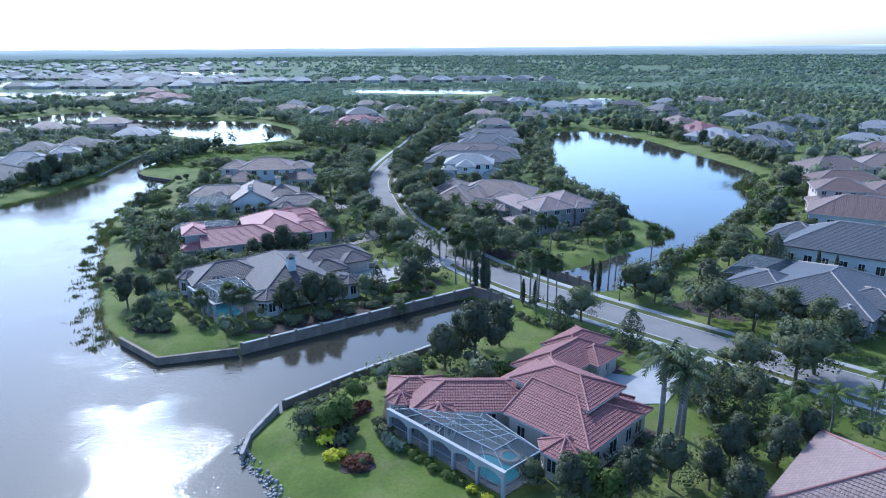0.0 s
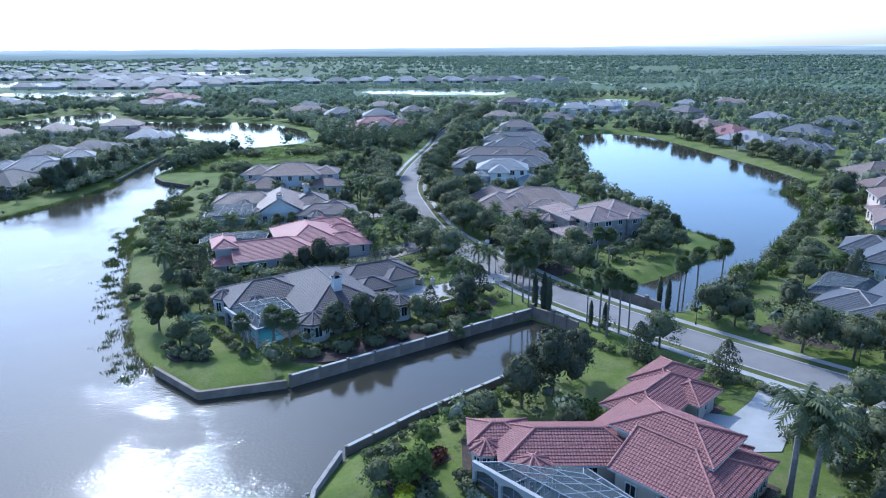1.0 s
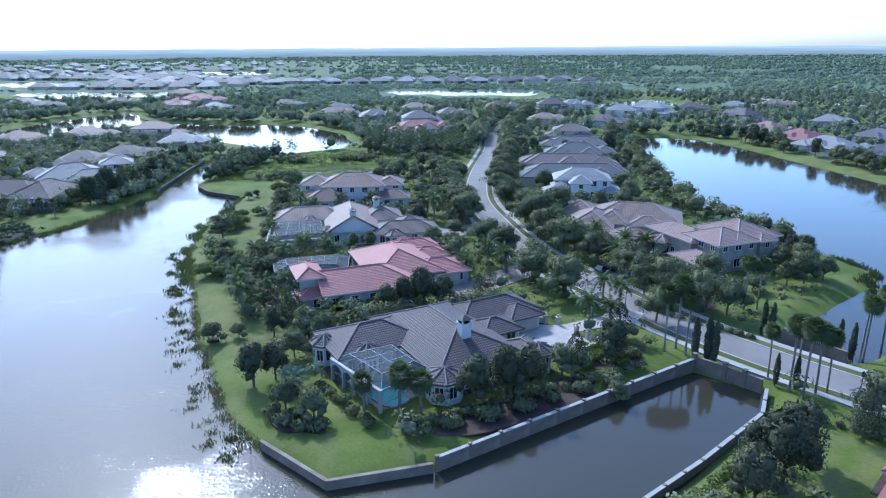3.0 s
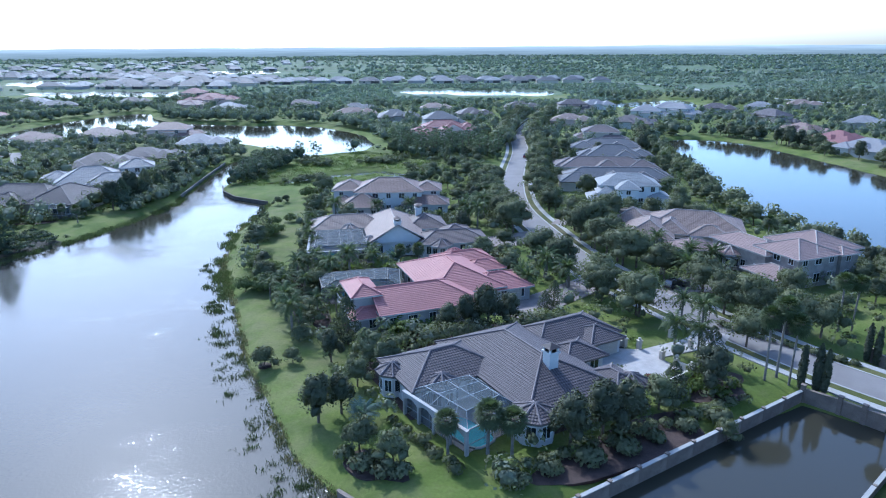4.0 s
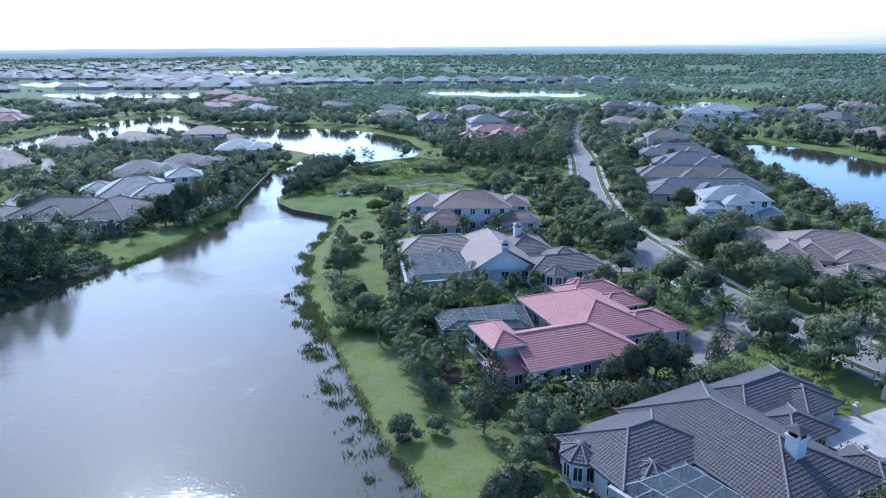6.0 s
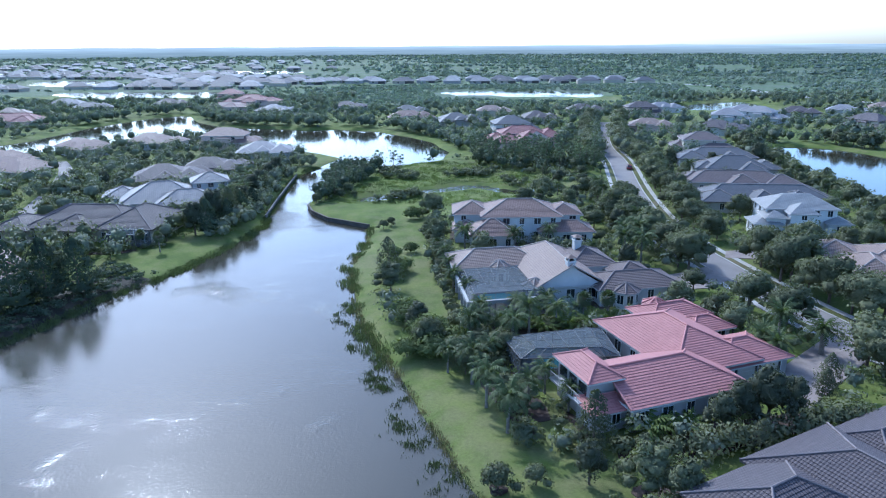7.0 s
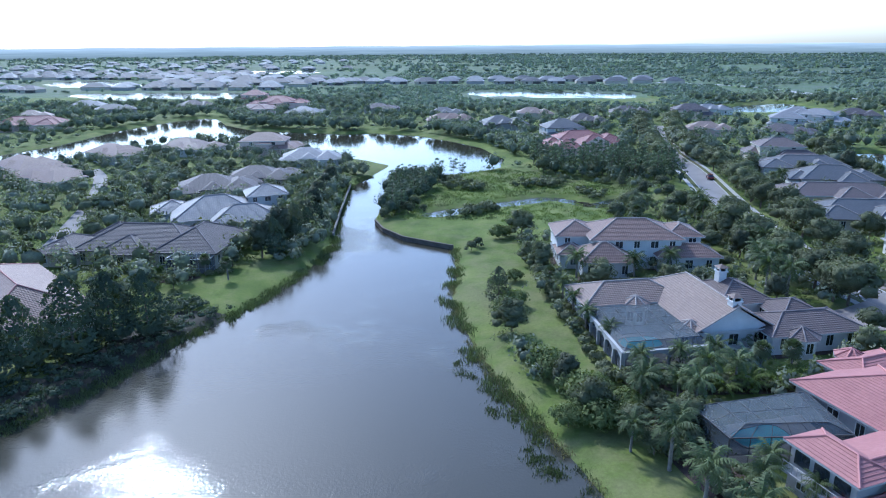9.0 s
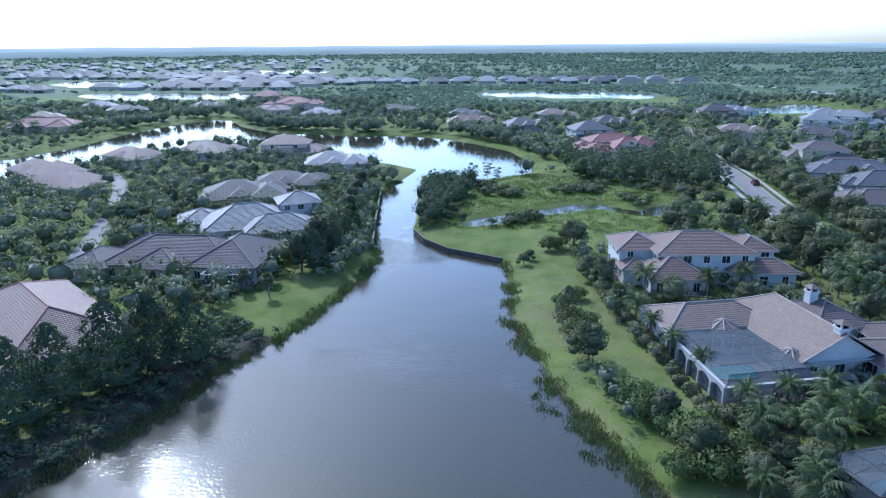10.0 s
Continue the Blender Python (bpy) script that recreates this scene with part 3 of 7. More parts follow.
def build_house(x, y, turn, blocks, wall, roof, cap, label, near=True, windows=True, over=0.6, course=0.42, group=""):
    """A house of hipped blocks (x0, x1, y0, y1, eave, pitch, gables) in its own axes, standing on the land."""
    house = root("house", pose(x, y, G, 0, 0, turn), label, "house", group)
    c, s = math.cos(radians(turn)), math.sin(radians(turn))
    for i, (x0, x1, y0, y1, eave, pitch, *more) in enumerate(blocks):
        gable = more[0] if more else ""
        footprints.append((x + c * (x0 + x1) / 2 - s * (y0 + y1) / 2, y + s * (x0 + x1) / 2 + c * (y0 + y1) / 2, (x1 - x0) / 2, (y1 - y0) / 2, turn))
        g = Geo()
        e = 0.01 * i
        g.box(x0 + e, x1 - e, y0 + e, y1 - e, -0.5, eave - 0.15)
        if gable:
            rise = (min(x1 - x0, y1 - y0) / 2 + over) * pitch
            ym, xm = (y0 + y1) / 2, (x0 + x1) / 2
            lim = 0.93
            if "x-" in gable:
                g.face((x0 + e, y1, eave - 0.2), (x0 + e, y0, eave - 0.2), (x0 + e, ym, eave + rise * lim))
            if "x+" in gable:
                g.face((x1 - e, y0, eave - 0.2), (x1 - e, y1, eave - 0.2), (x1 - e, ym, eave + rise * lim))
            if "y-" in gable:
                g.face((x0, y0 + e, eave - 0.2), (x1, y0 + e, eave - 0.2), (xm, y0 + e, eave + rise * lim))
            if "y+" in gable:
                g.face((x1, y1 - e, eave - 0.2), (x0, y1 - e, eave - 0.2), (xm, y1 - e, eave + rise * lim))
        g.object("wall", wall, house)
        slopes, lines, _ = hip_roof(x0, x1, y0, y1, eave, pitch, over, gable)
        if gable:
            slopes = [q for q in slopes if not (len(q) == 3 and abs((Vector(q[1]) - Vector(q[0])).cross(Vector(q[2]) - Vector(q[0])).normalized().z) < 0.05)]
        ring = [(x0 - over, y0 - over), (x1 + over, y0 - over), (x1 + over, y1 + over), (x0 - over, y1 + over)]
        roof_part(house, slopes, lines, ring, roof, cap, course if near else 0, eave)
        if not windows:
            continue
        for z0 in ([0.0, 3.4] if eave > 5.6 else [0.0]):
            h = 1.7 if z0 == 0 else 1.4
            for ax, ay, bx, by, tn in ((x0, y0, x1, y0, 0), (x1, y0, x1, y1, 90), (x1, y1, x0, y1, 180), (x0, y1, x0, y0, 270)):
                ln = math.hypot(bx - ax, by - ay)
                n = int(ln / (3.1 if near else 7.0))
                for k in range(n):
                    q = (k + 0.5) / n
                    wx, wy = ax + (bx - ax) * q, ay + (by - ay) * q
                    o = radians(tn)
                    if not inside_block(wx + 0.6 * math.sin(o), wy - 0.6 * math.cos(o), z0 + 1.7, blocks, i):
                        window_thing(house, wx, wy, z0 + 1.75, 1.5 if k % 2 else 1.1, h, tn, not near)
    return house


def bay(house, x, y, r, eave, rise, wall, roof, cap, sides=8):
    """A many-sided turret with a pointed tile roof, part of a house."""
    ring = [(x + r * math.cos(2 * math.pi * (i + 0.5) / sides), y + r * math.sin(2 * math.pi * (i + 0.5) / sides)) for i in range(sides)]
    g = Geo()
    g.prism(ring, -0.5, eave - 0.1)
    g.object("turret_wall", wall, house)
    k = (r + 0.5) / r
    out = [(x + (px - x) * k, y + (py - y) * k) for px, py in ring]
    tip = (x, y, eave + rise)
    slopes = [((*out[i], eave), (*out[(i + 1) % sides], eave), tip) for i in range(sides)]
    lines = [((*p, eave), tip) for p in out]
    roof_part(house, slopes, lines, out, roof, cap, 0.42, eave)
    for i in range(sides):
        an = 2 * math.pi * (i + 1.0) / sides
        rr = r * math.cos(math.pi / sides)
        window_thing(house, x + rr * math.cos(an), y + rr * math.sin(an), 1.7, min(1.1, r * 0.5), 1.6, math.degrees(an) + 90)


def chimney(house, x, y, z0, z1, wall, cap):
    g = Geo()
    g.box(x - 0.7, x + 0.7, y - 0.7, y + 0.7, z0, z1)
    g.box(x - 0.85, x + 0.85, y - 0.85, y + 0.85, z1 - 0.25, z1)
    for sx in (-1, 1):
        for sy in (-1, 1):
            g.box(x + sx * 0.6 - 0.12, x + sx * 0.6 + 0.12, y + sy * 0.6 - 0.12, y + sy * 0.6 + 0.12, z1, z1 + 0.55)
    ch = g.object("chimney", wall, house)
    g = Geo()
    t = z1 + 0.55
    g.face((x - 0.95, y - 0.95, t), (x + 0.95, y - 0.95, t), (x, y, t + 0.5))
    g.face((x + 0.95, y - 0.95, t), (x + 0.95, y + 0.95, t), (x, y, t + 0.5))
    g.face((x + 0.95, y + 0.95, t), (x - 0.95, y + 0.95, t), (x, y, t + 0.5))
    g.face((x - 0.95, y + 0.95, t), (x - 0.95, y - 0.95, t), (x, y, t + 0.5))
    g.face((x - 0.95, y + 0.95, t), (x + 0.95, y + 0.95, t), (x + 0.95, y - 0.95, t), (x - 0.95, y - 0.95, t))
    g.object("chimney_cap", cap, ch)


def arcade(p0, p1, height, bays, wall, label, depth=0.4):
    """A row of posts carrying a beam with arched openings."""
    p0, p1 = Vector((*p0, 0)), Vector((*p1, 0))
    d = p1 - p0
    ln = d.length
    turn = math.degrees(math.atan2(d.y, d.x))
    base = root("arcade", pose(p0.x, p0.y, G, 0, 0, turn), label, "arcade")
    w = ln / bays
    for i in range(bays + 1):
        g = Geo()
        g.box(i * w - 0.17, i * w + 0.17, -depth / 2, depth / 2, -0.3, height)
        g.object("post", wall, base)
    for i in range(bays):
        g = Geo()
        x0, x1, n = i * w + 0.17, (i + 1) * w - 0.17, 8
        for k in range(n + 1):
            u = k / n
            x, z = x0 + (x1 - x0) * u, height - 0.75 + 0.5 * math.sin(math.pi * u)
            g.v += [(x, -depth / 2, z), (x, -depth / 2, height), (x, depth / 2, height), (x, depth / 2, z)]
        for k in range(n):
            q = 4 * k
            g.f += [(q, q + 4, q + 5, q + 1), (q + 2, q + 6, q + 7, q + 3), (q + 3, q + 7, q + 4, q)]
        g.object("arch", wall, base)
    g = Geo()
    g.box(-0.25, ln + 0.25, -depth / 2 - 0.03, depth / 2 + 0.03, height - 0.002, height + 0.25)
    g.object("beam", wall, base)


def pool_cage(ring, turn_at, eave, rise, frame_mat, screen_mat, label, step=2.2, inset=2.4, pool=None):
    """A screened pool enclosure over a four-cornered deck (world corners, anticlockwise), with its pool."""
    x0, y0, turn = turn_at
    m = pose(x0, y0, G, 0, 0, turn)
    inv = m.inverted()
    c = [inv @ Vector((*p, G)) for p in ring]
    mid = sum(c, Vector()) / 4
    thing = root("pool_cage", m, label, "pool enclosure")
    for p in (mid,):
        wp = m @ p
        rad = max((q - mid).length for q in c) * 0.8
        footprints.append((wp.x, wp.y, rad * 0.9, rad * 0.9, turn))
        cages.append(len(footprints) - 1)
    up, top = Vector((0, 0, eave)), Vector((0, 0, eave + rise))
    t = []
    for q in c:
        t.append(q + (mid - q).normalized() * inset * 1.2 + top)
    side, roof = Geo(), Geo()
    bars = []
    for i in range(4):
        a, b = c[i], c[(i + 1) % 4]
        ta, tb = t[i], t[(i + 1) % 4]
        n = max(2, int((b - a).length / step))
        side.face(a, b, b + up, a + up)
        roof.face(a + up, b + up, tb, ta)
        bars.append((a + up, b + up, 0.09))
        bars.append((ta, tb, 0.055))
        bars.append((a, a + up, 0.09))
        bars.append((a + up, ta, 0.055))
        bars.append((a + up * 0.35, b + up * 0.35, 0.05))
        for k in range(1, n):
            q = k / n
            bars.append((a.lerp(b, q), a.lerp(b, q) + up, 0.045))
            bars.append((a.lerp(b, q) + up, ta.lerp(tb, q), 0.045))
    roof.face(*t)
    n = max(2, int((t[1] - t[0]).length / step))
    for k in range(1, n):
        bars.append((t[0].lerp(t[1], k / n), t[3].lerp(t[2], k / n), 0.045))
    n = max(2, int((t[3] - t[0]).length / step))
    for k in range(1, n):
        bars.append((t[0].lerp(t[3], k / n), t[1].lerp(t[2], k / n), 0.045))
    for a, b, r in bars:
        g = Geo()
        g.bar(a, b, r)
        g.object("beam", frame_mat, thing)
    side.object("side_screen", SCREEN_DARK, thing)
    roof.object("roof_screen", screen_mat, thing)
    g = Geo()
    g.prism([(p.x, p.y) for p in c], -0.4, 0.08)
    g.object("deck", PAVER, thing)
    if pool:
        px, py, a, b = pool
        ringp = []
        for i in range(20):
            an = 2 * math.pi * i / 20
            ca, sa = math.cos(an), math.sin(an)
            ringp.append((px + a * math.copysign(abs(ca) ** 0.6, ca), py + b * math.copysign(abs(sa) ** 0.6, sa)))
        g = Geo()
        g.prism(ringp, 0.0, 0.13)
        g.object("pool_water", POOL, thing)
        g = Geo()
        for i in range(20):
            p, q = ringp[i], ringp[(i + 1) % 20]
            g.bar((*p, 0.12), (*q, 0.12), 0.16)
        g.object("coping", CONCRETE, thing)
    return thing


def garage_door(house, x, y, turn, w=4.8, h=2.3):
    g = Geo()
    n = 4
    for i in range(n):
        g.box(-w / 2, w / 2, -0.06, 0.02, i * h / n + 0.015, (i + 1) * h / n - 0.015)
    for i in range(6):
        cx = -w / 2 + (i + 0.5) * w / 6
        g.box(cx - w / 16, cx + w / 16, -0.08, 0.0, h * 0.8, h * 0.92)
    ob = g.object("garage_door", DOOR, house)
    ob.matrix_basis = pose(x, y, 0, 0, 0, turn)


# red-tiled house by the canal mouth
hA = build_house(13, 74, 45, [(-2.9, 3.9, -7.2, 3.1, 5.5, 0.4), (-7.4, 2.6, -10.4, 0.4, 3.7, 0.42, "y+"), (-2, 5.2, -10.2, -4, 3.3, 0.42), (-4.4, 5.9, -7.4, 6.6, 3.3, 0.45), (4.5, 17.6, 2.4, 9.0, 2.6, 0.45), (12.5, 20.4, 4.6, 9.9, 2.7, 0.44), (12.2, 17.3, 0.9, 5.5, 2.6, 0.44)],
    STUCCO_CREAM, ROOF_RED, CAP_RED, "cream stucco house with a red barrel-tile hip roof and pool")
bay(hA, -7.7, -7.7, 2.6, 3.1, 1.1, STUCCO_CREAM, ROOF_RED, CAP_RED)
wA = build_house(1.6, 74.2, 0, [(-5.3, 9.4, -3.6, 3.7, 3.2, 0.43), (-8.4, -2.6, 0.2, 4.6, 3.1, 0.42)], STUCCO_CREAM, ROOF_RED, CAP_RED, "red-tiled wing with two turret bays beside the pool")
bay(wA, -2.3, -3.9, 2.1, 3.2, 1.05, STUCCO_CREAM, ROOF_RED, CAP_RED)
bay(wA, -7.0, -0.4, 1.5, 3.0, 0.9, STUCCO_CREAM, ROOF_RED, CAP_RED)
garage_door(hA, 13.4, 0.87, 0, 1.9)
garage_door(hA, 15.9, 0.87, 0, 1.9)
pool_cage([(-6.5, 71), (6, 58.6), (10.2, 62.3), (4.5, 70.3)], (2, 66, -45), 3.0, 0.9, ALU, SCREEN, "pale-framed screened pool enclosure with arched front", 2.4, 2.2, (4.2, 0.3, 3.0, 2.0))
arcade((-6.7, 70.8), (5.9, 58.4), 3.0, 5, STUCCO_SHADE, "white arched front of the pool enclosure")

spa = root("spa", pose(7.2, 65.2, G + 0.08), "round raised spa with a pale stone rim", "spa")
g = Geo()
g.lathe([(1.25, 0.0), (1.25, 0.42), (1.15, 0.46), (0.85, 0.46), (0.82, 0.3)], 20)
g.object("rim", STUCCO_CREAM, spa)
g = Geo()
g.lathe([(0.84, 0.26), (0.84, 0.34), (0.02, 0.35)], 20)
g.object("spa_water", POOL, spa)

# grey-brown tiled house with the chimney
hB = build_house(-33, 119, 30, [(-3.6, 9.6, -9.2, 12.6, 3.3, 0.43), (-13.1, 0, 1.9, 11.6, 3.3, 0.42), (8, 22.5, 4.6, 12.4, 2.6, 0.44), (8.6, 15, -1.0, 4.4, 2.8, 0.44), (9, 13, -10.2, -4.8, 3.1, 0.42), (16, 21.6, 2.6, 8, 2.6, 0.42)],
    STUCCO_WHITE, ROOF_GREYBROWN, CAP_GREY, "white stucco house with a grey-brown barrel-tile roof and chimney")
chimney(hB, 3, -4.4, 4.0, 7.6, STUCCO_WHITE, ROOF_GREYBROWN)
bay(hB, -3.0, -9.4, 2.5, 3.2, 1.2, STUCCO_WHITE, ROOF_GREYBROWN, CAP_GREY)
bay(hB, -9.0, 2.3, 2.1, 3.3, 1.2, STUCCO_WHITE, ROOF_GREYBROWN, CAP_GREY)
bay(hB, -13.1, 8.4, 1.8, 3.3, 1.1, STUCCO_WHITE, ROOF_GREYBROWN, CAP_GREY)
bay(hB, 12.4, -9.0, 2.0, 3.1, 1.1, STUCCO_WHITE, ROOF_GREYBROWN, CAP_GREY)
garage_door(hB, 18.8, 2.58, 0, 4.4)
pool_cage([(-46.3, 114.3), (-38.8, 105.6), (-32.6, 111.2), (-38.2, 119)], (-40, 111, -49), 3.0, 1.1, ALU, SCREEN, "pale-framed screened pool enclosure with a turquoise pool", 2.2, 2.0, (1.6, 0.2, 3.6, 2.1))
arcade((-46.5, 114.1), (-38.9, 105.2), 3.0, 4, STUCCO_SHADE, "white arched front of the pool enclosure")

# rose-tiled house with the corner tower
hC = build_house(-43, 150, 22, [(-12.6, 4.2, -7.7, 3.5, 3.4, 0.42, "x-"), (-2.4, 11, -2.5, 15.9, 3.4, 0.42), (6, 16.4, -2.5, 5.4, 2.8, 0.42), (-16.3, -12.3, -4.05, 3.5, 5.6, 0.5), (-17, -11, -6.5, -2.4, 2.8, 0.4), (5.5, 16, 13, 19, 3.2, 0.42), (9, 16, 8, 13, 3.0, 0.42)],
    STUCCO_GREY, ROOF_PINK, CAP_ROSE, "pale grey house with a rose-red flat-tile roof and corner tower")
bay(hC, 10.3, 19.0, 1.7, 3.4, 1.1, STUCCO_GREY, ROOF_PINK, CAP_ROSE)


def arched_opening(house, x, y, z, w, h, turn):
    """An arched loggia bay with a plaster surround; a dark panel stands for its shaded depth."""
    n = 10
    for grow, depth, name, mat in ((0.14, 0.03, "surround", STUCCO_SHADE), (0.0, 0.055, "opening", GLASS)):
        ring = [(-w / 2 - grow, 0.0)] + [((w / 2 + grow) * math.cos(math.pi * (1 - i / n)), h - w / 2 + (w / 2 + grow) * math.sin(math.pi * (1 - i / n))) for i in range(n + 1)] + [(w / 2 + grow, 0.0)]
        g = Geo()
        g.v = [(px, -depth, pz) for px, pz in ring] + [(px, 0.0, pz) for px, pz in ring]
        k = len(ring)
        g.f = [tuple(range(k))[::-1]] + [(i, (i + 1) % k, k + (i + 1) % k, k + i) for i in range(k)]
        ob = g.object("loggia_" + name, mat, house)
        ob.matrix_basis = pose(x, y, z, 0, 0, turn)


for q in (-2.6, -0.3, 2.0):
    arched_opening(hC, -16.31, q, 3.4, 1.8, 2.1, 270)
g = Geo()
for i in range(13):
    g.bar((-17.6, -3.9 + i * 0.58, 3.0), (-17.6, -3.9 + i * 0.58, 3.9), 0.03)
g.bar((-17.6, -4.0, 3.92), (-17.6, 3.2, 3.92), 0.05)
g.box(-17.75, -16.2, -4.0, 3.3, 2.75, 3.0)
g.object("balcony", STUCCO_SHADE, hC, "pale balcony with a slim railing")
garage_door(hC, 9.2, -2.52, 0, 3.0)
garage_door(hC, 13.2, -2.52, 0, 3.0)
pool_cage([(-66, 157.6), (-64, 151), (-50.2, 152.2), (-51.2, 161.6)], (-58, 156, 22), 3.2, 0.9, BRONZE, SCREEN_DARK, "dark screened pool enclosure beside a rose-roofed house", 2.3, 2.2, (0, 0.5, 3.6, 2.0))

# tan-tiled house with two chimneys
hD = build_house(-56, 187, 12, [(-4.4, 7.4, -7.4, 13.6, 3.4, 0.58, "y-"), (-16.8, 0, 5, 14, 3.6, 0.44) ],
    STUCCO_WHITE, ROOF_TAN, CAP_PALE, "white house with a tan tile roof and two chimneys")
wD = build_house(-56, 187, 12, [(5, 14, 2.0, 12, 3.4, 0.46), (6, 21, -10.2, -2, 3.1, 0.4), (12, 19, -4, 3, 3.0, 0.42)], STUCCO_WHITE, ROOF_UMBER, CAP_GREY, "white side wing with a dark brown tile roof")
chimney(hD, 1.5, -6.6, 5.2, 7.8, STUCCO_WHITE, ROOF_TAN)
chimney(hD, 8.4, 8.4, 4.2, 7.0, STUCCO_WHITE, ROOF_TAN)
bay(wD, 10.5, -10.2, 2.3, 3.0, 1.3, STUCCO_WHITE, ROOF_UMBER, CAP_GREY)
bay(hD, -8.5, 5.0, 2.0, 3.5, 1.3, STUCCO_WHITE, ROOF_TAN, CAP_PALE)
bay(hD, -4.6, -5.4, 2.0, 3.3, 1.2, STUCCO_WHITE, ROOF_TAN, CAP_PALE)
pool_cage([(-73.5, 188), (-71, 172), (-57.8, 175), (-61.5, 190)], (-66, 181, 12), 3.1, 0.9, BRONZE, SCREEN_DARK, "dark screened pool enclosure with a white arcade", 2.2, 1.6, (0, 1.0, 3.4, 2.2))
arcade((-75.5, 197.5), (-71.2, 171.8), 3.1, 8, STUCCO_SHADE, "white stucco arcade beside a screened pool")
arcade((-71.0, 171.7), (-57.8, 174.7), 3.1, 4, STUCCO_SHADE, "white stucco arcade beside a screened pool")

# two-storey house with brown roofs
hE = build_house(-60, 222, 2, [(-8, 10, -4, 8, 6.2, 0.45), (-14.5, -6, 0, 9.5, 5.9, 0.45), (-11, -1, -10, -1, 3.4, 0.55), (5, 17, -6.5, 0, 3.3, 0.5), (8, 15, -1, 7.4, 6.0, 0.45), (-14.5, -9, -4, 2, 3.2, 0.45)],
    STUCCO_WHITE, ROOF_BROWN, CAP_PALE, "white two-storey house with brown tile hip roofs")
# house on the lawn point by the eastern lake
hF = build_house(28, 168, 22, [(-2.2, 9, -5.5, 6.4, 6.2, 0.4), (-7.6, 2.4, -6.4, 3.6, 5.9, 0.4), (-9, -2.2, 0, 14.2, 5.1, 0.4), (-13, -6.4, -7.4, 1, 2.8, 0.36), (-12, -6.4, 9, 13.6, 3.2, 0.4), (-16, -8, 13, 20, 3.0, 0.4), (2.6, 6.2, -7, -3, 5.9, 0.4)],
    STUCCO_STONE, ROOF_ROSEBROWN, CAP_PALE, "taupe stone two-storey lake house with a brown tile roof")
bay(hF, -9.6, 8.6, 2.2, 3.4, 1.3, STUCCO_STONE, ROOF_ROSEBROWN, CAP_PALE)
build_house(11, 195, -17, [(-6, 15.5, -5.5, 8, 3.4, 0.45), (-14.5, -4, -2, 9, 3.3, 0.45), (-10, 0, -14, 0, 3.4, 0.5), (-4, 3, -9.5, 0, 3.6, 0.55), (4, 12, -8.5, -2, 3.2, 0.45)], STUCCO_CREAM, ROOF_TAN, CAP_PALE, "cream single-storey house with a broad tan tile roof")
build_house(8.6, 231.5, -5, [(-7.6, 8.4, -5, 5, 6.2, 0.5), (-11, -5, -8.5, -2, 3.2, 0.45), (6, 11, -7, 1, 3.2, 0.45), (-3.4, 2.4, -9, -3, 5.9, 0.6), (-8.4, -4, -8, -2, 4.6, 0.5)], TRIM, ROOF_PALE, None, "white two-storey house with a pale grey roof")
# row of houses between the street and the eastern lake
build_house(10, 255, -3, [(-15, 17, -4, 6, 3.6, 0.48), (-17, -7, -8, 1, 3.2, 0.45), (-4, 3, -8.5, 0, 3.5, 0.55), (5, 13, -8, 0, 3.4, 0.5), (8, 19, 0, 9, 3.2, 0.45)], STUCCO_CREAM, ROOF_DARK, CAP_PALE, "cream house with a slate-grey roof and many hips", False)
build_house(11, 277, -4, [(-14, 15, -5, 6, 3.5, 0.46), (-16, -6, -2, 8, 3.2, 0.42), (-3, 6, -8.5, 0, 3.5, 0.5), (8, 19, -7, 3, 3.2, 0.45)], STUCCO_CREAM, ROOF_UMBER, CAP_PALE, "cream house with a long dark brown tile roof", False)
build_house(21, 300, -5, [(-11, 9, -6, 7, 3.8, 0.5), (-14, -6, -4, 5, 3.4, 0.45), (-1, 7, -9, 0, 3.6, 0.5), (5, 14, -3, 8, 3.3, 0.45)], STUCCO_WHITE, ROOF_DARK, CAP_PALE, "white house with a steep slate-grey hip roof", False)
build_house(23, 325, -6, [(-12, 13, -6, 6, 3.6, 0.44), (-15, -5, -8, 2, 3.3, 0.42), (0, 7, -8.5, 0, 3.6, 0.5), (-4, 6, 2, 10, 3.4, 0.45)], STUCCO_WHITE, ROOF_DARK, CAP_PALE, "white house with a broad grey tile roof and gables", False)
build_house(26, 353, -6, [(-8, 8, -6, 6, 6.2, 0.42), (-12, -5, -4, 6, 3.4, 0.42), (-2, 12, -10, -3, 3.3, 0.45)], STUCCO_CREAM, ROOF_UMBER, CAP_PALE, "cream two-storey house with a dark brown hip roof", False)
# red-roofed house beyond the marsh
build_house(-44, 370, 10, [(-12, 8, 2, 14, 6.0, 0.42), (-6, 7, -9, 4, 5.0, 0.5, "y-"), (-17, -4, -8, 5, 3.5, 0.45), (4, 15, -3, 11, 4.8, 0.48), (-18, -9, 3, 12, 3.8, 0.45)], STUCCO_PINK, ROOF_RED, CAP_RED, "large house with stacked red tile roofs and a white gable", False)
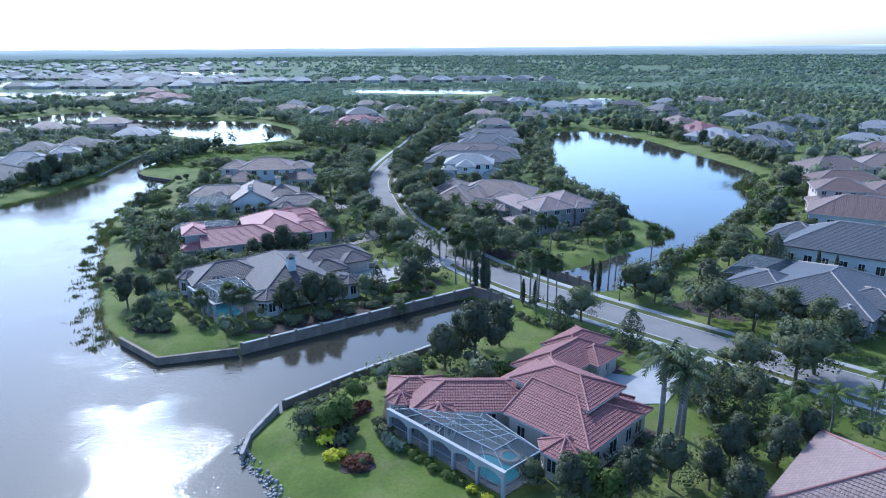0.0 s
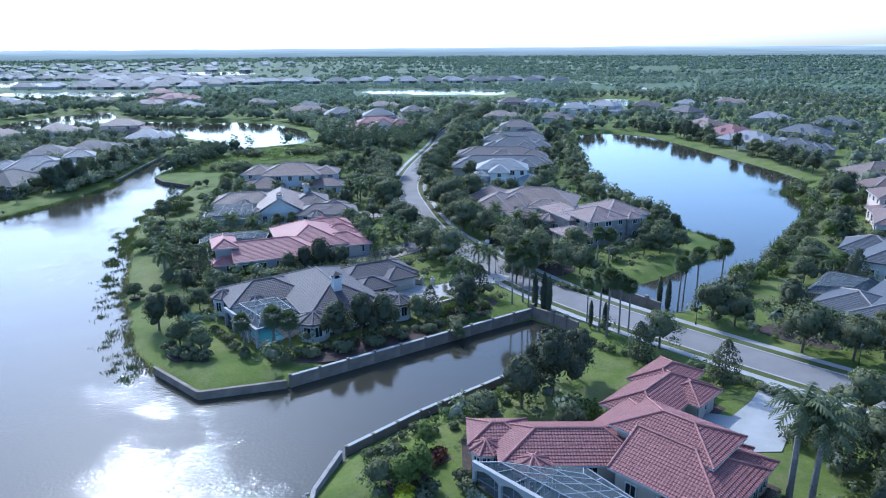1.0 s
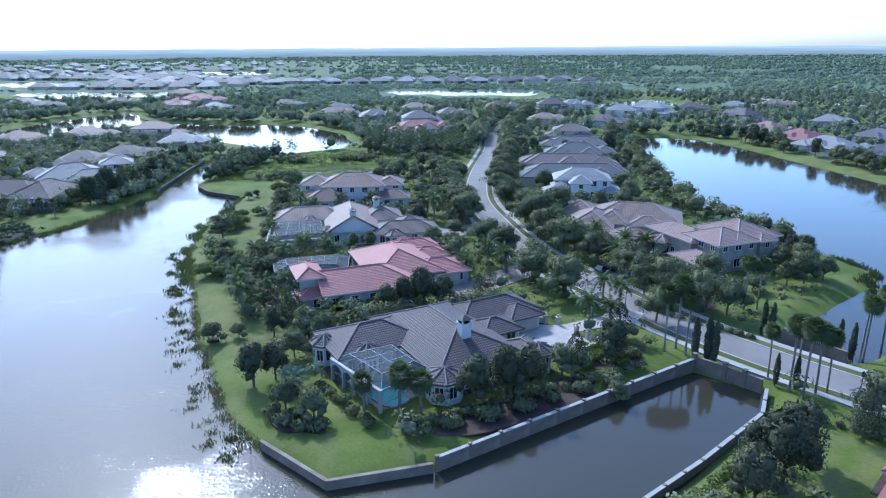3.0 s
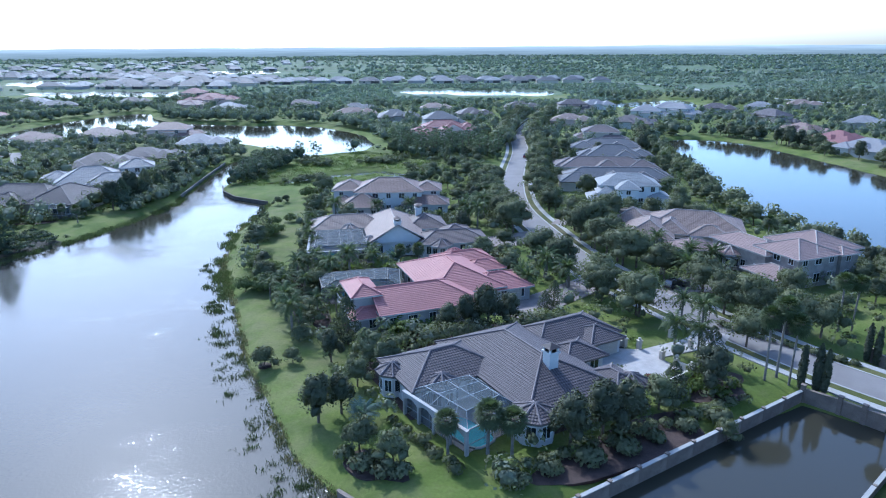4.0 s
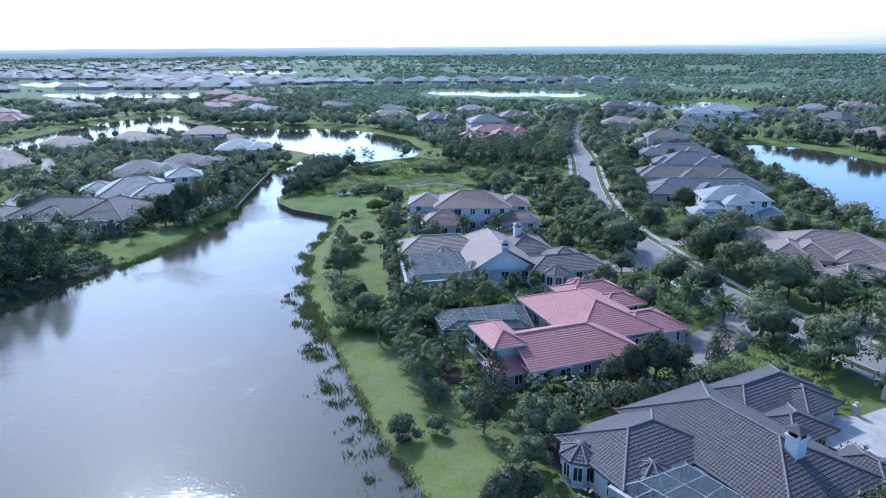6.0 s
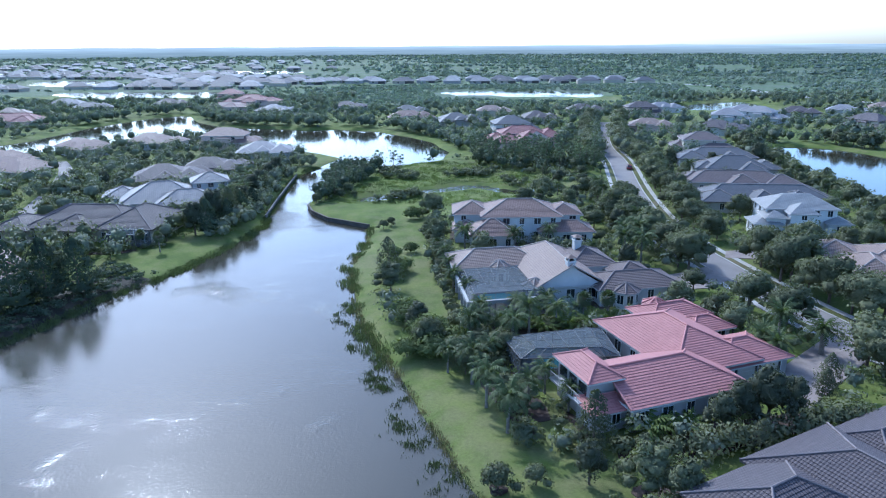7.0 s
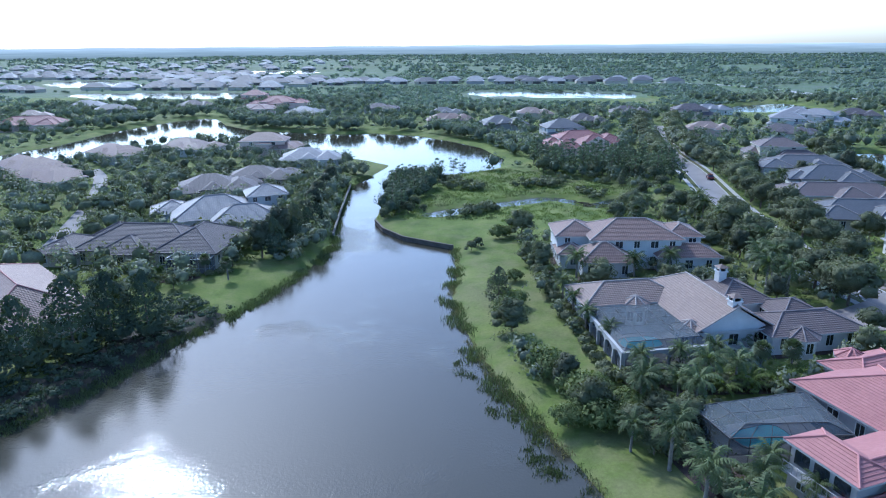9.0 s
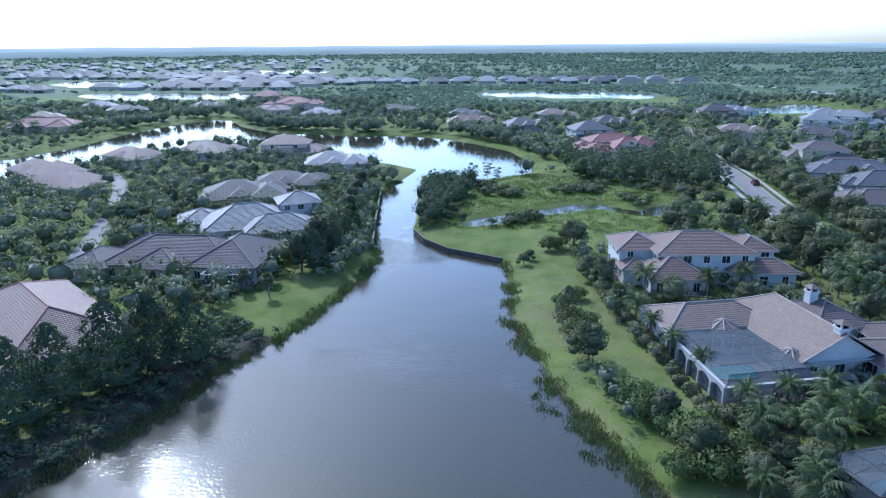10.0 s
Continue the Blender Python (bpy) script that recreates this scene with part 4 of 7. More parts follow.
# red and rose roofs on the far western bank
build_house(-340, 456, 12, [(-18, 17, -8, 8, 3.6, 0.45), (4, 15, -13, 0, 3.6, 0.5), (-16, -6, -12, -2, 3.5, 0.5)], STUCCO_PINK, ROOF_RED, CAP_RED, "low pinkish house with a broad red tile roof", False)
build_house(-232, 568, 4, [(-12, 12, -8, 8, 6.6, 0.42), (-22, -9, -10, 4, 4.4, 0.45), (9, 21, -9, 5, 5.6, 0.45), (-5, 5, -13, -2, 5.8, 0.5)], STUCCO_PINK, ROOF_RED, CAP_RED, "large pinkish villa with rose-red tile roofs", False)
build_house(-239, 543, 6, [(-14, 12, -6, 6, 3.8, 0.44), (-4, 6, -9, 0, 3.8, 0.5)], STUCCO_PINK, ROOF_ROSEBROWN, CAP_RED, "pinkish house with a weathered orange-rose roof", False)
# houses on the western bank
hJ = build_house(-162, 225, -2, [(-14, 12, -8, 7, 3.3, 0.5), (-22, -13, -10, 2, 3.0, 0.45), (4, 17, -9, 8.6, 3.5, 0.52), (-8, 2, -10, 0, 3.2, 0.5), (-16, -6, 0, 10, 3.3, 0.5)], STUCCO_CREAM, ROOF_GREYBROWN, CAP_GREY, "low house with a weathered grey-brown tile roof")
pool_cage([(-154.5, 219.5), (-154.5, 212.5), (-145.5, 212.5), (-145.5, 219.5)], (-150, 216, 0), 3.0, 0.8, ALU, SCREEN, "small screened porch with a pale flat top", 2.2, 1.6)
build_house(-171, 190, -42, [(-16, 16, -9, 8, 3.5, 0.45), (2, 12, -13, -6, 3.3, 0.45)], STUCCO_CREAM, ROOF_BROWN, CAP_RED, "house with a long tan-pink tile roof by the water")
build_house(-156.5, 253, 24, [(-13, 8, -8, 8, 3.4, 0.5), (-4, 12, -13, -2, 3.3, 0.5), (6, 16, 2, 11, 6.0, 0.45), (-18, -8, 2, 12, 3.3, 0.45)], STUCCO_WHITE, ROOF_GREY, CAP_PALE, "white house with pale grey tile roofs and an upper room")

# ---- further houses: the eastern side, the lakeside rows, the banks of the western arm ----
hR = build_house(66, 109, -47, [(-9, 9.5, -8.5, 14, 3.4, 0.36), (-14.1, -4, -7, 3.5, 3.3, 0.4), (3, 9, -11, -4, 3.1, 0.38), (3, 11.6, -3, 4.6, 3.8, 0.42)], STUCCO_GREY, ROOF_DARK, CAP_PALE, "grey house with a slate-grey tile roof")
pool_cage([(52.5, 120), (60.5, 117.5), (69, 125), (62.5, 131)], (61, 123, -47), 3.2, 1.0, BRONZE, SCREEN_DARK, "dark bronze screened pool enclosure", 2.4, 2.0)
garage_door(hR, 6, -11.02, 0, 4.6)
build_house(89, 133, -38, [(-15, 14, -9, 8, 4.2, 0.5), (-20, -10, 0, 9, 3.6, 0.5)], STUCCO_WHITE, ROOF_DARK, CAP_PALE, "white house with a broad grey tile roof")
pool_cage([(70.5, 141), (76, 137), (88, 149), (82.5, 156)], (79, 146, -45), 3.2, 0.9, BRONZE, SCREEN_DARK, "dark bronze screened pool enclosure", 2.4, 1.8)
build_house(110, 163, -30, [(-16, 14, -8, 7, 3.8, 0.5), (-6, 8, 4, 12, 3.6, 0.5)], STUCCO_WHITE, ROOF_BROWN, CAP_PALE, "white house with a pinkish-brown tile roof")
pool_cage([(93, 166), (97, 162), (104, 171), (100, 176)], (98, 169, -38), 3.1, 0.8, BRONZE, SCREEN_DARK, "dark bronze screened pool enclosure", 2.4, 1.6)
build_house(112, 183, -18, [(-8, 6, -5, 6, 6.2, 0.42), (-10, 8, -10, -3, 3.3, 0.42), (4, 16, -6, 8, 5.6, 0.42)], STUCCO_PINK, ROOF_BROWN, CAP_PALE, "pinkish two-storey house with pale brown tile roofs")
build_house(125, 208, -10, [(-9, 12, -6, 6, 3.6, 0.45)], STUCCO_PINK, ROOF_BROWN, CAP_PALE, "pink stucco house with a brown tile roof")
build_house(133, 230, 5, [(-9, 12, -7, 7, 4.0, 0.45)], STUCCO_CREAM, ROOF_TAN, CAP_PALE, "cream house with a tan hip roof")
build_house(43, 53, 45, [(-9, 7, -9, 9, 3.6, 0.45), (-2, 12, -12, -2, 3.5, 0.5), (-11, -4, -3, 8, 3.2, 0.42)], STUCCO_WHITE, ROOF_ROSEBROWN, CAP_RED, "white house with a weathered pinkish-tan barrel-tile roof")

roofs = [ROOF_GREY, ROOF_TAN, ROOF_GREYBROWN, ROOF_DARK, ROOF_BROWN, ROOF_RED]
walls = [STUCCO_WHITE, STUCCO_CREAM, STUCCO_GREY, STUCCO_PINK]
roof_words = {ROOF_GREY: "pale grey tile", ROOF_TAN: "tan tile", ROOF_GREYBROWN: "grey-brown tile", ROOF_DARK: "slate-grey tile", ROOF_BROWN: "brown tile", ROOF_RED: "red tile"}
wall_words = {STUCCO_WHITE: "White", STUCCO_CREAM: "Cream", STUCCO_GREY: "Grey", STUCCO_PINK: "Pinkish"}


def row_house(x, y, turn, roof, wall, tall=False, size=1.0, group="houses of the neighbourhood"):
    w, d = rng.uniform(10, 13) * size, rng.uniform(6.5, 8.5) * size
    e = 6.2 if tall else 3.5
    blocks = [(-w, w * 0.6, -d, d * 0.8, e, 0.47), (w * 0.1, w, -d * 1.35, d * 0.4, 3.3, 0.5), (-w * 0.5, w * 0.3, d * 0.2, d * 1.25, 3.4, 0.5)]
    blocks.append((-w * 0.35, w * 0.12, -d * 1.2, -d * 0.3, 3.9 if not tall else 5.2, 0.55))
    if rng.random() < 0.6:
        blocks.append((w * 0.45, w * 1.15, d * 0.1, d * 1.0, 3.1, 0.5))
    if rng.random() < 0.5:
        blocks.append((-w * 1.1, -w * 0.5, -d * 1.2, -d * 0.2, 3.2, 0.5))
    lab = wall_words[wall] + (" two-storey" if tall else "") + " stucco house with a " + roof_words[roof] + " hip roof"
    return build_house(x, y, turn, blocks, wall, roof, CAP_PALE if y < 300 and x > -100 else None, lab, False, True, 0.6, 0, group)


for x, y, a, r, w, tall in [(26, 432, -10, 1, 3, False), (58, 418, -30, 2, 0, False), (76, 455, -20, 0, 0, True), (-48, 416, 10, 3, 0, True),
                            (-77, 458, 15, 3, 2, False), (-106, 478, 10, 4, 1, False), (-162, 303, 10, 2, 2, False), (-155, 342, 14, 0, 0, False), (-179, 369, 5, 4, 3, True),
                            (-254, 321, -30, 4, 1, False), (-237, 352, -25, 4, 0, False), (-214, 369, -10, 1, 0, False), (-233, 301, -20, 4, 1, False), (-171, 286, 20, 2, 1, False),
                            (-368, 500, 25, 1, 1, False), (-340, 545, 30, 3, 2, False), (-378, 580, 10, 0, 2, False), (-296, 575, 40, 2, 1, False),
                            (-270, 640, 5, 5, 3, True), (-200, 520, -10, 0, 0, False), (-156, 548, 0, 2, 2, False), (-110, 515, 5, 3, 1, False)]:
    row_house(x, y, a, roofs[r], walls[w], tall)
for x, y, a, r, w, tall in [(139, 292, -40, 3, 1, False), (131, 316, -60, 0, 0, False), (132, 342, -70, 5, 3, False), (133, 378, -75, 4, 1, False), (138, 424, -70, 2, 1, True),
                            (182, 410, -40, 0, 2, False), (204, 380, -40, 3, 2, False), (168, 340, -60, 3, 1, False), (168, 508, -30, 0, 0, False), (206, 530, -20, 1, 1, False),
                            (100, 470, -40, 0, 0, True), (106, 510, -20, 0, 2, False), (40, 505, 0, 2, 3, True), (60, 535, 10, 0, 0, False), (5, 520, 0, 2, 1, False), (135, 500, -20, 2, 2, False),
                            (176, 268, -30, 4, 3, False), (190, 300, -40, 0, 1, False), (225, 345, -40, 0, 2, False), (-30, 470, 10, 2, 1, False), (-55, 512, 0, 1, 1, False), (160, 236, -20, 1, 1, False)]:
    row_house(x, y, a, roofs[r], walls[w], tall)

# the newer suburb far off, with pale roofs
far_proto = []


def suburb_house(x, y, turn):
    kind = rng.randrange(4)
    while len(far_proto) <= kind:
        k = len(far_proto)
        h = root("suburban_house", pose(0, 0, G), "low suburban house with a grey hip roof", "house", "houses of the far suburb")
        w, d = 10 + k, 8 + k % 2
        for bx in [(-w, w, -d, d * 0.7, 3.4, 0.5), (-w * 0.8, w * 0.1, -d * 1.3, 0, 3.2, 0.5)]:
            g = Geo()
            g.box(*bx[:4], -0.5, bx[4] - 0.1)
            g.object("wall", STUCCO_CREAM if k % 2 else STUCCO_GREY, h)
            sl, _, _ = hip_roof(*bx[:4], bx[4], bx[5], 0.7)
            v, f, uv = [], [], []
            for q in sl:
                facet(v, f, uv, q, 0, 0)
            mesh_object("roof", v, f, (ROOF_PALE, ROOF_DARK, ROOF_GREY, ROOF_DARK)[k], h, "", uv)
        window_thing(h, -w * 0.5, -d * 1.3, 1.6, 2.4, 2.0, 0, True)
        g = Geo()
        g.box(w * 0.15, w * 0.95, -d * 1.35, -d - 0.02, -0.2, 2.9)
        g.object("screened_porch", BRONZE, h, "dark screened porch")
        far_proto.append(h)
        if k == kind:
            h.matrix_world = pose(x, y, G, 0, 0, turn)
            return h
        h.matrix_world = pose(-700 + 40 * k, 1120, G, 0, 0, 10)
    return copy_thing(far_proto[kind], pose(x, y, G, 0, 0, turn))


def clear_of_water(x, y, margin):
    return float(lake_distance(np.array([x]), np.array([y]))[0]) > margin


for y0, xa, xb, slope in [(780, -640, -520, -0.05), (800, -500, -290, 0.0), (838, -480, -270, 0.05), (884, -480, -250, 0.02), (925, -470, -180, 0.0), (908, -240, 150, -0.06), (945, -120, 140, -0.05), (880, -720, -640, -0.2), (990, -520, -280, 0.0), (1045, -760, -330, -0.03),
                          (1110, -800, -380, -0.03), (1190, -850, -450, -0.03), (1300, -950, -560, -0.05), (1420, -1000, -300, -0.05), (1560, -1150, -500, -0.1), (1720, -1100, -520, -0.1), (1880, -1050, -480, -0.1), (2060, -900, -420, -0.1)]:
    x = xa
    while x < xb:
        yy = y0 + slope * (x - xa) + rng.uniform(-6, 6)
        if clear_of_water(x, yy, 13):
            suburb_house(x, yy, rng.choice((0, 0, 180)) + rng.uniform(-8, 8))
        x += rng.uniform(25, 31) * (1.1 if y0 < 1300 else 2.6)

# ---- trees and planting ----
def height_at(px, py):
    d = lake_distance(px, py)
    return np.clip(d * 0.33, -0.4, G)


def scatter_quads(rs, centers, normals, size, stretch=1.0):
    """Small bent leaf clumps: one four-cornered leaf mass at each place, facing outward. Corner places and their soft normals."""
    n = len(centers)
    out = normals / (np.linalg.norm(normals, axis=1)[:, None] + 1e-9)
    nrm = out + 0.45 * rs.normal(size=(n, 3))
    nrm *= np.where((nrm * out).sum(1) < 0, -1, 1)[:, None]
    nrm /= np.linalg.norm(nrm, axis=1)[:, None] + 1e-9
    t = np.cross(nrm, rs.normal(size=(n, 3)))
    t /= np.linalg.norm(t, axis=1)[:, None] + 1e-9
    b = np.cross(nrm, t)
    s = (size * rs.uniform(0.55, 1.25, n))[:, None]
    k = rs.uniform(0.6, 1.15, (n, 4))[:, :, None]
    v = np.stack([centers - t * s * k[:, 0] * stretch, centers - b * s * k[:, 1] * 0.75 - nrm * s * 0.2, centers + t * s * k[:, 2] * stretch, centers + b * s * k[:, 3] * 0.75 - nrm * s * 0.15], 1)
    soft = out * 0.85 + nrm * 0.28 + np.array((0, 0, 0.12))
    soft /= np.linalg.norm(soft, axis=1)[:, None]
    return v.reshape(-1, 3), np.repeat(soft, 4, axis=0)


def core_quads(centers, rx, rz, phase, nu=7, nv=4):
    """Solid lumpy hearts of crowns, as facets round each centre: places and normals."""
    n = len(centers)
    th = np.linspace(0, 2 * np.pi, nu + 1)
    ph = np.linspace(-0.45 * np.pi, 0.5 * np.pi, nv + 1)
    vs, ns = [], []
    for i in range(nu):
        for j in range(nv):
            for a, b in ((i, j), (i + 1, j), (i + 1, j + 1), (i, j + 1)):
                t, p = th[a % nu], ph[b]
                d = np.array((math.cos(t) * math.cos(p), math.sin(t) * math.cos(p), math.sin(p)))
                lump = 1 + 0.2 * np.sin(3 * t + phase) + 0.15 * np.sin(5 * d[2] + 2 * t + 2 * phase)
                vs.append(centers + np.stack([rx * d[0] * lump, rx * d[1] * lump, rz * d[2] * lump], -1))
                ns.append(np.repeat(d[None], n, 0))
    return np.stack(vs, 1).reshape(-1, 3), np.stack(ns, 1).reshape(-1, 3)


def with_core(made, lobes, k=0.76):
    lobes = np.array(sorted(lobes, key=lambda q: -q[3])[:max(9, len(lobes) // 2)], float)
    v, m = core_quads(lobes[:, :3], lobes[:, 3] * k, lobes[:, 4] * k, np.arange(len(lobes)) * 1.7, 6, 3)
    return np.concatenate([made[0], v]), np.concatenate([made[1], m])


def quads_object(name, made, material, parent=None, label=""):
    verts, soft = made
    n = len(verts) // 4
    me = bpy.data.meshes.new(name)
    me.from_pydata(verts.tolist(), [], np.arange(n * 4).reshape(n, 4).tolist())
    me.polygons.foreach_set("use_smooth", [True] * n)
    me.normals_split_custom_set_from_vertices(soft.tolist())
    me.materials.append(material)
    ob = new(name, me)
    if parent is not None:
        ob.parent = parent
    if label:
        ob["label"] = label
    return ob


def tris_object(name, verts, material, parent=None, label=""):
    n = len(verts) // 3
    me = bpy.data.meshes.new(name)
    me.from_pydata(np.asarray(verts).tolist(), [], np.arange(n * 3).reshape(n, 3).tolist())
    me.materials.append(material)
    ob = new(name, me)
    if parent is not None:
        ob.parent = parent
    if label:
        ob["label"] = label
    return ob


def crown_points(rs, lobes, n, low=-0.45):
    """Places and directions on the outer part of a cluster of rounded lobes (x, y, z, rx, rz)."""
    lobes = np.array(lobes, float)
    area = lobes[:, 3] * (lobes[:, 3] + lobes[:, 4])
    pick = rs.choice(len(lobes), n, p=area / area.sum())
    d = rs.normal(size=(n, 3))
    d /= np.linalg.norm(d, axis=1)[:, None]
    d[:, 2] = np.where(d[:, 2] < low, -d[:, 2], d[:, 2])
    L = lobes[pick]
    depth = np.where(rs.uniform(size=n) < 0.22, rs.uniform(0.5, 0.85, n), rs.uniform(0.85, 1.08, n))[:, None]
    c = L[:, :3] + d * np.stack([L[:, 3], L[:, 3], L[:, 4]], -1) * depth
    return c, d


def oak_lobes(rs, h, r, count):
    lobes = [(0, 0, h * 0.56, r * 0.76, h * 0.34)]
    for i in range(count + 9):
        a = 2.399 * i + rs.uniform(-0.6, 0.6)
        u = (i + 0.5) / (count + 9)
        q = r * (0.8 - 0.55 * u) * rs.uniform(0.7, 1.2)
        lobes.append((q * math.cos(a), q * math.sin(a), h * (0.32 + 0.5 * u) * rs.uniform(0.88, 1.1), r * rs.uniform(0.26, 0.42), h * rs.uniform(0.10, 0.18)))
    return lobes


def trunk(g, rs, h, r, limbs, spread):
    g.bar((0, 0, -0.3), (0.1, 0.05, h * 0.45), r, 7, r * 0.75)
    for i in range(limbs):
        a = 2 * math.pi * i / limbs + rs.uniform(-0.4, 0.4)
        z = h * rs.uniform(0.32, 0.45)
        e = (spread * math.cos(a), spread * math.sin(a), h * rs.uniform(0.55, 0.75))
        m = (e[0] * 0.45, e[1] * 0.45, z + (e[2] - z) * 0.6)
        g.bar((0.05, 0, z), m, r * 0.5, 5, r * 0.36)
        g.bar(m, e, r * 0.36, 5, r * 0.12)


def build_oak(label, seed, h, r, n, size, leaf, cat="tree", name="broadleaf_tree"):
    rs = np.random.RandomState(seed)
    e = root(name, pose(0, 0, 0), label, cat)
    g = Geo()
    trunk(g, rs, h, h * 0.028, 5, r * 0.55)
    g.object("trunk", BARK, e)
    lobes = oak_lobes(rs, h, r, 9)
    c, d = crown_points(rs, lobes, n)
    quads_object("crown", with_core(scatter_quads(rs, c, d, size), lobes), leaf, e)
    return e


def build_cone_tree(label, seed, h, r, n, size, leaf, lumpy=0.25, name="conical_tree", bare=0.12):
    rs = np.random.RandomState(seed)
    e = root(name, pose(0, 0, 0), label, "tree")
    g = Geo()
    g.bar((0, 0, -0.3), (0, 0, h * 0.9), h * 0.02, 6, 0.03)
    for i in range(8):
        a, z = i * 2.4, h * (0.2 + 0.08 * i)
        q = r * (1 - z / h) * 0.8
        g.bar((0, 0, z), (q * math.cos(a), q * math.sin(a), z + 0.15), 0.05, 4, 0.02)
    g.object("trunk", BARK, e)
    z = rs.uniform(0, 1, n) ** 1.35
    a = rs.uniform(0, 2 * math.pi, n)
    lump = 1 + lumpy * np.sin(a * 3 + z * 9) + lumpy * 0.8 * np.sin(z * 31 + a)
    q = r * (1 - z) ** 0.6 * np.clip(z * 6, 0.5, 1) * lump * rs.uniform(0.72, 1.05, n) + 0.1
    c = np.stack([q * np.cos(a), q * np.sin(a), h * (bare + (1 - bare) * z)], -1)
    d = np.stack([np.cos(a), np.sin(a), np.full(n, 0.4)], -1)
    quads_object("crown", scatter_quads(rs, c, d, size), leaf, e)
    return e


def build_column_tree(label, seed, h, r):
    rs = np.random.RandomState(seed)
    e = root("italian_cypress", pose(0, 0, 0), label, "tree")
    g = Geo()
    g.bar((0, 0, -0.3), (0, 0, h * 0.4), 0.09, 6, 0.05)
    g.object("trunk", BARK, e)
    n = 1100
    z, a = rs.uniform(0, 1, n), rs.uniform(0, 2 * math.pi, n)
    q = r * np.sin(np.pi * np.clip(z * 0.93 + 0.07, 0, 1)) ** 0.55 * rs.uniform(0.62, 1.02, n)
    c = np.stack([q * np.cos(a), q * np.sin(a), 0.15 + h * z], -1)
    d = np.stack([np.cos(a), np.sin(a), np.full(n, 0.6)], -1) + 0.3 * rs.normal(size=(n, 3))
    quads_object("crown", scatter_quads(rs, c, d, 0.22), DARK_LEAF, e)
    return e


def build_pine(label, seed, h):
    rs = np.random.RandomState(seed)
    e = root("pine_tree", pose(0, 0, 0), label, "tree")
    g = Geo()
    g.bar((0, 0, -0.3), (0.2, 0.1, h), h * 0.016, 6, 0.05)
    lobes = []
    for i in range(11):
        a, z = i * 2.4 + rs.uniform(-0.5, 0.5), h * (0.45 + 0.05 * i)
        q = h * rs.uniform(0.10, 0.2)
        x, y = q * math.cos(a), q * math.sin(a)
        g.bar((0.1, 0.05, z - 0.3), (x, y, z), 0.06, 4, 0.03)
        lobes.append((x, y, z, h * rs.uniform(0.07, 0.11), h * 0.05))
    g.object("trunk", BARK, e)
    c, d = crown_points(rs, lobes, 420, -0.7)
    quads_object("crown", scatter_quads(rs, c, d, 0.32), PINE_LEAF, e)
    return e


def feather(rs, az, rise, length, droop, width, steps=9):
    """A feathered frond: an arching rib with narrow leaflets on both sides."""
    out = []
    ca, sa = math.cos(az), math.sin(az)
    pts = []
    x, z, el = 0.1, 0.0, rise
    for i in range(steps + 1):
        pts.append((x, z))
        x += math.cos(el) * length / steps
        z += math.sin(el) * length / steps
        el -= droop / steps * (0.5 + i / steps)
    for i in range(1, steps + 1):
        x0, z0 = pts[i - 1]
        x1, z1 = pts[i]
        w = width * math.sin(math.pi * (0.12 + 0.86 * i / (steps + 1))) + 0.05
        for sd in (-1, 1):
            tipx, tipz = x1 + (x1 - x0) * 0.9, z1 - w * 0.55 * rs.uniform(0.6, 1.3)
            tri = [(x0, 0.0, z0), (x1, 0.0, z1), (tipx, sd * w * rs.uniform(0.8, 1.1), tipz)]
            out += [(px * ca - py * sa, px * sa + py * ca, pz) for px, py, pz in tri]
    return out


def build_feather_palm(label, seed, h, fronds, length, width, bole, rise=(0.1, 1.3), droop=1.7, leaf=None, name="feather_palm", shaft=False, skirt=0):
    rs = np.random.RandomState(seed)
    e = root(name, pose(0, 0, 0), label, "palm tree")
    g = Geo()
    lean = rs.uniform(-0.25, 0.25, 2)
    prof = [(0, bole * 1.35), (0.12, bole * 1.05), (0.5, bole), (0.85, bole * 0.9), (1.0, bole * 0.8)]
    for (u0, r0), (u1, r1) in zip(prof[:-1], prof[1:]):
        g.bar((lean[0] * u0 ** 2, lean[1] * u0 ** 2, h * u0 - (0.3 if u0 == 0 else 0)), (lean[0] * u1 ** 2, lean[1] * u1 ** 2, h * u1), r0, 8, r1)
    g.object("trunk", PALM_BARK, e)
    top = np.array((lean[0], lean[1], h))
    if shaft:
        g = Geo()
        g.bar(tuple(top), tuple(top + (0, 0, 1.3)), bole * 0.85, 8, bole * 0.45)
        g.object("crownshaft", BRIGHT_LEAF, e, "smooth green crownshaft")
        top = top + (0, 0, 1.2)
    v = []
    for i in range(fronds):
        az = 2.399 * i + rs.uniform(-0.2, 0.2)
        el = rise[0] + (rise[1] - rise[0]) * i / fronds
        v += feather(rs, az, el, length * rs.uniform(0.85, 1.1), droop * rs.uniform(0.85, 1.15), width)
    v = np.array(v) + top
    tris_object("crown", v, leaf or PALM_LEAF, e)
    return e


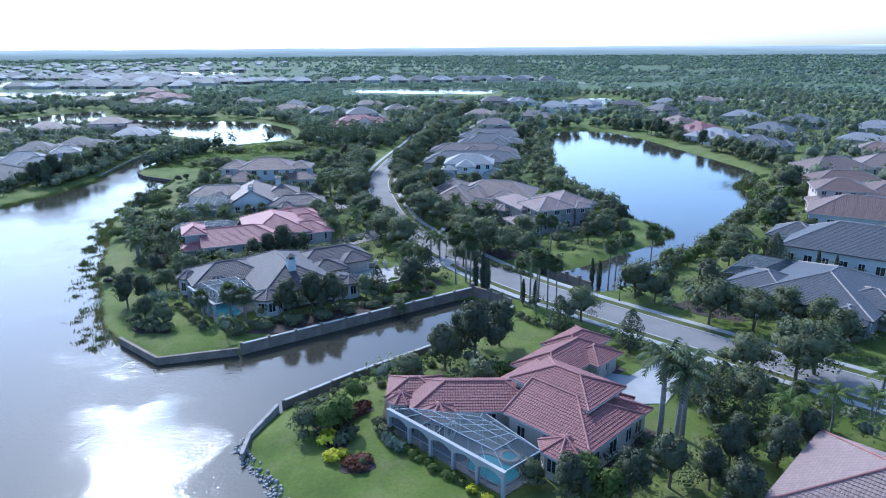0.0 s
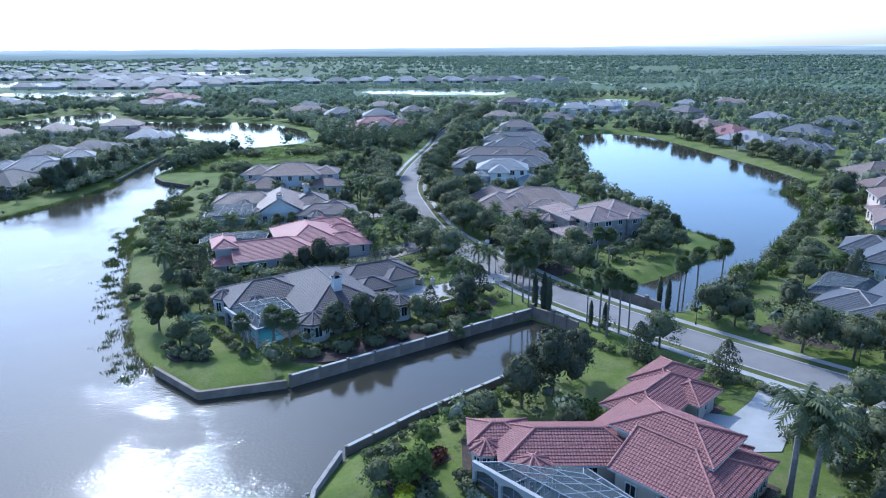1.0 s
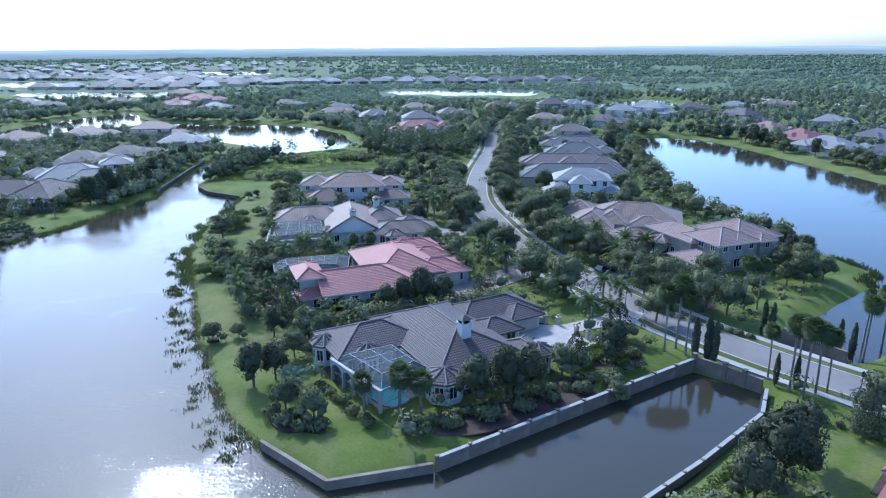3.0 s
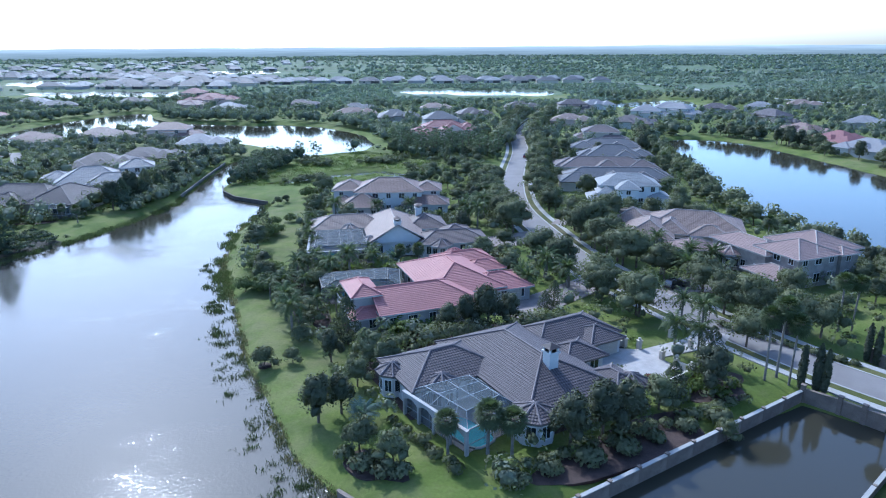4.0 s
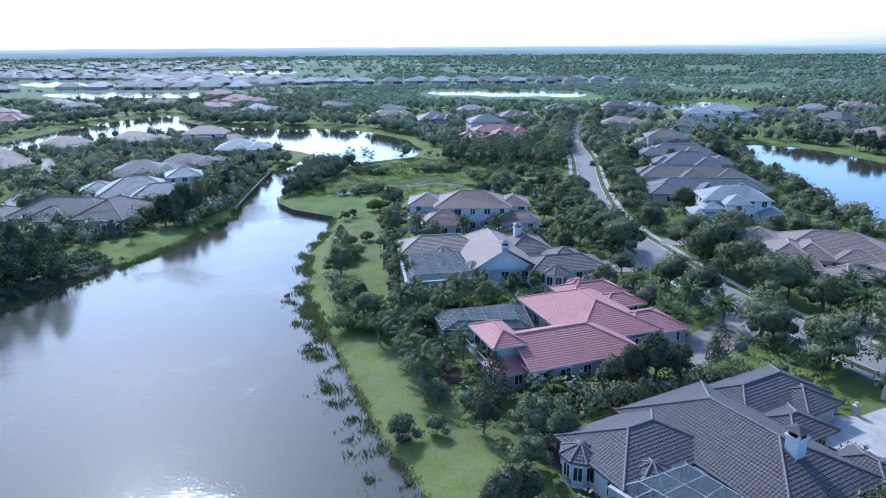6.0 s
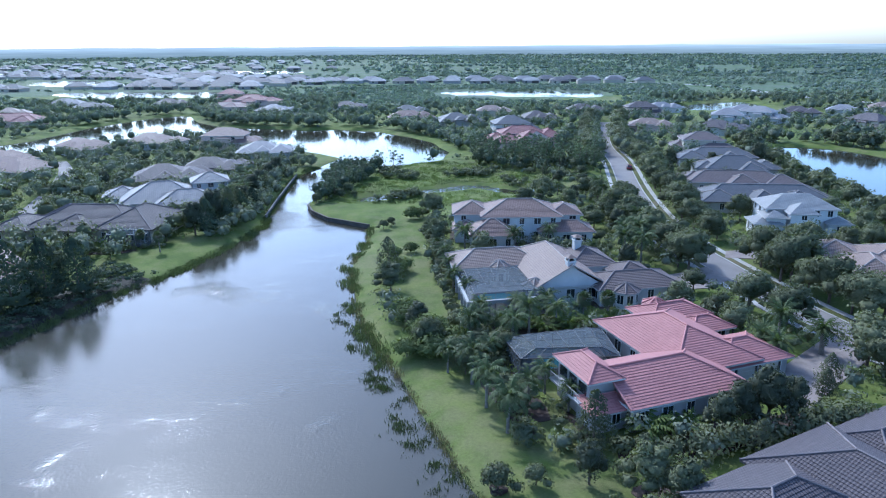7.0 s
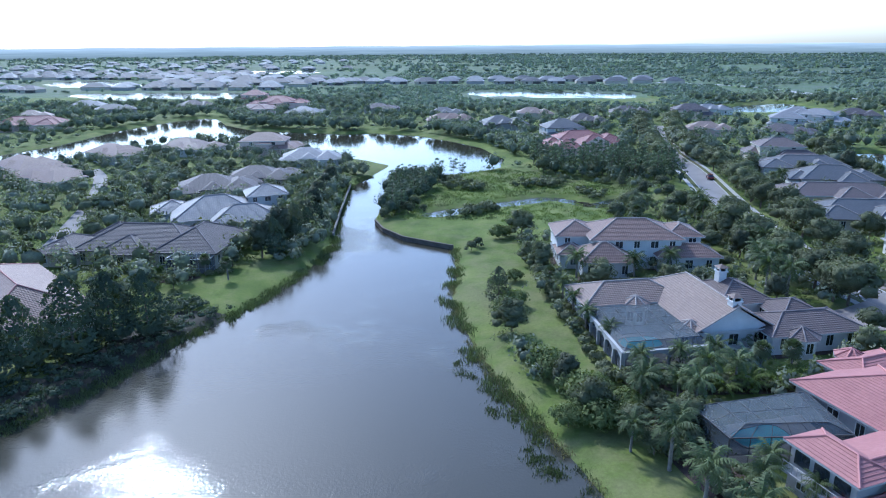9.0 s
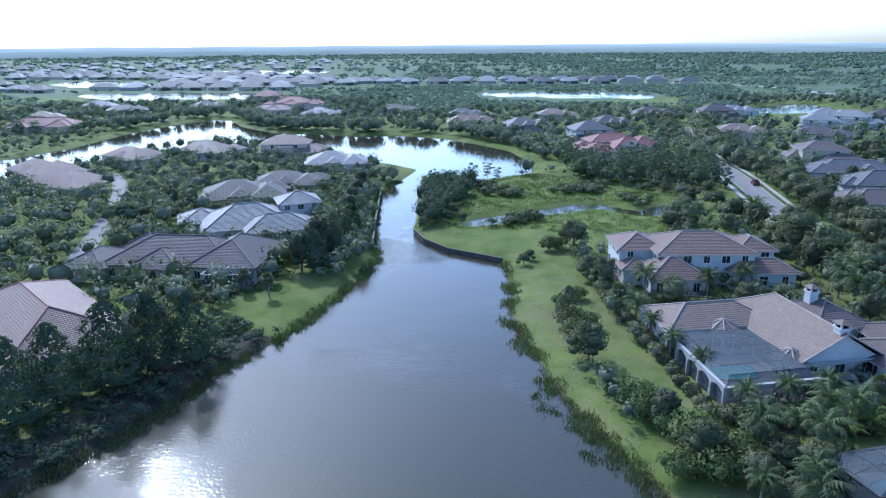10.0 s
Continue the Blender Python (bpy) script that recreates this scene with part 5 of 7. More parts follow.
def build_fan_palm(label, seed, h, fans, spread, bole, leaf, name="fan_palm", skirt=True):
    rs = np.random.RandomState(seed)
    e = root(name, pose(0, 0, 0), label, "palm tree")
    g = Geo()
    lean = rs.uniform(-0.4, 0.4, 2)
    for k in range(4):
        u0, u1 = k / 4, (k + 1) / 4
        g.bar((lean[0] * u0 ** 2, lean[1] * u0 ** 2, h * u0 - (0.3 if k == 0 else 0)), (lean[0] * u1 ** 2, lean[1] * u1 ** 2, h * u1), bole * (1.25 if k == 0 else 1), 8, bole)
    g.object("trunk", PALM_BARK, e)
    if skirt:
        g = Geo()
        g.lathe([(bole * 1.1, h - 1.5), (bole * 2.2, h - 0.9), (bole * 1.4, h + 0.1)], 8, (lean[0], lean[1]))
        g.object("dead_leaf_skirt", BARK, e, "brown skirt of dead leaves")
    v = []
    top = Vector((lean[0], lean[1], h))
    for i in range(fans):
        az, el = 2.399 * i, -0.95 + 2.4 * ((i + 0.5) / fans)
        d = Vector((math.cos(az) * math.cos(el), math.sin(az) * math.cos(el), math.sin(el)))
        side = Vector((-math.sin(az), math.cos(az), 0))
        up = side.cross(d)
        hub = top + d * spread * rs.uniform(0.5, 0.65)
        rad = spread * rs.uniform(0.45, 0.6)
        k = 9
        for j in range(k):
            a0 = -1.9 + 3.8 * j / k
            a1 = a0 + 3.8 / k * 1.05
            am = (a0 + a1) / 2
            p = hub + (d * math.cos(a0) + side * math.sin(a0)) * rad * 0.45
            q = hub + (d * math.cos(a1) + side * math.sin(a1)) * rad * 0.45
            t = hub + (d * math.cos(am) + side * math.sin(am)) * rad * rs.uniform(0.85, 1.1) - Vector((0, 0, rad * 0.3)) + up * 0.05
            v += [tuple(p), tuple(q), tuple(t)]
            v += [tuple(hub), tuple(p), tuple(q)]
        v += [tuple(top), tuple(hub + side * 0.06), tuple(hub - side * 0.06)]
    tris_object("crown", np.array(v), leaf, e)
    return e


def build_shrub(label, seed, r, h, n, size, leaf, name="shrub"):
    rs = np.random.RandomState(seed)
    e = root(name, pose(0, 0, 0), label, "shrub")
    lobes = [(0, 0, h * 0.45, r * 0.75, h * 0.5)]
    for i in range(5):
        a = 1.26 * i + rs.uniform(-0.3, 0.3)
        lobes.append((r * 0.55 * math.cos(a), r * 0.55 * math.sin(a), h * rs.uniform(0.3, 0.5), r * 0.45, h * 0.36))
    g = Geo()
    g.bar((0, 0, -0.2), (0.1, 0.05, h * 0.55), 0.07, 5, 0.03)
    g.object("stem", BARK, e)
    c, d = crown_points(rs, lobes, n, -0.3)
    c[:, 2] = np.maximum(c[:, 2], 0.04)
    quads_object("leaves", with_core(scatter_quads(rs, c, d, size), lobes, 0.42), leaf, e)
    return e


WILLOW_LEAF = foliage("hanging_leaves", (0.060, 0.076, 0.026), (0.150, 0.175, 0.064), 0.5)
DARK_PALM = foliage("dark_palm_fronds", (0.035, 0.045, 0.024), (0.11, 0.128, 0.062), 0.4)
KINDS = {
    "oak": lambda: build_oak("spreading broadleaf street tree with a dense dark green crown", 11, 8.0, 4.2, 1900, 0.21, OAK_LEAF),
    "oak_b": lambda: build_oak("broad leafy tree with an uneven green crown", 12, 7.0, 3.6, 1200, 0.215, OAK_LEAF, "tree", "shade_tree"),
    "oak_c": lambda: build_oak("leafy tree with a rounded grey-green crown", 13, 6.0, 3.5, 1100, 0.215, OAK_LEAF, "tree", "garden_tree"),
    "olive": lambda: build_oak("small round-headed garden tree", 14, 3.8, 2.3, 1100, 0.18, OAK_LEAF),
    "bright": lambda: build_oak("bright green leafy young tree", 15, 5.5, 2.3, 1100, 0.22, BRIGHT_LEAF),
    "magnolia": lambda: build_cone_tree("dark glossy dense evergreen tree", 16, 8.0, 3.0, 1600, 0.21, DARK_LEAF, 0.16, "evergreen_tree"),
    "dark": lambda: build_oak("tall dark evergreen tree with a dense crown", 17, 8.0, 3.0, 1800, 0.19, DARK_LEAF),
    "bald": lambda: build_cone_tree("feathery dark green cypress by the water", 18, 9.0, 3.6, 2800, 0.23, CYPRESS_LEAF, 0.22, "bald_cypress"),
    "italian": lambda: build_column_tree("slim dark columnar cypress", 19, 6.2, 0.55),
    "pine": lambda: build_pine("thin slash pine with open tufted branches", 20, 10.5),
    "royal": lambda: build_feather_palm("tall royal palm with a pale smooth trunk", 21, 8.6, 20, 3.7, 0.75, 0.28, (-0.15, 1.3), 1.9, DARK_PALM, "royal_palm", True),
    "queen": lambda: build_feather_palm("queen palm with drooping feathery fronds", 22, 5.4, 24, 3.2, 0.7, 0.2, (-0.35, 1.35), 1.9),
    "date": lambda: build_feather_palm("stout date palm with long arching fronds", 23, 4.6, 34, 3.3, 0.6, 0.38, (-0.5, 1.35), 1.4, None, "date_palm"),
    "areca": lambda: build_feather_palm("clump of low bright feathery palm fronds", 24, 0.8, 22, 3.2, 0.6, 0.3, (0.5, 1.4), 1.9, BRIGHT_LEAF, "clumping_palm"),
    "foxtail": lambda: build_feather_palm("young palm with bright yellow-green fronds", 25, 5.0, 14, 2.6, 0.8, 0.17, (0.0, 1.3), 2.0, BRIGHT_LEAF, "foxtail_palm", True),
    "sabal": lambda: build_fan_palm("cabbage palm with a round head of fan leaves", 26, 5.2, 50, 2.0, 0.2, DARK_PALM),
    "washington": lambda: build_fan_palm("tall slender fan palm with a shaggy head", 27, 9.2, 70, 1.75, 0.145, PALM_LEAF),
    "silver": lambda: build_feather_palm("silvery blue-grey fan palm", 28, 1.5, 26, 1.9, 0.7, 0.25, (-0.2, 1.4), 0.9, GREY_LEAF, "silver_palm"),
    "shrub": lambda: build_shrub("rounded dark green garden shrub", 29, 1.2, 1.3, 320, 0.2, OAK_LEAF),
    "shrub_big": lambda: build_shrub("large spreading shrub of mixed green leaves", 30, 2.6, 2.6, 640, 0.23, OAK_LEAF),
    "shrub_bright": lambda: build_shrub("bright yellow-green flowering shrub", 31, 1.3, 1.2, 320, 0.2, BRIGHT_LEAF),
    "shrub_yellow": lambda: build_shrub("bright yellow-leaved low garden shrub", 32, 1.0, 1.0, 300, 0.18, YELLOW_LEAF),
    "shrub_red": lambda: build_shrub("low reddish-brown leaved shrub", 33, 1.2, 1.0, 300, 0.2, RED_LEAF),
    "willow": lambda: build_shrub("large soft bush with hanging light green foliage", 34, 3.0, 3.6, 1300, 0.22, WILLOW_LEAF),
}
protos = {}


def plant(kind, x, y, s=1.0, turn=None, tall=1.0, z=None):
    turn = rng.uniform(0, 360) if turn is None else turn
    if z is None:
        z = float(height_at(np.array([x]), np.array([y]))[0])
    m = pose(x, y, z, 0, 0, turn) @ Matrix.Diagonal((s, s, s * tall, 1))
    if kind not in protos:
        protos[kind] = KINDS[kind]()
        protos[kind].matrix_world = m
        scene_scale[kind] = (s, tall)
        return protos[kind]
    s0, t0 = scene_scale[kind]
    m = pose(x, y, z, 0, 0, turn) @ Matrix.Diagonal((s / s0, s / s0, s * tall / (s0 * t0), 1))
    return copy_thing(protos[kind], m)


scene_scale = {}


def plant_all(kind, places, s=1.0, spread=0.12):
    for p in places:
        plant(kind, p[0], p[1], (p[2] if len(p) > 2 else 1.0) * s * rng.uniform(1 - spread, 1 + spread))


# trees that stand out one by one
plant_all("dark", [(0, 87, 1.05), (4.5, 90.5, 1.1), (8.5, 95, 1.0), (2.5, 92, 0.8), (-27, 107, 1.0), (-23, 108.5, 1.1), (-19.5, 110, 0.95), (-57, 112, 0.95), (-54.5, 114, 0.8), (-38.5, 140, 0.8), (-35, 140.5, 0.9), (-31.5, 142, 0.8), (-41.5, 138.5, 0.75)])
plant_all("oak", [(23, 104.5, 0.95), (44, 103, 1.0), (42, 84, 0.85), (48, 82.5, 1.1), (52, 85, 1.0), (35, 115, 0.95), (38, 113, 0.8), (50, 100, 0.9), (4, 134, 0.8), (-14, 153, 0.85), (-9.5, 146.5, 0.95), (5.5, 147, 1.0), (9, 143, 0.95), (14, 139, 1.0), (17, 137.5, 0.8), (38, 75, 0.9), (-6, 176, 1.0), (-3, 172, 1.05), (-9, 185, 1.0), (-11, 192, 1.1), (-9, 205, 1.0)])
plant_all("magnolia", [(18.5, 100, 0.85), (28, 92.5, 0.9), (34, 73.5, 1.05), (37, 71, 0.7), (33, 75.5, 0.85), (-12.4, 116.8, 0.7), (-3.5, 128, 0.7), (-25, 147, 0.6), (-23, 150, 0.65)])
plant_all("royal", [(25, 68.3, 1.1), (28, 69.3, 1.02), (26.5, 67.2, 0.95)], 1.0, 0.03)
plant_all("washington", [(14, 115, 0.75), (15.2, 111.3, 1.0), (16, 109.3, 1.05), (18.2, 110.4, 1.0), (17, 113.4, 0.95), (19.8, 110.6, 0.9), (2.2, 123.4, 1.0), (4.2, 124.3, 1.1), (5, 122.3, 0.95), (32, 123, 1.0), (36, 125.3, 1.05), (34.5, 127.5, 0.95), (42, 129.5, 1.0), (21, 140, 0.95), (23.3, 140.2, 0.9)], 1.0, 0.04)
plant_all("italian", [(6, 121.3, 1.0), (7.4, 120.1, 1.15), (8.2, 119.6, 1.05), (20, 130.3, 1.0), (21, 129.6, 1.0), (29.2, 125, 0.95), (30.2, 123.2, 1.0), (14.2, 113.2, 0.7), (16.2, 111.8, 0.75), (75, 127.5, 0.8), (77.5, 125.5, 0.75), (86, 119, 0.75)], 1.0, 0.05)
plant_all("foxtail", [(39, 67, 1.0), (46, 70, 0.95), (50.5, 70, 0.9), (54, 74, 0.9)])
plant_all("queen", [(-3, 143, 0.9), (-4.5, 130.5, 0.9), (-7.5, 132, 0.85), (-1, 139, 0.85), (-70.6, 149.6, 0.95), (-68.8, 143.6, 1.0), (-66.4, 137.9, 1.0), (-63.5, 144, 0.85), (-61, 147.5, 0.68), (-58.5, 143, 0.7), (-71.5, 180, 0.7), (-74, 186, 0.7), (-69, 170.5, 0.75), (-63, 172.5, 0.7), (-75, 193, 0.75), (-58, 173, 0.7), (-76, 199, 0.8), (-53, 214.5, 0.9), (-61, 210, 0.95), (-72, 210, 0.9), (-38, 205, 1.0), (-35, 203, 1.05), (-37, 212, 1.0), (-33, 214, 1.05), (-34, 220, 1.0)])
plant_all("date", [(-19, 160, 1.05), (-22.5, 166, 1.0), (1, 168, 1.0), (4, 161, 1.05), (12, 171, 0.9), (8, 173, 0.85), (-28, 160, 0.8), (-27, 156.5, 0.8)])
plant_all("sabal", [(-41, 105.5, 0.8), (-36.5, 105.6, 0.95), (-33.8, 105.2, 0.9), (-48, 172, 0.8), (-52, 172.5, 0.8), (-140.5, 209, 0.75), (-146, 211.5, 0.7)])
plant_all("queen", [(-66, 163, 0.85), (-61.5, 166, 0.9), (-57, 168, 0.85), (-69.5, 164.5, 0.8)])
plant_all("silver", [(-51.5, 111.5, 1.1), (-53, 173.5, 1.1)])
plant_all("areca", [(-50.5, 137.5, 1.0), (-47.5, 138.3, 0.9), (-45, 139, 0.85), (-55, 168, 0.95), (-51.5, 169, 1.0), (-48, 170, 1.05), (-58.5, 167, 0.85), (-45, 169.5, 0.8), (-40, 170, 0.9), (-61, 168.5, 0.9)])
plant_all("olive", [(-68, 127.3, 0.95), (-64, 128, 0.8)])
plant_all("bright", [(14.5, 58.5, 1.0), (16.5, 57.2, 0.8), (47, 134.5, 0.8), (51, 133, 0.75), (54.5, 138, 0.7), (63, 150.5, 0.8), (94, 196, 0.8), (97, 193, 0.8), (90.5, 187.5, 0.8)])
plant_all("oak_b", [(9, 60.5, 0.55), (-50, 125, 0.75), (-52.5, 127, 0.75), (-14.5, 115.5, 0.7), (-47, 103.5, 0.6), (-51, 105.5, 0.7), (-53.5, 121, 0.7), (57, 104, 0.85), (60.5, 99.5, 0.85), (40.5, 159, 0.9), (42.5, 155, 0.75), (38, 153.5, 0.9), (36.5, 160.5, 0.85), (43, 166, 0.7), (34, 152, 0.7), (-8, 110, 0.45)])
plant_all("dark", [(12.5, 57.5, 0.7), (19, 58.5, 0.75), (23.5, 60, 0.8), (27.5, 59.5, 0.75), (31, 63, 0.8), (33.5, 66.5, 0.7), (29, 55, 0.8), (36.5, 63.5, 0.8), (41, 66, 0.75), (46, 168.5, 0.75), (44, 171.5, 0.7)])
plant_all("willow", [(-81, 170, 1.0), (-77, 164, 1.1), (-76.5, 158, 1.0), (-73, 161, 1.0), (-79, 167, 0.9), (-77.5, 163.5, 0.9), (-78.5, 160, 0.9), (-80.3, 158.3, 0.8), (-81.5, 172.5, 0.95), (-83, 176, 0.8), (-79.5, 168, 0.75), (-86.2, 193, 0.9), (-84.5, 197, 0.9), (-86.5, 200, 0.7), (-87.2, 206, 0.75), (-84, 210, 0.75), (-86, 240, 0.95), (-83.5, 242, 0.9)])
plant_all("bald", [(-158.4, 164.6, 1.0), (-156.7, 170.5, 1.0), (-151.4, 174.7, 1.08), (-148.3, 179.8, 1.0), (-143.9, 182.7, 0.95), (-172, 166, 0.9), (-176, 158, 1.0), (-181, 148, 1.0), (-135.5, 224.5, 0.75), (-132, 240, 0.62), (-133, 232, 0.6), (-131.5, 248, 0.55)], 1.3, 0.05)
plant_all("queen", [(-136, 255, 1.0), (-138, 261, 1.0), (-137, 268, 0.95), (-139, 250, 0.95), (-140, 274, 1.0), (-136, 280, 0.9)])
plant_all("pine", [(-114, 262, 0.6), (-112, 266, 0.62), (-115, 270, 0.65), (-113, 275, 0.6), (-116, 280, 0.65), (-110, 281, 0.6), (-116, 287, 0.65), (-112, 291, 0.65), (-117, 294, 0.62), (-108, 297, 0.65), (-112, 301, 0.65), (-104, 309, 0.75), (-99, 312, 0.7), (-96, 308, 0.6), (-117, 306, 0.6), (-107, 288, 0.55)])
plant_all("olive", [(-116, 259, 0.9), (-113.5, 263.5, 0.9), (-110, 264, 1.0), (-114, 278, 1.0), (-109, 272, 0.9), (-106, 266, 0.7), (-92.5, 229.5, 0.7), (-91, 233, 0.6)])
plant_all("dark", [(-138, 223, 1.15), (-136, 231, 1.2), (-136.5, 241, 1.1), (-134.5, 250, 0.95), (-135, 259, 1.0), (-136, 271, 1.05), (-137, 283, 1.0), (-138, 296, 1.0)], 1.0, 0.1)
plant_all("magnolia", [(-134, 236, 1.1), (-134.5, 245.5, 1.0)])
plant_all("oak_c", [(-73, 156.5, 0.75), (-69.5, 159, 0.8), (-66, 158, 0.75), (-71.5, 152.5, 0.6)])
plant_all("queen", [(-74, 153, 0.75), (-68, 155, 0.8), (-64.5, 161, 0.85), (-71, 162, 0.85)])
plant_all("shrub_big", [(-72, 159, 0.9), (-67, 161.5, 0.9), (-75.5, 161, 0.9), (-69, 152, 0.8), (-64, 157, 0.8)])
# low planting in the gardens
plant_all("olive", [(-16.6, 70.6, 1.15), (-15.4, 72.4, 0.8), (-9.2, 63.9, 0.3)])
plant_all("bright", [(-14, 70.2, 0.95), (-12.6, 71.6, 0.8), (-12, 78, 0.65)])
plant_all("shrub_yellow", [(-12.8, 65.2, 1.15), (-14, 68.6, 1.3), (-13.8, 69.6, 1.1), (-12.6, 76, 1.1), (-11.9, 66.0, 0.8), (4.2, 58.0, 0.8), (2.8, 59.6, 0.7)])
plant_all("shrub_red", [(-10.9, 75.8, 1.1), (-11.6, 74.4, 1.0), (-10.4, 77, 0.9), (-13.4, 123.6, 0.8), (-9.6, 63.4, 1.0), (-10.6, 64.2, 0.9), (-9.2, 64.8, 0.9), (-10.2, 65.0, 0.8)])
plant_all("shrub", [(-13.2, 72.8, 1.2), (-14.8, 74, 1.3), (-12.4, 74.4, 1.2), (-15.6, 76, 1.3), (-16.8, 74, 1.1), (-11.4, 70, 1.2), (-12.2, 68.6, 1.1), (-50.5, 102.5, 1.3), (-48, 101.3, 1.4), (-46, 101.6, 1.2), (-52.5, 104.6, 1.2), (-49.5, 104, 1.1), (-7.4, 70.5, 0.9), (-6.9, 69.2, 0.8), (-8, 72.2, 1.0)])
plant_all("silver", [(-6.2, 67.8, 0.45), (-5.4, 67.0, 0.45), (-6.8, 68.6, 0.4)])
plant_all("shrub_bright", [(7.2, 85, 1.7), (8.4, 86, 1.3), (-9.5, 120, 1.2), (-11, 118, 1.1), (-7.5, 121, 1.2), (-5.5, 119, 1.1), (-3, 121.5, 1.2), (-6, 124, 1.3), (-10, 124.5, 1.0)])


HEDGE_LEAF = {"shrub": OAK_LEAF, "shrub_big": OAK_LEAF, "shrub_bright": BRIGHT_LEAF}
HEDGE_WORDS = {"shrub": "dark green clipped garden hedge", "shrub_big": "tall loose hedge of mixed green shrubs", "shrub_bright": "bright green low garden hedge"}


def hedge_line(p0, p1, kind="shrub", step=1.5, s=0.9):
    """A row of shrubs grown together into one hedge."""
    rs = np.random.RandomState(int(abs(p0[0] * 7 + p0[1] * 13)))
    ln = math.hypot(p1[0] - p0[0], p1[1] - p0[1])
    n = max(1, int(ln / step))
    r, h = (2.4, 2.5) if kind == "shrub_big" else (1.15, 1.25)
    lobes = []
    for i in range(n + 1):
        q = s * rs.uniform(0.75, 1.2)
        lobes.append((ln * i / n + rs.uniform(-0.3, 0.3), rs.uniform(-0.35, 0.35), h * q * 0.42, r * q, h * q * 0.55))
        if kind == "shrub_big":
            lobes.append((ln * i / n + rs.uniform(-1, 1), rs.uniform(-1.2, 1.2), h * q * 0.6, r * q * 0.55, h * q * 0.5))
    e = root("hedge", pose(p0[0], p0[1], G, 0, 0, math.degrees(math.atan2(p1[1] - p0[1], p1[0] - p0[0]))), HEDGE_WORDS[kind], "hedge")
    c, d = crown_points(rs, lobes, int(ln * (150 if kind == "shrub_big" else 110)), -0.3)
    c[:, 2] = np.maximum(c[:, 2], 0.05)
    quads_object("foliage", with_core(scatter_quads(rs, c, d, 0.24 if kind == "shrub_big" else 0.18), lobes, 0.45), HEDGE_LEAF[kind], e)


hedge_line((-4.6, 67.0), (4.6, 57.6), "shrub_bright", 1.3, 0.55)
hedge_line((-13.5, 82), (1.5, 94), "shrub_bright", 1.6, 0.75)
hedge_line((-11, 81), (1.5, 91.5), "shrub", 2.3, 0.6)
hedge_line((-18.5, 76.2), (-13.5, 82), "shrub", 1.6, 0.8)
hedge_line((-48, 112.3), (-40, 102.6), "shrub", 1.5, 0.75)
hedge_line((-36, 101.5), (-3, 117.5), "shrub", 2.1, 0.95)
hedge_line((-34, 100), (-8, 113), "shrub_big", 4.2, 0.6)
hedge_line((-60, 135.2), (-45, 134), "shrub_big", 2.6, 0.7)
hedge_line((-45, 134), (-24, 141), "shrub_big", 2.6, 1.15)
hedge_line((-71, 168.8), (-45, 168), "shrub_big", 2.6, 0.7)
hedge_line((-77, 200), (-73, 170), "shrub_big", 3.0, 0.6)
hedge_line((-78, 203), (-80, 236), "shrub_big", 3.2, 0.85)
hedge_line((-64, 136), (-69, 168), "shrub_big", 3.2, 0.75)
hedge_line((-70, 206), (-42, 209), "shrub_big", 2.8, 0.75)
hedge_line((-156, 207.5), (-142, 213), "shrub", 1.7, 0.9)
hedge_line((36, 88), (28, 96), "shrub", 1.6, 1.0)
hedge_line((31, 79), (36, 82), "shrub_big", 2.4, 0.7)
hedge_line((57, 138), (60, 141), "shrub_bright", 1.0, 0.9)
hedge_line((17, 128), (3, 142), "shrub", 1.6, 0.7)
hedge_line((22, 97), (13, 106), "shrub", 1.6, 0.7)

# ---- scattered trees ----
def soft_noise(px, py, s, k=0.0):
    """Smooth, aperiodic-looking field in -1..1."""
    a, b = px / s, py / s
    return (np.sin(a * 1.7 + 2.1 * np.sin(b * 1.1 + k)) + np.sin(b * 1.9 + 1.7 * np.sin(a * 0.9 + 2 * k)) + np.sin((a + b) * 0.83 + 1.3 * np.sin((a - b) * 0.71 + k))) / 3


def free_of_houses(px, py, margin):
    ok = np.ones(px.shape, bool)
    for fx, fy, a, b, turn in footprints:
        c, s = math.cos(radians(turn)), math.sin(radians(turn))
        u, v = (px - fx) * c + (py - fy) * s, -(px - fx) * s + (py - fy) * c
        ok &= ~((np.abs(u) < a + margin) & (np.abs(v) < b + margin))
    return ok


DRIVES = {
    "a": [(20.5, 80), (22.7, 85.8), (26, 84.7), (30, 88.4), (34.6, 94.2), (40.2, 88.6), (33.6, 84), (28.6, 77.1), (24.8, 77)],
    "b": [(-20.5, 127.5), (-13.6, 121.4), (-7.6, 125.6), (-10.2, 130), (1, 134.8), (3.2, 138), (0.2, 141), (-4.6, 136.6), (-12.2, 132.8), (-16, 133.2)],
    "c": [(-34, 146.6), (-28, 144.4), (-23, 149), (-13.5, 158), (-10.6, 163.5), (-13.2, 168), (-25, 157), (-31, 152)],
    "d": [(-37, 193), (-37, 186), (-26, 188), (-20, 193), (-21.8, 201), (-28, 197)],
    "f": [(1.5, 163.5), (7.5, 168.6), (16, 161), (12, 157), (4, 157.6), (0.8, 153.6), (-2.4, 159)],
    "g": [(-14, 212), (-16, 207), (2, 205), (8, 211), (-2, 214)],
}
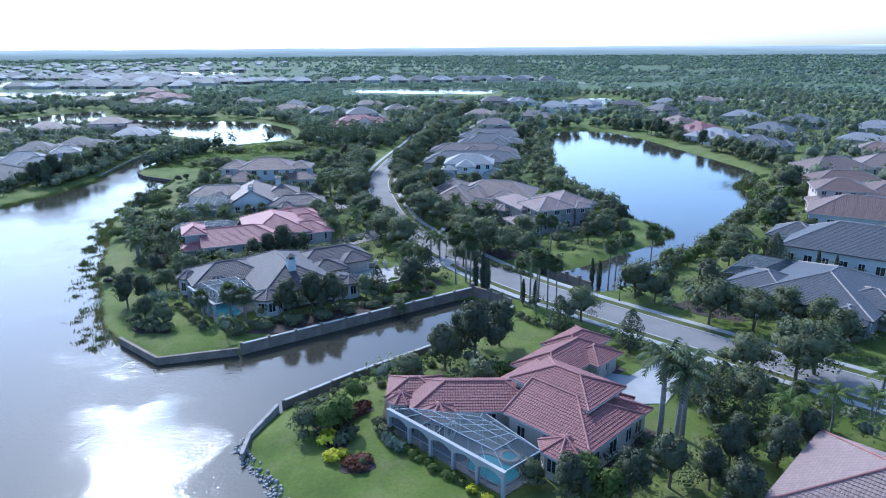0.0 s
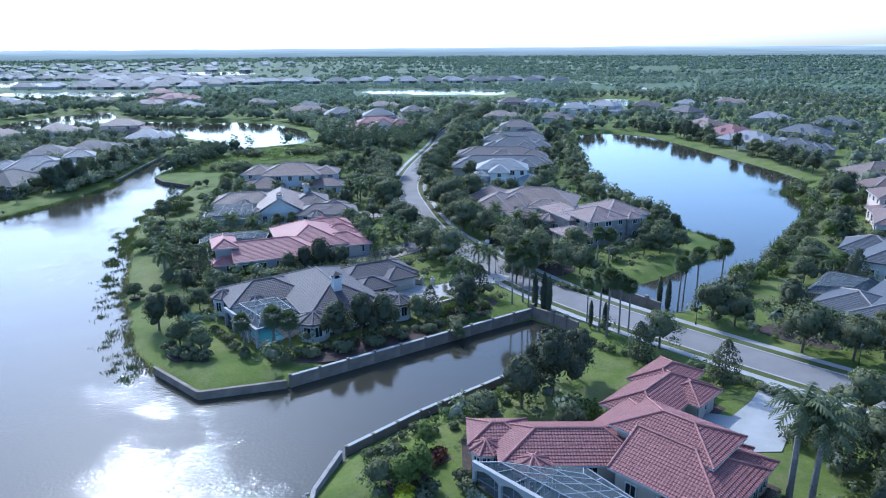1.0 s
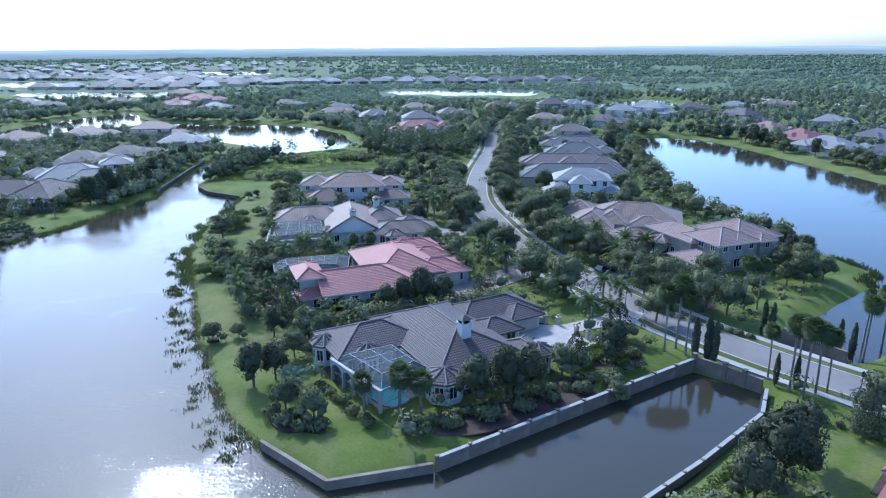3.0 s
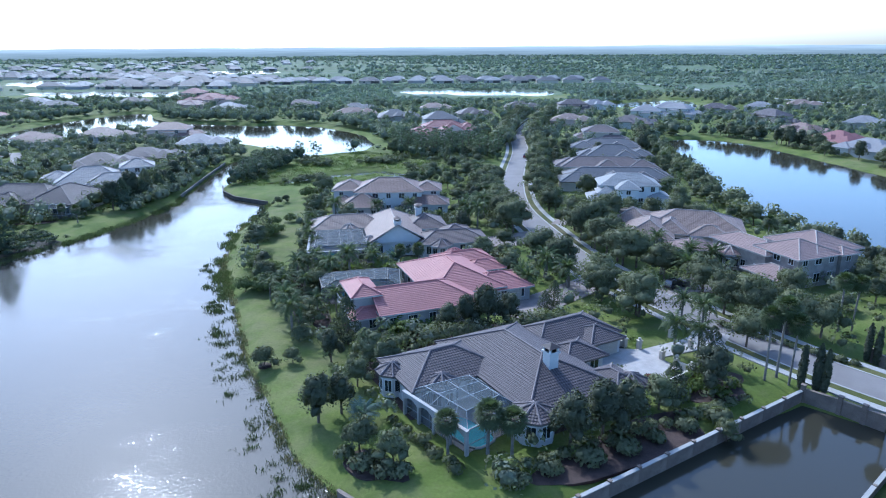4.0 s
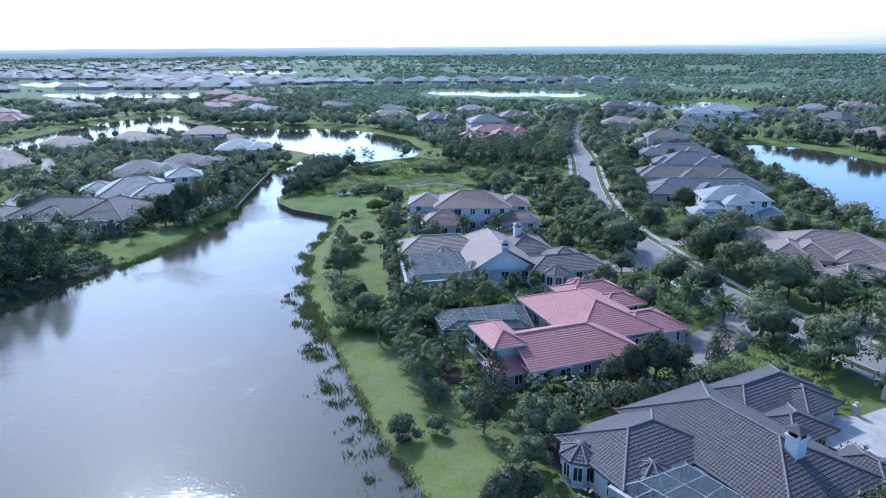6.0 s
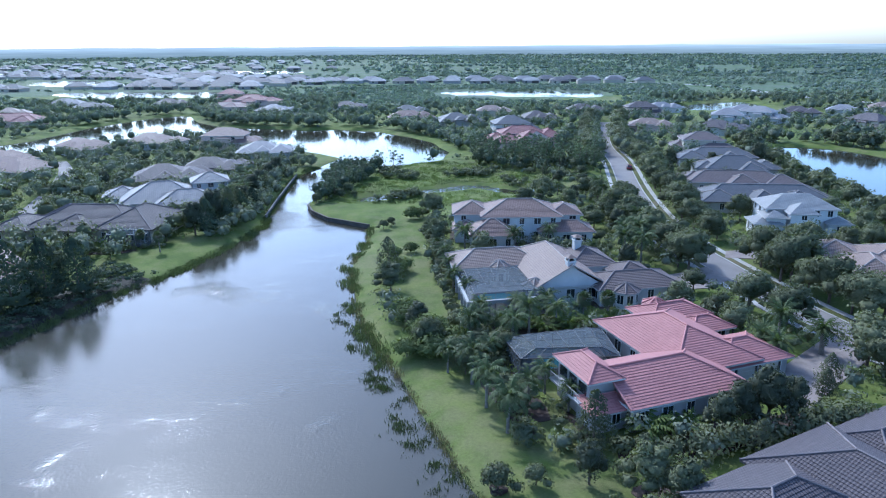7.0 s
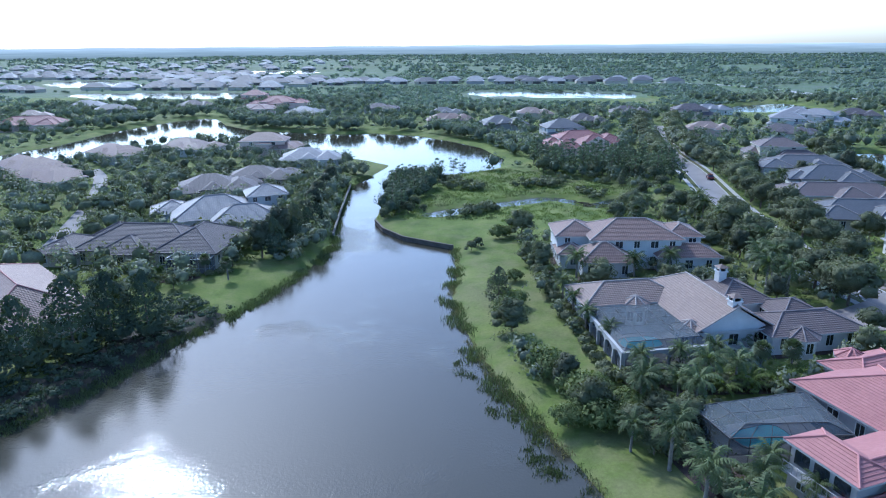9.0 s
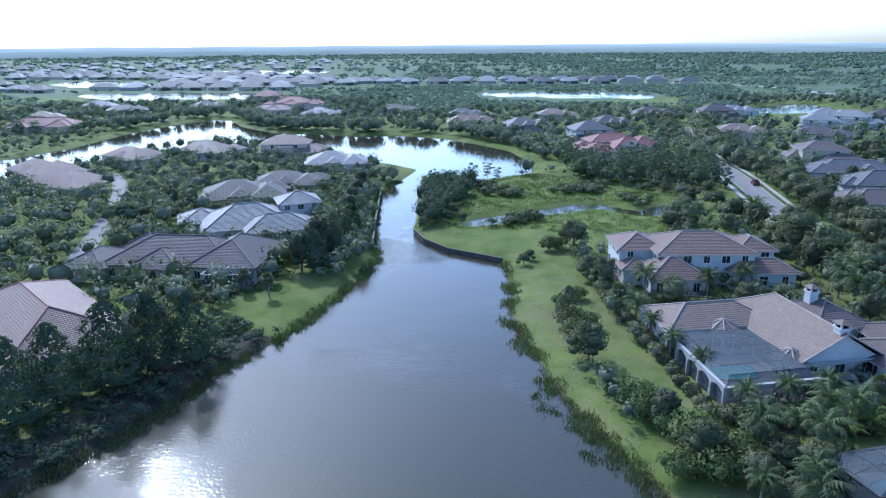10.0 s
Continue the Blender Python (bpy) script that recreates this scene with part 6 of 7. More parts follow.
LAWNS = [
    [(-25, 72), (-24, 62), (0, 38), (6, 55), (-7, 68), (-9, 84), (-14, 85)],
    [(-45, 90), (-53, 98), (-72, 129), (-84, 158), (-76, 160), (-66, 140), (-58, 125), (-50, 113), (-36, 98)],
    [(-120, 256), (-114, 247), (-96, 232), (-90, 212), (-86, 190), (-83, 168), (-72, 170), (-80, 200), (-82, 232), (-90, 250), (-112, 258)],
    [(-119, 258), (-112, 256), (-80, 240), (-66, 242), (-52, 262), (-42, 300), (-80, 332), (-100, 322), (-104, 290)],
    [(34, 146), (58, 160), (54, 178), (42, 166), (30, 152)],
    [(44, 130), (58, 145), (88, 184), (96, 190), (84, 168), (70, 150), (56, 130), (48, 122)],
    [(94, 204), (116, 236), (116, 252), (108, 310), (100, 350), (112, 348), (128, 270), (128, 236), (112, 205)],
    [(-128, 196), (-126, 224), (-134, 224), (-148, 208), (-144, 190)],
    [(-126, 350), (-130, 322), (-138, 318), (-140, 360)],
    [(-80, 340), (-76, 372), (-98, 415), (-122, 444), (-150, 456), (-152, 446), (-108, 408), (-90, 380)],
    [(8, 82), (20, 96), (14, 104), (6, 98)],
    [(-131, 200), (-140, 180), (-148, 158), (-170, 128), (-182, 140), (-164, 176), (-150, 200), (-140, 206)],
    [(-31, 252), (-18, 252), (-8, 345), (-22, 345), (-32, 300)],
    [(16, 85), (24, 95), (33, 88), (33.5, 77), (28, 67), (21, 73)],
]


def in_any(px, py, rings):
    ok = np.zeros(px.shape, bool)
    for r in rings:
        ok |= ring_distance(px, py, np.array(r, float)) < 0
    return ok


rs = np.random.RandomState(5)


def sparse(points, spacing, taken=None):
    """Keeps points that stand apart from those kept before."""
    cell, kept = {}, []
    for p in ([] if taken is None else taken):
        cell.setdefault((int(p[0] // spacing), int(p[1] // spacing)), []).append(p)
    for p in points:
        i, j = int(p[0] // spacing), int(p[1] // spacing)
        if any((p[0] - q[0]) ** 2 + (p[1] - q[1]) ** 2 < spacing ** 2 for a in (-1, 0, 1) for b in (-1, 0, 1) for q in cell.get((i + a, j + b), ())):
            continue
        cell.setdefault((i, j), []).append(p)
        kept.append(p)
    return kept


taken = [tuple(o.location[:2]) for o in scene.objects if o.type == "EMPTY" and o.get("category") in ("tree", "palm tree")]


def candidates(n, x0, x1, y0, y1, house_gap, shore_gap, road_gap):
    p = np.stack([rs.uniform(x0, x1, n), rs.uniform(y0, y1, n)], -1)
    x, y = p[:, 0], p[:, 1]
    ok = free_of_houses(x, y, house_gap) & (lake_distance(x, y) > shore_gap)
    ok &= (line_distance(x, y, road_line) > road_gap) & (line_distance(x, y, road_west_line) > road_gap - 2)
    ok &= ~in_any(x, y, LAWNS) & ~in_any(x, y, DRIVES.values())
    return p[ok]


near_a = candidates(3200, -88, 120, 58, 330, 2.2, 5.0, 8.2)
near_b = candidates(900, -205, -127, 150, 330, 2.2, 4.0, 5.5)
both = np.concatenate([near_a, near_b])
spots = sparse([tuple(p) for p in both[rs.permutation(len(both))]], 5.2, taken)
NEAR_MIX = ["oak_b"] * 5 + ["oak_c"] * 6 + ["oak"] * 2 + ["dark"] * 2 + ["queen"] * 2 + ["sabal"] * 2 + ["magnolia"] + ["shrub_big"] * 3
for x, y in spots[:340]:
    k = rng.choice(NEAR_MIX)
    w = 0.8 if x < -125 else 1.0
    plant(k, x, y, w * rng.uniform(0.6, 1.0), None, rng.uniform(0.85, 1.1), G)


street = smooth_line(ROAD, 9.0)
st_t = np.gradient(street, axis=0)
st_t /= np.linalg.norm(st_t, axis=1)[:, None]
for side in (-1, 1):
    for p, t in zip(street, st_t):
        x, y = p[0] + side * 7.9 * t[1] + rng.uniform(-1, 1), p[1] - side * 7.9 * t[0] + rng.uniform(-1.5, 1.5)
        px, py = np.array([x]), np.array([y])
        if y < 138 or (side < 0 and 256 < y < 345) or in_any(px, py, DRIVES.values())[0] or not free_of_houses(px, py, 1.5)[0] or lake_distance(px, py)[0] < 3:
            continue
        plant("oak", x, y, rng.uniform(1.0, 1.4), None, rng.uniform(0.85, 1.0), G)


def along(line, n, lo, hi, patch=0.0, k=0.0, size=2.6):
    """Random places beside a line, between two offsets to its left."""
    ln = smooth_line(line, 0.5)
    i = rs.randint(0, len(ln) - 1, n)
    t = ln[i + 1] - ln[i]
    t /= np.linalg.norm(t, axis=1)[:, None] + 1e-9
    off = rs.uniform(lo, hi, n) ** 1.0
    p = ln[i] + np.stack([-t[:, 1], t[:, 0]], -1) * off[:, None]
    ok = soft_noise(p[:, 0], p[:, 1], size, k) > patch
    return p[ok]


def woods(name, label, pts, leaf, quads, size, hmin, hmax, wide, category="trees", heart_size=0.6):
    """Many trees farther off as one planting: lumpy crowns of leaf clumps."""
    n = len(pts)
    h = rs.uniform(hmin, hmax, n)
    r = h * rs.uniform(*wide, n)
    base = np.full(n, G)
    far = np.hypot(pts[:, 0], pts[:, 1])
    s = np.clip((far - 2300) / 2500, 0, 1)
    base = base + 20 * s * s * (3 - 2 * s)
    idx = np.repeat(np.arange(n), quads)
    m = len(idx)
    d = rs.normal(size=(m, 3))
    d /= np.linalg.norm(d, axis=1)[:, None]
    d[:, 2] = np.where(d[:, 2] < -0.35, -d[:, 2], d[:, 2])
    phase = rs.uniform(0, 6.28, n)
    ph = phase[idx]
    az = np.arctan2(d[:, 1], d[:, 0])
    lump = 1 + 0.22 * np.sin(3 * az + ph) + 0.2 * np.sin(5 * d[:, 2] + 2 * az + 2 * ph)
    rad = rs.uniform(0.78, 1.06, m) * lump
    c = np.stack([pts[idx, 0] + d[:, 0] * r[idx] * rad, pts[idx, 1] + d[:, 1] * r[idx] * rad, base[idx] + h[idx] * (0.56 + 0.42 * d[:, 2] * np.minimum(rad, 1.15))], -1)
    made = scatter_quads(rs, c, d, size)
    heart = core_quads(np.stack([pts[:, 0], pts[:, 1], base + h * 0.55], -1), r * heart_size, h * 0.44 * heart_size, phase, 5, 3 if quads > 40 else 2)
    made = np.concatenate([made[0], heart[0]]), np.concatenate([made[1], heart[1]])
    return tagged(quads_object(name, made, leaf), label, category, kind="stuff")


def low_growth(n, x0, x1, y0, y1, spacing, gap):
    p = candidates(n, x0, x1, y0, y1, gap, 3.5, 7.3)
    return np.array(sparse([tuple(q) for q in p], spacing))


lg = np.concatenate([low_growth(9000, -88, 130, 58, 330, 2.9, 1.0), low_growth(3200, -205, -127, 150, 330, 2.9, 1.0)])
pick = rs.uniform(size=len(lg))
woods("garden_bushes", "dark green bushes filling the gardens", lg[pick < 0.55], OAK_LEAF, 56, 0.27, 1.2, 3.4, (0.5, 0.85), "bushes", 0.42)
woods("garden_bushes", "mixed green bushes between the trees", lg[(pick >= 0.55) & (pick < 0.85)], WOOD_LEAF, 60, 0.32, 2.2, 4.6, (0.42, 0.6), "bushes", 0.45)
woods("garden_bushes", "lighter green flowering garden bushes", lg[pick >= 0.85], MARSH_LEAF, 60, 0.2, 0.8, 2.0, (0.6, 0.9), "bushes", 0.35)


def mid_points(n, x0, x1, y0, y1, spacing, gap=1.5):
    p = candidates(n, x0, x1, y0, y1, gap, 4.0, 7.5)
    return np.array(sparse([tuple(q) for q in p], spacing))


def pond_view(p):
    """Places that do not stand right before a far pond."""
    ok = np.ones(len(p), bool)
    for dy in (12, 26, 42, 60):
        for ring in lake_rings[2:]:
            ok &= ring_distance(p[:, 0] - 0.02 * dy, p[:, 1] + dy, ring) > 4
    return p[ok]


mid = np.concatenate([mid_points(5200, -420, 330, 330, 660, 6.3), mid_points(1500, -330, -205, 130, 330, 6.0), mid_points(2200, 120, 330, 60, 330, 6.0)])
keep = rs.uniform(size=len(mid)) < np.clip(0.95 + 0.5 * soft_noise(mid[:, 0], mid[:, 1], 60), 0, 1)
mid = pond_view(mid[keep])
mid = mid[~((mid[:, 1] > 565) & (mid[:, 0] > -170) & (mid[:, 0] < 80))]
arm = ring_distance(mid[:, 0], mid[:, 1], lake_rings[0])
mid = mid[~((mid[:, 0] < -140) & (mid[:, 0] > -300) & (mid[:, 1] > 280) & (mid[:, 1] < 430) & (arm < 14))]
low_w = (mid[:, 0] < -130) & (mid[:, 0] > -330) & (mid[:, 1] < 440)
woods("garden_trees", "low leafy trees between the western houses", mid[low_w], WOOD_LEAF, 70, 0.4, 3.8, 6.6, (0.48, 0.64), "trees", 0.56)
mid = mid[~low_w]
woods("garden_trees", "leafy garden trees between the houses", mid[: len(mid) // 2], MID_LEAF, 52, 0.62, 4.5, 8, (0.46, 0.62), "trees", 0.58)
woods("garden_trees", "darker leafy trees between the houses", mid[len(mid) // 2:], WOOD_LEAF, 52, 0.62, 4.5, 8.5, (0.44, 0.58), "trees", 0.58)

# thick garden planting of the western point and low growth of the further gardens
wp = np.stack([rs.uniform(-310, -128, 5200), rs.uniform(140, 300, 5200)], -1)
wp = wp[free_of_houses(wp[:, 0], wp[:, 1], 1.4) & (lake_distance(wp[:, 0], wp[:, 1]) > 4) & ~in_any(wp[:, 0], wp[:, 1], LAWNS) & (line_distance(wp[:, 0], wp[:, 1], road_west_line) > 2.2)]
wp = np.array(sparse([tuple(q) for q in wp], 4.9))
half = rs.uniform(size=len(wp)) < 0.5
woods("garden_trees", "dense dark trees between the western gardens", wp[half], WOOD_LEAF, 88, 0.36, 4.2, 7.2, (0.46, 0.6), "trees", 0.56)
woods("garden_trees", "dense leafy trees of the western gardens", wp[~half], OAK_LEAF, 88, 0.36, 4.0, 7.0, (0.46, 0.6), "trees", 0.56)
wq = np.stack([rs.uniform(-305, -134, 2600), rs.uniform(296, 445, 2600)], -1)
wq = wq[free_of_houses(wq[:, 0], wq[:, 1], 1.4) & (lake_distance(wq[:, 0], wq[:, 1]) > 8) & ~in_any(wq[:, 0], wq[:, 1], LAWNS) & (line_distance(wq[:, 0], wq[:, 1], road_west_line) > 3)]
woods("garden_trees", "leafy trees between the point's houses", np.array(sparse([tuple(q) for q in wq], 5.6)), WOOD_LEAF, 90, 0.36, 3.4, 6.0, (0.48, 0.64), "trees", 0.56)
fg = pond_view(mid_points(4200, -420, 330, 300, 660, 6.0, 1.0))
fg = fg[~((fg[:, 1] > 575) & (fg[:, 0] > -170) & (fg[:, 0] < 80))]
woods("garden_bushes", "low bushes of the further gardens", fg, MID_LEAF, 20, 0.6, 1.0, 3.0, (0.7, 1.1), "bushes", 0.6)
for x, y, k, w in [(-2, 203, "oak", 1.25), (-9, 199, "oak", 1.1), (-27.5, 203, "oak", 1.05), (-29, 211, "oak_b", 1.0)]:
    plant(k, x, y, w, None, 1.0, G)
for x, y in along([(-17, 196), (-27, 218), (-30, 238), (-28.5, 262)], 80, -1.0, 5, -2)[:26]:
    px, py = np.array([x]), np.array([y])
    if free_of_houses(px, py, 1.5)[0] and line_distance(px, py, road_line)[0] > 6:
        plant(rng.choice(["queen", "queen", "oak_b", "queen"]), x, y, rng.uniform(0.9, 1.15), None, 1.0, G)

# dark pine wood beside the marsh and low scrub fields beyond the neighbourhood
pw = np.stack([rs.uniform(-70, -20, 260), rs.uniform(292, 345, 260)], -1)
pw = pw[(line_distance(pw[:, 0], pw[:, 1], road_line) > 7.6) & free_of_houses(pw[:, 0], pw[:, 1], 2) & (pw[:, 1] > 318 - 0.5 * (pw[:, 0] + 70) * 0.6)]
for x, y in sparse([tuple(q) for q in pw], 4.2)[:80]:
    plant("pine", x, y, rng.uniform(0.75, 1.0), None, 1.0, G)
woods("pine_undergrowth", "dense dark undergrowth below the pines", np.array(sparse([tuple(q) for q in pw], 3.4)), PINE_LEAF, 60, 0.5, 3, 5.5, (0.45, 0.65), "undergrowth")


def open_points(n, r0, r1, az0, az1, need, s):
    r = np.sqrt(rs.uniform(r0 ** 2, r1 ** 2, n))
    a = np.radians(rs.uniform(az0, az1, n))
    x, y = r * np.sin(a), r * np.cos(a)
    ok = soft_noise(x, y, s, 1.3) > need
    near = r < 1600
    dist = np.full(n, 1e3)
    dist[near] = lake_distance(x[near], y[near])
    ok &= dist > 4
    ok &= line_distance(x, y, road_far_line) > 9
    suburb = ((x < -230 + 0.02 * y) & (y > 690) & (y < 2200)) | ((x > -260) & (x < 160) & (y > 850) & (y < 985))
    ok &= ~suburb | (rs.uniform(size=n) < 0.25)
    ok &= ~((suburb) & ~free_of_houses(x, y, 2))
    return np.stack([x, y], -1)[ok]


band1 = pond_view(open_points(8200, 640, 1150, -48, 44, -0.3, 45))
band1 = band1[~((band1[:, 0] > -190) & (band1[:, 0] < 170) & (band1[:, 1] < 880))]
woods("scrub", "low dense scrub and small trees", band1, HAZED_LEAF, 12, 1.2, 1.8, 5.0, (0.6, 1.1))
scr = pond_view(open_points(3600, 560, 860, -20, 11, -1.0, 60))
woods("scrub", "low olive-green wetland scrub", scr, HAZED_LEAF, 12, 1.2, 1.0, 2.4, (0.9, 1.4))
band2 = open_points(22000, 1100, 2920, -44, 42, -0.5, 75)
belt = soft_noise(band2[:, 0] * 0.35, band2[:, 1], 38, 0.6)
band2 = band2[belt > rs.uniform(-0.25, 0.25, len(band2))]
woods("wood", "distant mixed woodland with open fields between", band2, HAZED_LEAF, 6, 3.2, 3.0, 7.0, (0.7, 1.5))


def far_country():
    """The country far behind everything, as a plain glowing backdrop with haze painted in."""
    k = Nodes("painted_haze")
    v = k.coords()
    st = k.add("Mapping")
    st.inputs["Scale"].default_value = (0.004, 0.004, 0.16)
    k.t.links.new(v, st.inputs["Vector"])
    n = k.noise(st.outputs[0], 1.0, 6, 0.65)
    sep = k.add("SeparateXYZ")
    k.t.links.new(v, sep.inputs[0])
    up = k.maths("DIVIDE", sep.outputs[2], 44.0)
    # airlight painted in: the colour pales toward the top and glows by itself
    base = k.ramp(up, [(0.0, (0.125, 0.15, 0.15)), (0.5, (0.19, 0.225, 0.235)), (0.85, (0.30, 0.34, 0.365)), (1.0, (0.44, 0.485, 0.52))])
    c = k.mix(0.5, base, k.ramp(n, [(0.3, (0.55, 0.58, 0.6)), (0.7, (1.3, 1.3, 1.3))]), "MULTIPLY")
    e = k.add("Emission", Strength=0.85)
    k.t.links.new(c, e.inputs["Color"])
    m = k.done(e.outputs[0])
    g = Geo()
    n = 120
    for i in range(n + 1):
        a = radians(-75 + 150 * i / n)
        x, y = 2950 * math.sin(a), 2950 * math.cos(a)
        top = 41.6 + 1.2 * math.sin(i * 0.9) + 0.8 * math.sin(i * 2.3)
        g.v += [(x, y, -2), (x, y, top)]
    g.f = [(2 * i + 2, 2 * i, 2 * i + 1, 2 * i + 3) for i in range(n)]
    tagged(g.object("backdrop", m), "glowing backdrop of blue-green woodland with painted haze", "backdrop", kind="structure")


far_country()

# ---- shore growth ----
DRY_LEAF = foliage("dry_reeds", (0.09, 0.075, 0.045), (0.2, 0.17, 0.10), 0.6)
def tufts(name, label, pts, leaf, blades, hmin, hmax, spread, category):
    n = len(pts)
    idx = np.repeat(np.arange(n), blades)
    m = len(idx)
    a = rs.uniform(0, 6.28, m)
    off = rs.normal(size=(m, 2)) * spread
    x, y = pts[idx, 0] + off[:, 0], pts[idx, 1] + off[:, 1]
    z = np.maximum(height_at(pts[:, 0], pts[:, 1])[idx], -0.05)
    h = rs.uniform(hmin, hmax, m)
    w = 0.045 + 0.05 * h
    lean = rs.normal(size=(m, 2)) * 0.25 * h[:, None]
    v = np.stack([np.stack([x - np.cos(a) * w, y - np.sin(a) * w, z], -1), np.stack([x + np.cos(a) * w, y + np.sin(a) * w, z], -1), np.stack([x + lean[:, 0], y + lean[:, 1], z + h], -1)], 1)
    return tagged(tris_object(name, v.reshape(-1, 3), leaf), label, category, kind="stuff")


reed_shore = EAST_SHORE[3:15]
tufts("shore_grass", "dark rough growth along the western waterline", along(WEST_SHORE[1:14], 2600, -1.2, 0.8, -0.6, 0.4), REED_LEAF, 7, 0.15, 0.6, 0.35, "grass")
tufts("shore_grass", "rough olive grass fringe at the waterline", along(reed_shore, 1200, -0.5, 0.8, -0.1, 0.7), REED_LEAF, 6, 0.12, 0.4, 0.3, "grass")
tufts("shore_grass", "rough brownish grass fringe at the waterline", along(reed_shore, 1300, -0.6, 0.7, -0.3, 1.7), DRY_LEAF, 6, 0.15, 0.5, 0.3, "grass")
clump = along(reed_shore[:8], 60, 0.6, 4.4, -2)
clump = clump[rs.randint(0, len(clump), 1100)] + rs.normal(size=(1100, 2)) * rs.uniform(0.2, 0.9, (1100, 1))
tufts("reeds", "reeds and water grass along the shore", clump, REED_LEAF, 5, 0.15, 0.55, 0.3, "reeds")
tufts("reeds", "green shore grass at the water's edge", along(reed_shore[5:], 1500, -1.2, 2.2, 0.0, 2.0, 3.0), REED_LEAF, 6, 0.25, 0.8, 0.5, "reeds")
tufts("reeds", "reeds along the western bank", along(WEST_SHORE[4:12], 800, -0.5, 1.6, -0.1, 1.0), REED_LEAF, 9, 0.2, 0.7, 0.35, "reeds")
tufts("reeds", "dark water plants beside the eastern lake", along(LAKE_EAST[22:31], 1300, -1.0, 3.4, -0.3, 3.0), REED_LEAF, 9, 0.4, 1.2, 0.5, "reeds")
tufts("reeds", "dark water plants in a shallow bay", np.stack([rs.normal(100, 4.5, 500), rs.normal(219, 5.5, 500)], -1), REED_LEAF, 9, 0.08, 0.3, 0.6, "reeds")
tufts("reeds", "reeds at the lawn point", along(LAKE_EAST[3:9], 500, -0.5, 2.6, -0.1, 2.5), REED_LEAF, 8, 0.4, 1.2, 0.4, "reeds")
mp = np.stack([rs.uniform(-119, -40, 4200), rs.uniform(243, 335, 4200)], -1)
mr = np.array(LAWNS[3], float)
mp = mp[(ring_distance(mp[:, 0], mp[:, 1], mr) < 1) & (line_distance(mp[:, 0], mp[:, 1], creek_line) > 3.6)]
mp = mp[mp[:, 1] > 258 - 0.1 * (mp[:, 0] + 110)]
tufts("marsh_grass", "bright green marsh grass in tussocks", mp[soft_noise(mp[:, 0], mp[:, 1], 6.0) > -0.15], MARSH_LEAF, 12, 0.25, 0.65, 0.6, "grass")
tufts("marsh_grass", "dull olive marsh growth", mp[soft_noise(mp[:, 0], mp[:, 1], 6.0) <= -0.1], REED_LEAF, 12, 0.25, 0.7, 0.6, "grass")
low = mp[soft_noise(mp[:, 0], mp[:, 1], 9.0, 2.0) > 0.45]
woods("marsh_bushes", "low round bushes in the marsh", low[:130], OAK_LEAF, 50, 0.4, 1.2, 2.6, (0.5, 0.9), "bushes")

wb = along(WEST_SHORE[8:14], 420, -14, -0.3, -2)
woods("bank_brush", "dense dark brush under the waterside trees", wb, CYPRESS_LEAF, 46, 0.22, 0.5, 1.5, (0.6, 1.1), "brush", 0.5)

for x, y in along(LAKE_EAST[13:25], 110, 6, 14, -2)[:75]:
    if free_of_houses(np.array([x]), np.array([y]), 1.0)[0]:
        plant(rng.choice(["oak_b", "oak_c", "dark", "oak", "shrub_big"]), x, y, rng.uniform(0.75, 1.15))
ls = along(LAKE_EAST[23:31], 200, 1.0, 4.0, -2)
woods("lakeside_bushes", "dense green bushes along the lake shore", ls[:150], OAK_LEAF, 80, 0.26, 1.2, 3.4, (0.5, 0.75), "bushes", 0.45)
for x, y in along(LAKE_EAST[23:30], 60, 9, 15, -2)[:26]:
    if free_of_houses(np.array([x]), np.array([y]), 1.0)[0]:
        plant(rng.choice(["oak_b", "oak_c", "queen", "dark", "bright"]), x, y, rng.uniform(0.75, 1.05))
lw = along(LAKE_EAST[7:15], 260, 1.5, 8.0, -2)
lw = lw[free_of_houses(lw[:, 0], lw[:, 1], 0.8)]
woods("lakeside_trees", "dense green trees along the lake bank", lw[:120], OAK_LEAF, 110, 0.4, 2.8, 5.6, (0.4, 0.55))

pn = along(POND_SHORE[3:16], 420, -17, -4.5, -2)
pn = pn[free_of_houses(pn[:, 0], pn[:, 1], 1.0)]
woods("lakeside_trees", "leafy trees along the far pond bank", pn[rs.uniform(size=len(pn)) < 0.5], MID_LEAF, 110, 0.55, 4, 8, (0.42, 0.6))

wl = along(WEST_SHORE[1:7], 260, -9, -0.4, -2)
woods("bank_trees", "dense dark trees along the channel bank", wl[:80], WOOD_LEAF, 100, 0.34, 2.2, 5.5, (0.38, 0.5))
gr = np.stack([rs.uniform(-119.5, -101, 190), rs.uniform(259, 313, 190)], -1)
gr = gr[(gr[:, 0] < -113 + 0.22 * (gr[:, 1] - 259)) & (lake_distance(gr[:, 0], gr[:, 1]) > 1.2)]
woods("pine_grove", "dense young pines and scrub by the channel", gr, PINE_LEAF, 110, 0.3, 2.5, 6.0, (0.35, 0.5))
fr = np.concatenate([along([(-12, 345), (-10, 372), (-2, 420), (10, 470)], 80, 3.9, 8.5, -2), along([(-12, 345), (-10, 372), (-2, 420), (10, 470)], 80, -8.5, -3.9, -2)])
woods("roadside_trees", "dark roadside trees closing over the street", fr, WOOD_LEAF, 80, 0.5, 5, 8, (0.42, 0.52))

